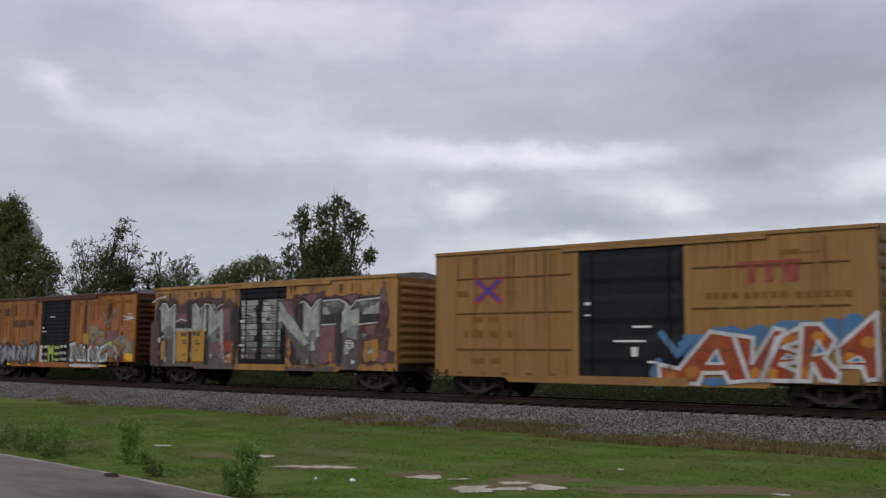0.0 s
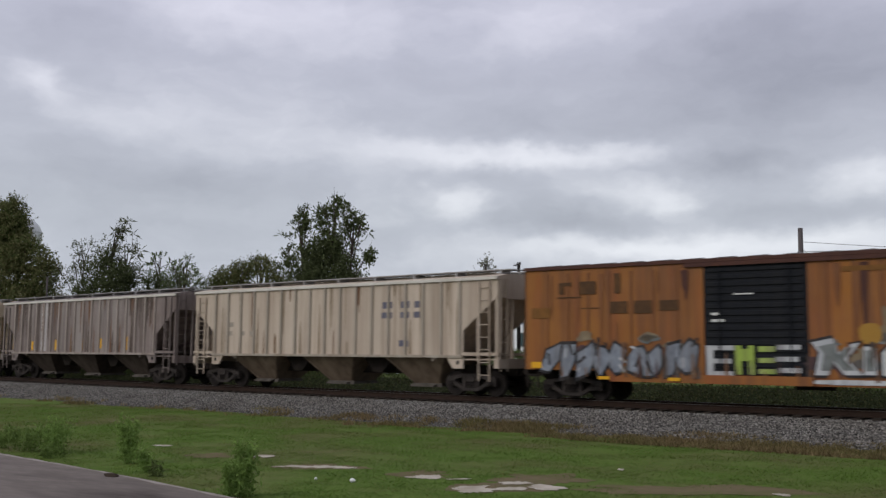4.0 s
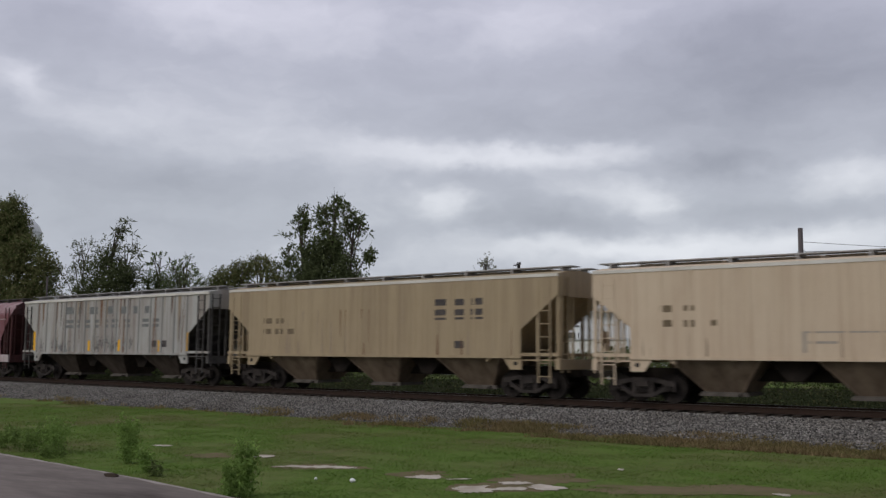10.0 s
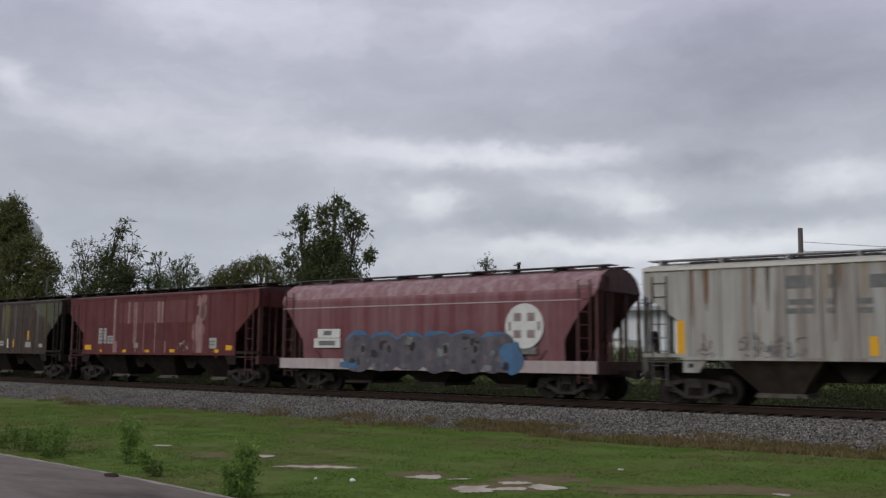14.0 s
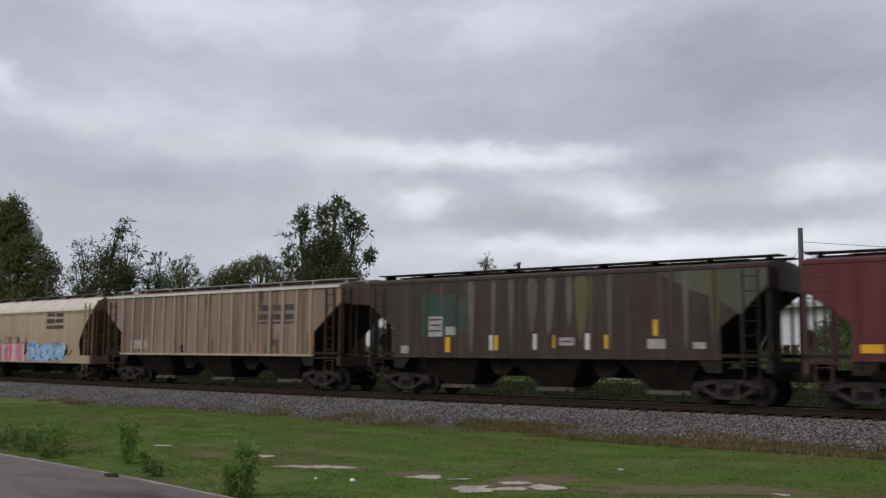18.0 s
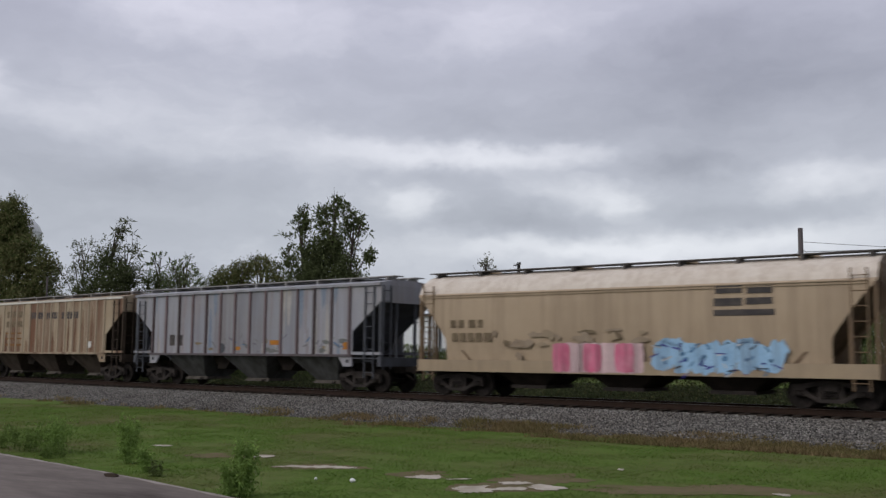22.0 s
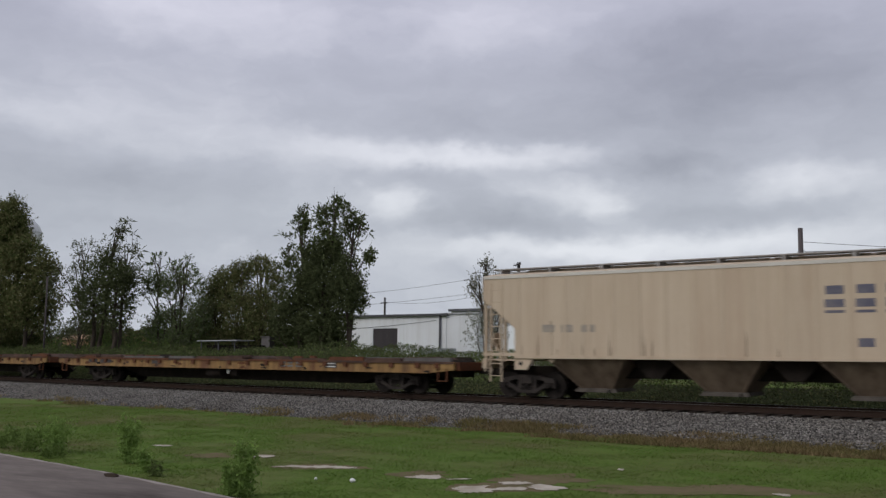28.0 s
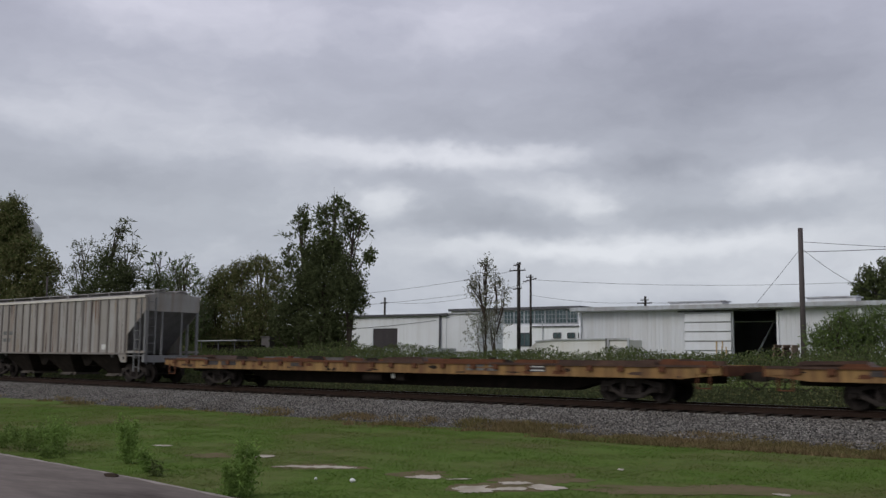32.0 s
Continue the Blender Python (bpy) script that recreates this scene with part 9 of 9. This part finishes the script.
m_tank = surface("white_tank_paint", (0.68, 0.68, 0.70), 0.6, (0.5, 0.48, 0.46), 0.15, 0.5, 3.0, 0.0, streak=(0.35, 0.26, 0.2), streak_amount=0.3)
LAND = 0.18


def corrugated(bm, x0, x1, y, z0, z1, pitch=0.24, depth=0.012, thick=0.12):
    n = max(2, int(round((x1 - x0) / pitch)))
    pts = []
    for i in range(n):
        a = x0 + (x1 - x0) * i / n
        w = (x1 - x0) / n
        pts += [(a, y), (a + w * 0.62, y), (a + w * 0.72, y - depth), (a + w * 0.9, y - depth)]
    pts += [(x1, y), (x1, y + thick), (x0, y + thick)]
    prism(bm, pts, z0, z1, "z")


def warehouse():
    t = thing("warehouse", pose(0, 0, 0), "long white metal warehouse with an open sliding door", "building")
    Y, X0, X1, TOP = 54.0, -28.6, 16.0, 4.22
    for a, b, z0, z1 in ((X0, -19.16, LAND, TOP), (-16.7, X1, LAND, TOP), (-19.16, -16.7, 4.04, TOP)):
        bm = bmesh.new()
        corrugated(bm, a, b, Y, z0, z1)
        part("front_wall", bm, m_white_metal, t)
    for x in (X0, X1 - 0.12):
        bm = bmesh.new()
        box(bm, x, x + 0.12, Y + 0.12, 76, LAND, TOP)
        part("side_wall", bm, m_white_metal, t)
    bm = bmesh.new()
    box(bm, X0, X1, 76, 76.12, LAND, TOP)
    part("back_wall", bm, m_white_metal, t)
    bm = bmesh.new()
    box(bm, X0 + 0.1, X1 - 0.1, Y + 0.1, 76, LAND - 0.1, LAND + 0.02)
    part("floor_slab", bm, m_inside, t)
    bm = bmesh.new()
    prism(bm, [(53.4, 4.30), (65, 4.72), (76.6, 4.30), (76.6, 4.24), (65, 4.64), (53.4, 4.22)], X0 - 0.4, X1 + 0.4, "x")
    part("roof", bm, m_fascia, t)
    bm = bmesh.new()
    box(bm, X0 - 0.42, X1 + 0.4, 53.30, 53.39, 4.17, 4.40)
    part("fascia", bm, m_fascia, t)
    bm = bmesh.new()
    box(bm, X0 - 0.1, X1, 53.42, 53.95, 4.12, 4.18)
    part("eave_shadow_board", bm, m_white_metal, t)
    for a, b, z in ((-24.38, -21.09, 4.86), (-16.13, -13.5, 4.92)):
        bm = bmesh.new()
        box(bm, a, b, 57.6, 58.8, 4.40, z - 0.08)
        v = part("roof_vent", bm, m_white_metal, t)
        bm = bmesh.new()
        box(bm, a - 0.12, b + 0.12, 57.5, 58.9, z - 0.07, z)
        part("vent_cap", bm, m_fascia, v)
    bm = bmesh.new()
    rod(bm, (X0 - 0.02, Y - 0.12, LAND), (X0 - 0.02, Y - 0.12, 4.1), 0.06, seg=8)
    part("downpipe", bm, m_white_wall, t)
    # the sliding door, pushed open along its rail
    bm = bmesh.new()
    box(bm, -21.93, -19.2, Y - 0.16, Y - 0.10, LAND + 0.05, 4.0)
    door = part("sliding_door", bm, m_fascia, t)
    bm = bmesh.new()
    prism(bm, [(Y - 0.16, 0), (Y - 0.24, 0.0), (Y - 0.175, 0.46), (Y - 0.16, 0.46)], -21.9, -19.23, "x")
    first = part("door_board", bm, m_white_metal, door)
    for i in range(7):
        if i == 0:
            first.location = (0, 0, LAND + 0.10)
        else:
            sharing("door_board", first, pose(0, 0, LAND + 0.10 + i * 0.53), door)
    rnd = random.Random(77)
    for k in range(9):
        x, z1 = rnd.uniform(-20.1, -19.35), rnd.uniform(1.6, 2.5)
        bm = bmesh.new()
        box(bm, x - rnd.uniform(0.015, 0.05), x + rnd.uniform(0.015, 0.05), Y - 0.249 - 0.0006 * (k % 4), Y - 0.243, z1 - rnd.uniform(0.3, 0.9), z1)
        part("rust_run", bm, m_rust_run, door)
    bm = bmesh.new()
    box(bm, -22.3, -16.4, Y - 0.24, Y - 0.05, 4.02, 4.09)
    part("door_rail", bm, m_roof_dark, t)
    for x in (-19.2, -16.7):
        bm = bmesh.new()
        box(bm, x - 0.05, x + 0.05, Y - 0.08, Y + 0.1, LAND, 4.04)
        part("door_jamb", bm, m_white_wall, t)
    bm = bmesh.new()
    bar(bm, (-19.0, 55.2, LAND + 0.2), (-17.8, 57.0, 3.6), 0.08, 0.08)
    part("inside_brace", bm, m_fascia, t)
    bm = bmesh.new()
    box(bm, -12.46, -12.34, Y - 0.35, Y, 4.0, 4.05)
    prism(bm, [(-12.55, 3.80), (-12.25, 3.80), (-12.34, 3.98), (-12.46, 3.98)], Y - 0.45, Y - 0.2)
    part("wall_lamp", bm, m_white_wall, t)


warehouse()


def low_building():
    t = thing("low_building", pose(0, 0, 0), "low white building with a dark brown roller door", "building")
    Y, X0, X1, TOP = 56.0, -58.0, -40.19, 4.22
    for a, b, z0, z1 in ((X0, -46.81, LAND, TOP), (-44.51, X1, LAND, TOP), (-46.81, -44.51, 3.37, TOP)):
        bm = bmesh.new()
        box(bm, a, b, Y, Y + 0.2, z0, z1)
        part("front_wall", bm, m_white_wall, t)
    for x in (X0, X1 - 0.2):
        bm = bmesh.new()
        box(bm, x, x + 0.2, Y + 0.2, 57.6, LAND, TOP)
        part("side_wall", bm, m_white_wall, t)
    bm = bmesh.new()
    box(bm, X0 - 0.2, X1 + 0.2, Y - 0.25, 57.8, TOP, TOP + 0.14)
    part("roof", bm, m_roof_dark, t)
    bm = bmesh.new()
    box(bm, -46.81, -44.51, Y + 0.08, Y + 0.14, LAND, 3.37)
    d = part("roller_door", bm, m_door_brown, t)
    bm = bmesh.new()
    box(bm, -46.78, -44.54, -0.02, 0.0, -0.1, 0.1)
    first = part("door_slat", bm, m_door_brown, d)
    for i in range(13):
        m = pose(0, Y + 0.08, LAND + 0.14 + i * 0.24)
        if i == 0:
            first.matrix_basis = m
        else:
            sharing("door_slat", first, m, d)
    bm = bmesh.new()
    rod(bm, (-40.67, Y - 0.1, LAND), (-40.67, Y - 0.1, 4.2), 0.07, seg=8)
    part("downpipe", bm, m_roof_dark, t)
    t2 = thing("annex", pose(0, 0, 0), "white annex with a flat roof beside the low building", "building")
    bm = bmesh.new()
    box(bm, -40.55, -38.75 * (Y + 0.05) / 58.0, Y + 0.05, Y + 3.0, LAND, 4.30)
    part("wall", bm, m_white_wall, t2)
    bm = bmesh.new()
    box(bm, -40.56, -38.65 * (Y + 0.05) / 58.0, Y - 0.08, Y + 3.1, 4.30, 4.40)
    part("roof", bm, m_fascia, t2)
    # concrete blocks before the wall
    for x in (-44.0, -42.3, -39.2, -37.6):
        bm = bmesh.new()
        box(bm, -0.45, 0.45, -0.4, 0.4, 0, 1.75)
        bmesh.ops.bevel(bm, geom=bm.edges[:], offset=0.04, segments=1)
        o = part("storage_bin", bm, m_fascia)
        o.location = (x, 52.5, LAND - 0.02)
        tagged(o, "grey storage bin standing before the white wall", "bin", "storage bins")


low_building()


def factory():
    t = thing("factory_building", pose(0, 0, 0), "white factory with a band of old steel windows", "building")
    bm = bmesh.new()
    box(bm, -64, -47.9, 90.15, 110, LAND, 6.35)
    part("wall", bm, m_white_wall, t)
    bm = bmesh.new()
    box(bm, -64.2, -47.7, 89.8, 110.2, 6.35, 6.62)
    part("roof", bm, m_roof_dark, t)
    n = 12
    for i in range(n):
        a = -63.4 + i * (15.3 / n)
        w = 15.3 / n
        bm = bmesh.new()
        box(bm, a + 0.06, a + w - 0.06, 90.06, 90.12, 4.90, 6.25)
        win = part("window", bm, m_glass_old, t)
        bm = bmesh.new()
        for k in range(4):
            box(bm, a + 0.06 + k * (w - 0.12) / 3 - 0.02, a + 0.06 + k * (w - 0.12) / 3 + 0.02, 90.02, 90.06, 4.90, 6.25)
        for k in range(4):
            box(bm, a + 0.06, a + w - 0.06, 90.025, 90.058, 4.90 + k * 0.45 - 0.02, 4.90 + k * 0.45 + 0.02)
        part("window_frame", bm, m_fascia, win)
    t2 = thing("factory_wing", pose(0, 0, 0), "white single-storey factory wing with small dark windows", "building")
    bm = bmesh.new()
    box(bm, -56, -46.0, 88.0, 89.7, LAND, 4.42)
    part("wall", bm, m_white_wall, t2)
    bm = bmesh.new()
    box(bm, -52.2, -45.9, 87.85, 89.75, 4.42, 4.54)
    part("coping", bm, m_roof_dark, t2)
    for a, b, z0, z1 in ((-53.9, -52.41, 2.5, 3.83), (-49.75, -48.91, 3.30, 3.82), (-48.13, -47.31, 3.30, 3.80), (-46.9, -46.3, 3.30, 3.80)):
        bm = bmesh.new()
        box(bm, a, b, 87.94, 87.99, z0, z1)
        w = part("window", bm, m_glass_old, t2)
        bm = bmesh.new()
        for k in range(3):
            x = a + (b - a) * k / 2
            box(bm, x - 0.04, x + 0.04, 87.90, 87.938, z0, z1)
        for z in (z0, z1):
            box(bm, a, b, 87.905, 87.936, z - 0.04, z + 0.04)
        part("window_frame", bm, m_roof_dark, w)
    bm = bmesh.new()
    rod(bm, (-51.0, 87.9, LAND), (-51.0, 87.9, 5.0), 0.06, seg=8)
    part("downpipe", bm, m_fascia, t2)


factory()


def yard():
    # white trailer with a sloping nose, and a framed bin at its end
    t = thing("box_trailer", pose(0, 0, 0), "low white trailer parked before the warehouse", "trailer")
    bm = bmesh.new()
    prism(bm, [(-29.7, 0.75), (-24.6, 0.75), (-24.6, 2.40), (-27.8, 2.36), (-28.9, 2.28), (-29.7, 1.75)], 49.2, 51.2)
    part("body", bm, m_white_panel, t)
    bm = bmesh.new()
    prism(bm, [(-24.55, 2.38), (-24.55, 2.45), (-27.9, 2.41), (-29.0, 2.33), (-29.0, 2.26), (-27.8, 2.34)], 49.1, 51.3)
    part("top_rail", bm, m_fascia, t)
    for x in (-26.0, -27.2):
        for y in (49.3, 51.1):
            bm = bmesh.new()
            rod(bm, (x, y - 0.1, LAND + 0.38), (x, y + 0.1, LAND + 0.38), 0.38, seg=18)
            part("wheel", bm, m_black, t)
    t = thing("metal_bin", pose(0, 0, 0), "white metal bin with a framed end panel", "bin")
    bm = bmesh.new()
    box(bm, -24.46, -23.25, 49.3, 51.0, LAND, 2.36)
    part("body", bm, m_white_panel, t)
    for a, b, z0, z1 in ((-24.5, -23.2, 2.36, 2.46), (-24.5, -24.4, LAND, 2.36), (-23.31, -23.2, LAND, 2.36), (-24.4, -23.31, 1.85, 1.93)):
        bm = bmesh.new()
        box(bm, a, b, 49.2, 49.3, z0, z1)
        part("frame_bar", bm, m_fascia, t)
    # pallets
    t = thing("pallet_stack", pose(-15.76, 52.2, LAND, 0, 0, 90), "stack of old wooden pallets beside the open door", "pallets")
    stringer, plank = bmesh.new(), bmesh.new()
    box(stringer, -0.6, 0.6, -0.04, 0.04, 0.02, 0.115)
    box(plank, -0.6, 0.6, -0.06, 0.06, 0.0, 0.02)
    one = part("pallet", stringer, m_pallet, t)
    board = None
    for i in range(14):
        m = pose(random.uniform(-0.04, 0.04), random.uniform(-0.04, 0.04), i * 0.14, 0, 0, random.uniform(-2, 2))
        q = one if i == 0 else sharing("pallet", one, m, t)
        for y in (-0.46, 0.46):
            sharing("stringer", one, pose(0, y, 0), q)
        for y, z in [(-0.44 + k * 0.22, 0.115) for k in range(5)] + [(-0.44 + k * 0.44, 0.0) for k in range(3)]:
            if board is None:
                board = part("board", plank, m_pallet, q)
                board.matrix_basis = pose(0, y, z)
            else:
                sharing("board", board, pose(0, y, z), q)
    # canopy with a flat white roof
    t = thing("carport", pose(0, 0, 0), "low open carport with a flat white roof", "carport")
    bm = bmesh.new()
    prism(bm, [(-47.06, 2.17), (-43.6, 2.20), (-43.6, 2.25), (-47.06, 2.22)], 39.8, 41.2)
    part("roof", bm, m_fascia, t)
    for x in (-46.8, -45.3, -43.9):
        for y in (39.95, 41.05):
            bm = bmesh.new()
            rod(bm, (x, y, -0.1 + LAND), (x, y, 2.18), 0.035, seg=8)
            part("post", bm, m_roof_dark, t)
    t = thing("scrap_trailer", pose(0, 0, 0), "dark rusty farm trailer parked under the carport", "trailer")
    bm = bmesh.new()
    prism(bm, [(-46.4, 1.2), (-46.9, 1.95), (-43.4, 1.95), (-43.7, 1.2)], 40.4, 42.0)
    part("body", bm, m_under, t)
    for x in (-45.8, -44.4):
        bm = bmesh.new()
        rod(bm, (x, 40.3, LAND + 0.4), (x, 40.5, LAND + 0.4), 0.42, seg=16)
        part("wheel", bm, m_black, t)
    bm = bmesh.new()
    box(bm, -46.0, -44.2, 40.5, 41.9, LAND + 0.3, 1.2)
    part("axle_frame", bm, m_under, t)
    # small grey cabinet among the weeds
    t = thing("utility_box", pose(0, 0, 0), "small pale grey utility box among the weeds", "utility box")
    bm = bmesh.new()
    box(bm, -44.85, -44.15, 43.0, 43.5, LAND, 2.46)
    part("cabinet", bm, m_walk, t)
    bm = bmesh.new()
    box(bm, -44.9, -44.1, 42.95, 43.55, 2.46, 2.53)
    part("lid", bm, m_walk, t)
    # low orange-brown house behind the trees
    t = thing("brick_building", pose(0, 0, 0), "low orange-brown building behind the trees", "building")
    bm = bmesh.new()
    box(bm, -82.5, -75.6, 52, 60, LAND - 0.1, 2.6)
    part("wall", bm, m_brick, t)
    bm = bmesh.new()
    prism(bm, [(51.6, 2.6), (56, 3.1), (60.4, 2.6)], -82.8, -75.4, "x")
    part("roof", bm, m_brick, t)


yard()


def water_tower():
    t = thing("water_tower", pose(-251.4, 150, 1.0), "white water tower far behind the trees", "water tower")
    bm = bmesh.new()
    bmesh.ops.create_uvsphere(bm, u_segments=28, v_segments=18, radius=5.6)
    for v in bm.verts:
        v.co.z = v.co.z * 0.98 + 32.0
    part("tank", bm, m_tank, t, smooth=True)
    bm = bmesh.new()
    rod(bm, (0, 0, 0.0), (0, 0, 27), 1.6, 1.1, 16)
    part("stem", bm, m_tank, t)
    bm = bmesh.new()
    for k in range(24):
        a, b = k * math.tau / 24, (k + 1) * math.tau / 24
        rod(bm, (5.7 * math.cos(a), 5.7 * math.sin(a), 33), (5.7 * math.cos(b), 5.7 * math.sin(b), 33), 0.08, seg=5)
    part("railing", bm, m_fascia, t)


water_tower()


def pole(label, x, y, top, r, material, arms=(), foot=LAND):
    t = thing("utility_pole", pose(0, 0, 0), label, "utility pole", "utility poles")
    bm = bmesh.new()
    rod(bm, (x, y, foot - 0.3), (x, y, top), r * 1.2, r, 12)
    part("mast", bm, material, t)
    for z, w, tilt in arms:
        bm = bmesh.new()
        bar(bm, (x - w / 2, y - r - 0.05, z - tilt), (x + w / 2, y - r - 0.05, z + tilt), 0.06, 0.075)
        a = part("crossarm", bm, material, t)
        for k in range(4):
            f = -0.46 + k * 0.92 / 3
            bm = bmesh.new()
            rod(bm, (x + f * w, y - r - 0.05, z + 0.05 + tilt * 2 * f), (x + f * w, y - r - 0.05, z + 0.17 + tilt * 2 * f), 0.028, 0.02, 8)
            part("insulator", bm, m_fascia, a)


def wire(p, q, sag, r=0.012):
    p, q = Vector(p), Vector(q)
    bm = bmesh.new()
    d = (q - p).normalized()
    a = d.orthogonal().normalized()
    b = d.cross(a)
    rings = []
    for k in range(13):
        f = k / 12
        c = p.lerp(q, f) - Vector((0, 0, sag * 4 * f * (1 - f)))
        rings.append([bm.verts.new(c + (a * math.cos(i * math.tau / 5) + b * math.sin(i * math.tau / 5)) * r) for i in range(5)])
    for r0, r1 in zip(rings, rings[1:]):
        for i in range(5):
            bm.faces.new((r0[i], r0[(i + 1) % 5], r1[(i + 1) % 5], r1[i]))
    tagged(part("wire", bm, m_wire), "thin black overhead wire", "wire", "overhead wires")


pole("tall bare grey wooden pole by the warehouse", -14.23, 50, 7.9, 0.12, m_pole)
pole("dark wooden utility pole with a crossarm", -36.75, 60, 8.08, 0.12, m_pole_dark, [(7.5, 1.3, 0.0), (7.9, 0.6, 0.05), (6.2, 0.7, 0.03)])
pole("thin far utility pole with a crossarm", -42.92, 72, 8.34, 0.09, m_pole_dark, [(7.85, 1.3, 0.12), (8.1, 0.7, 0.0)])
pole("far utility pole behind the low building", -69.4, 85, 7.79, 0.11, m_pole_dark, [(7.2, 0.9, 0.0)])
pole("far utility pole behind the warehouse", -38.38, 85, 7.04, 0.11, m_pole_dark, [(6.4, 1.5, 0.0), (6.7, 0.8, 0.0)])
pole("thin grey pole among the trees", -61.6, 38.9, 6.6, 0.06, m_pole)
wire((-14.1, 50, 7.2), (6, 50.5, 5.6), 0.25)
wire((-14.1, 50, 6.7), (8, 48, 7.2), 0.35, 0.016)
wire((-14.1, 50, 6.8), (-10.2, 53.2, 4.32), 0.42)
wire((-14.35, 50, 6.75), (-17.6, 53.2, 4.36), 0.02, 0.01)
wire((-36.75, 60, 7.55), (-75, 66, 7.2), 0.9, 0.012)
wire((-36.75, 60, 6.3), (-75, 63, 5.4), 0.5, 0.012)
wire((-42.9, 72, 7.9), (-4, 92, 9.0), 1.0, 0.014)
wire((-42.9, 72, 6.6), (-38.4, 85, 6.5), 0.3, 0.014)
wire((-38.4, 85, 6.5), (0, 88, 7.0), 0.8, 0.014)
wire((-69.4, 85, 7.3), (-42.9, 72, 7.8), 0.8, 0.014)
wire((-41.0, 55.985, 3.9), (-57.5, 55.985, 3.3), 0.25, 0.016)


def motions():
    times = [float(i) for i in range(33)]
    for car, mid in TRAIN:
        walk(car, [(t, on_track(mid + run(t))) for t in times])
    # the cloud cover drifts slowly to the west
    walk(backdrop, [(t, pose(0, 0, 1.4, 0, 0, 0.158 * (t - 16.5))) for t in (0.0, 16.0, 32.0)])
    # tall weeds nod in the wind
    for plant, k in SWAY:
        p = plant.matrix_basis.translation.copy()
        walk(plant, [(i * 0.5, pose(p.x, p.y, p.z, 1.6 * math.sin(i * 0.9 + k), 2.4 * math.sin(i * 1.15 + k * 2.1) + 0.8, 0)) for i in range(65)])
    # wheels roll as the train goes; those of one size turn alike
    turning = {}
    for w, r in WHEELSETS:
        if r not in turning:
            walk(w, [(k / 15, pose(0, 0, 0, 0, math.degrees(run(k / 15) / r), 0)) for k in range(481)])
            turning[r] = w
        else:
            src = turning[r].animation_data
            w.rotation_mode = "QUATERNION"
            w.animation_data_create()
            w.animation_data.action = src.action
            w.animation_data.action_slot = src.action_slot


motions()
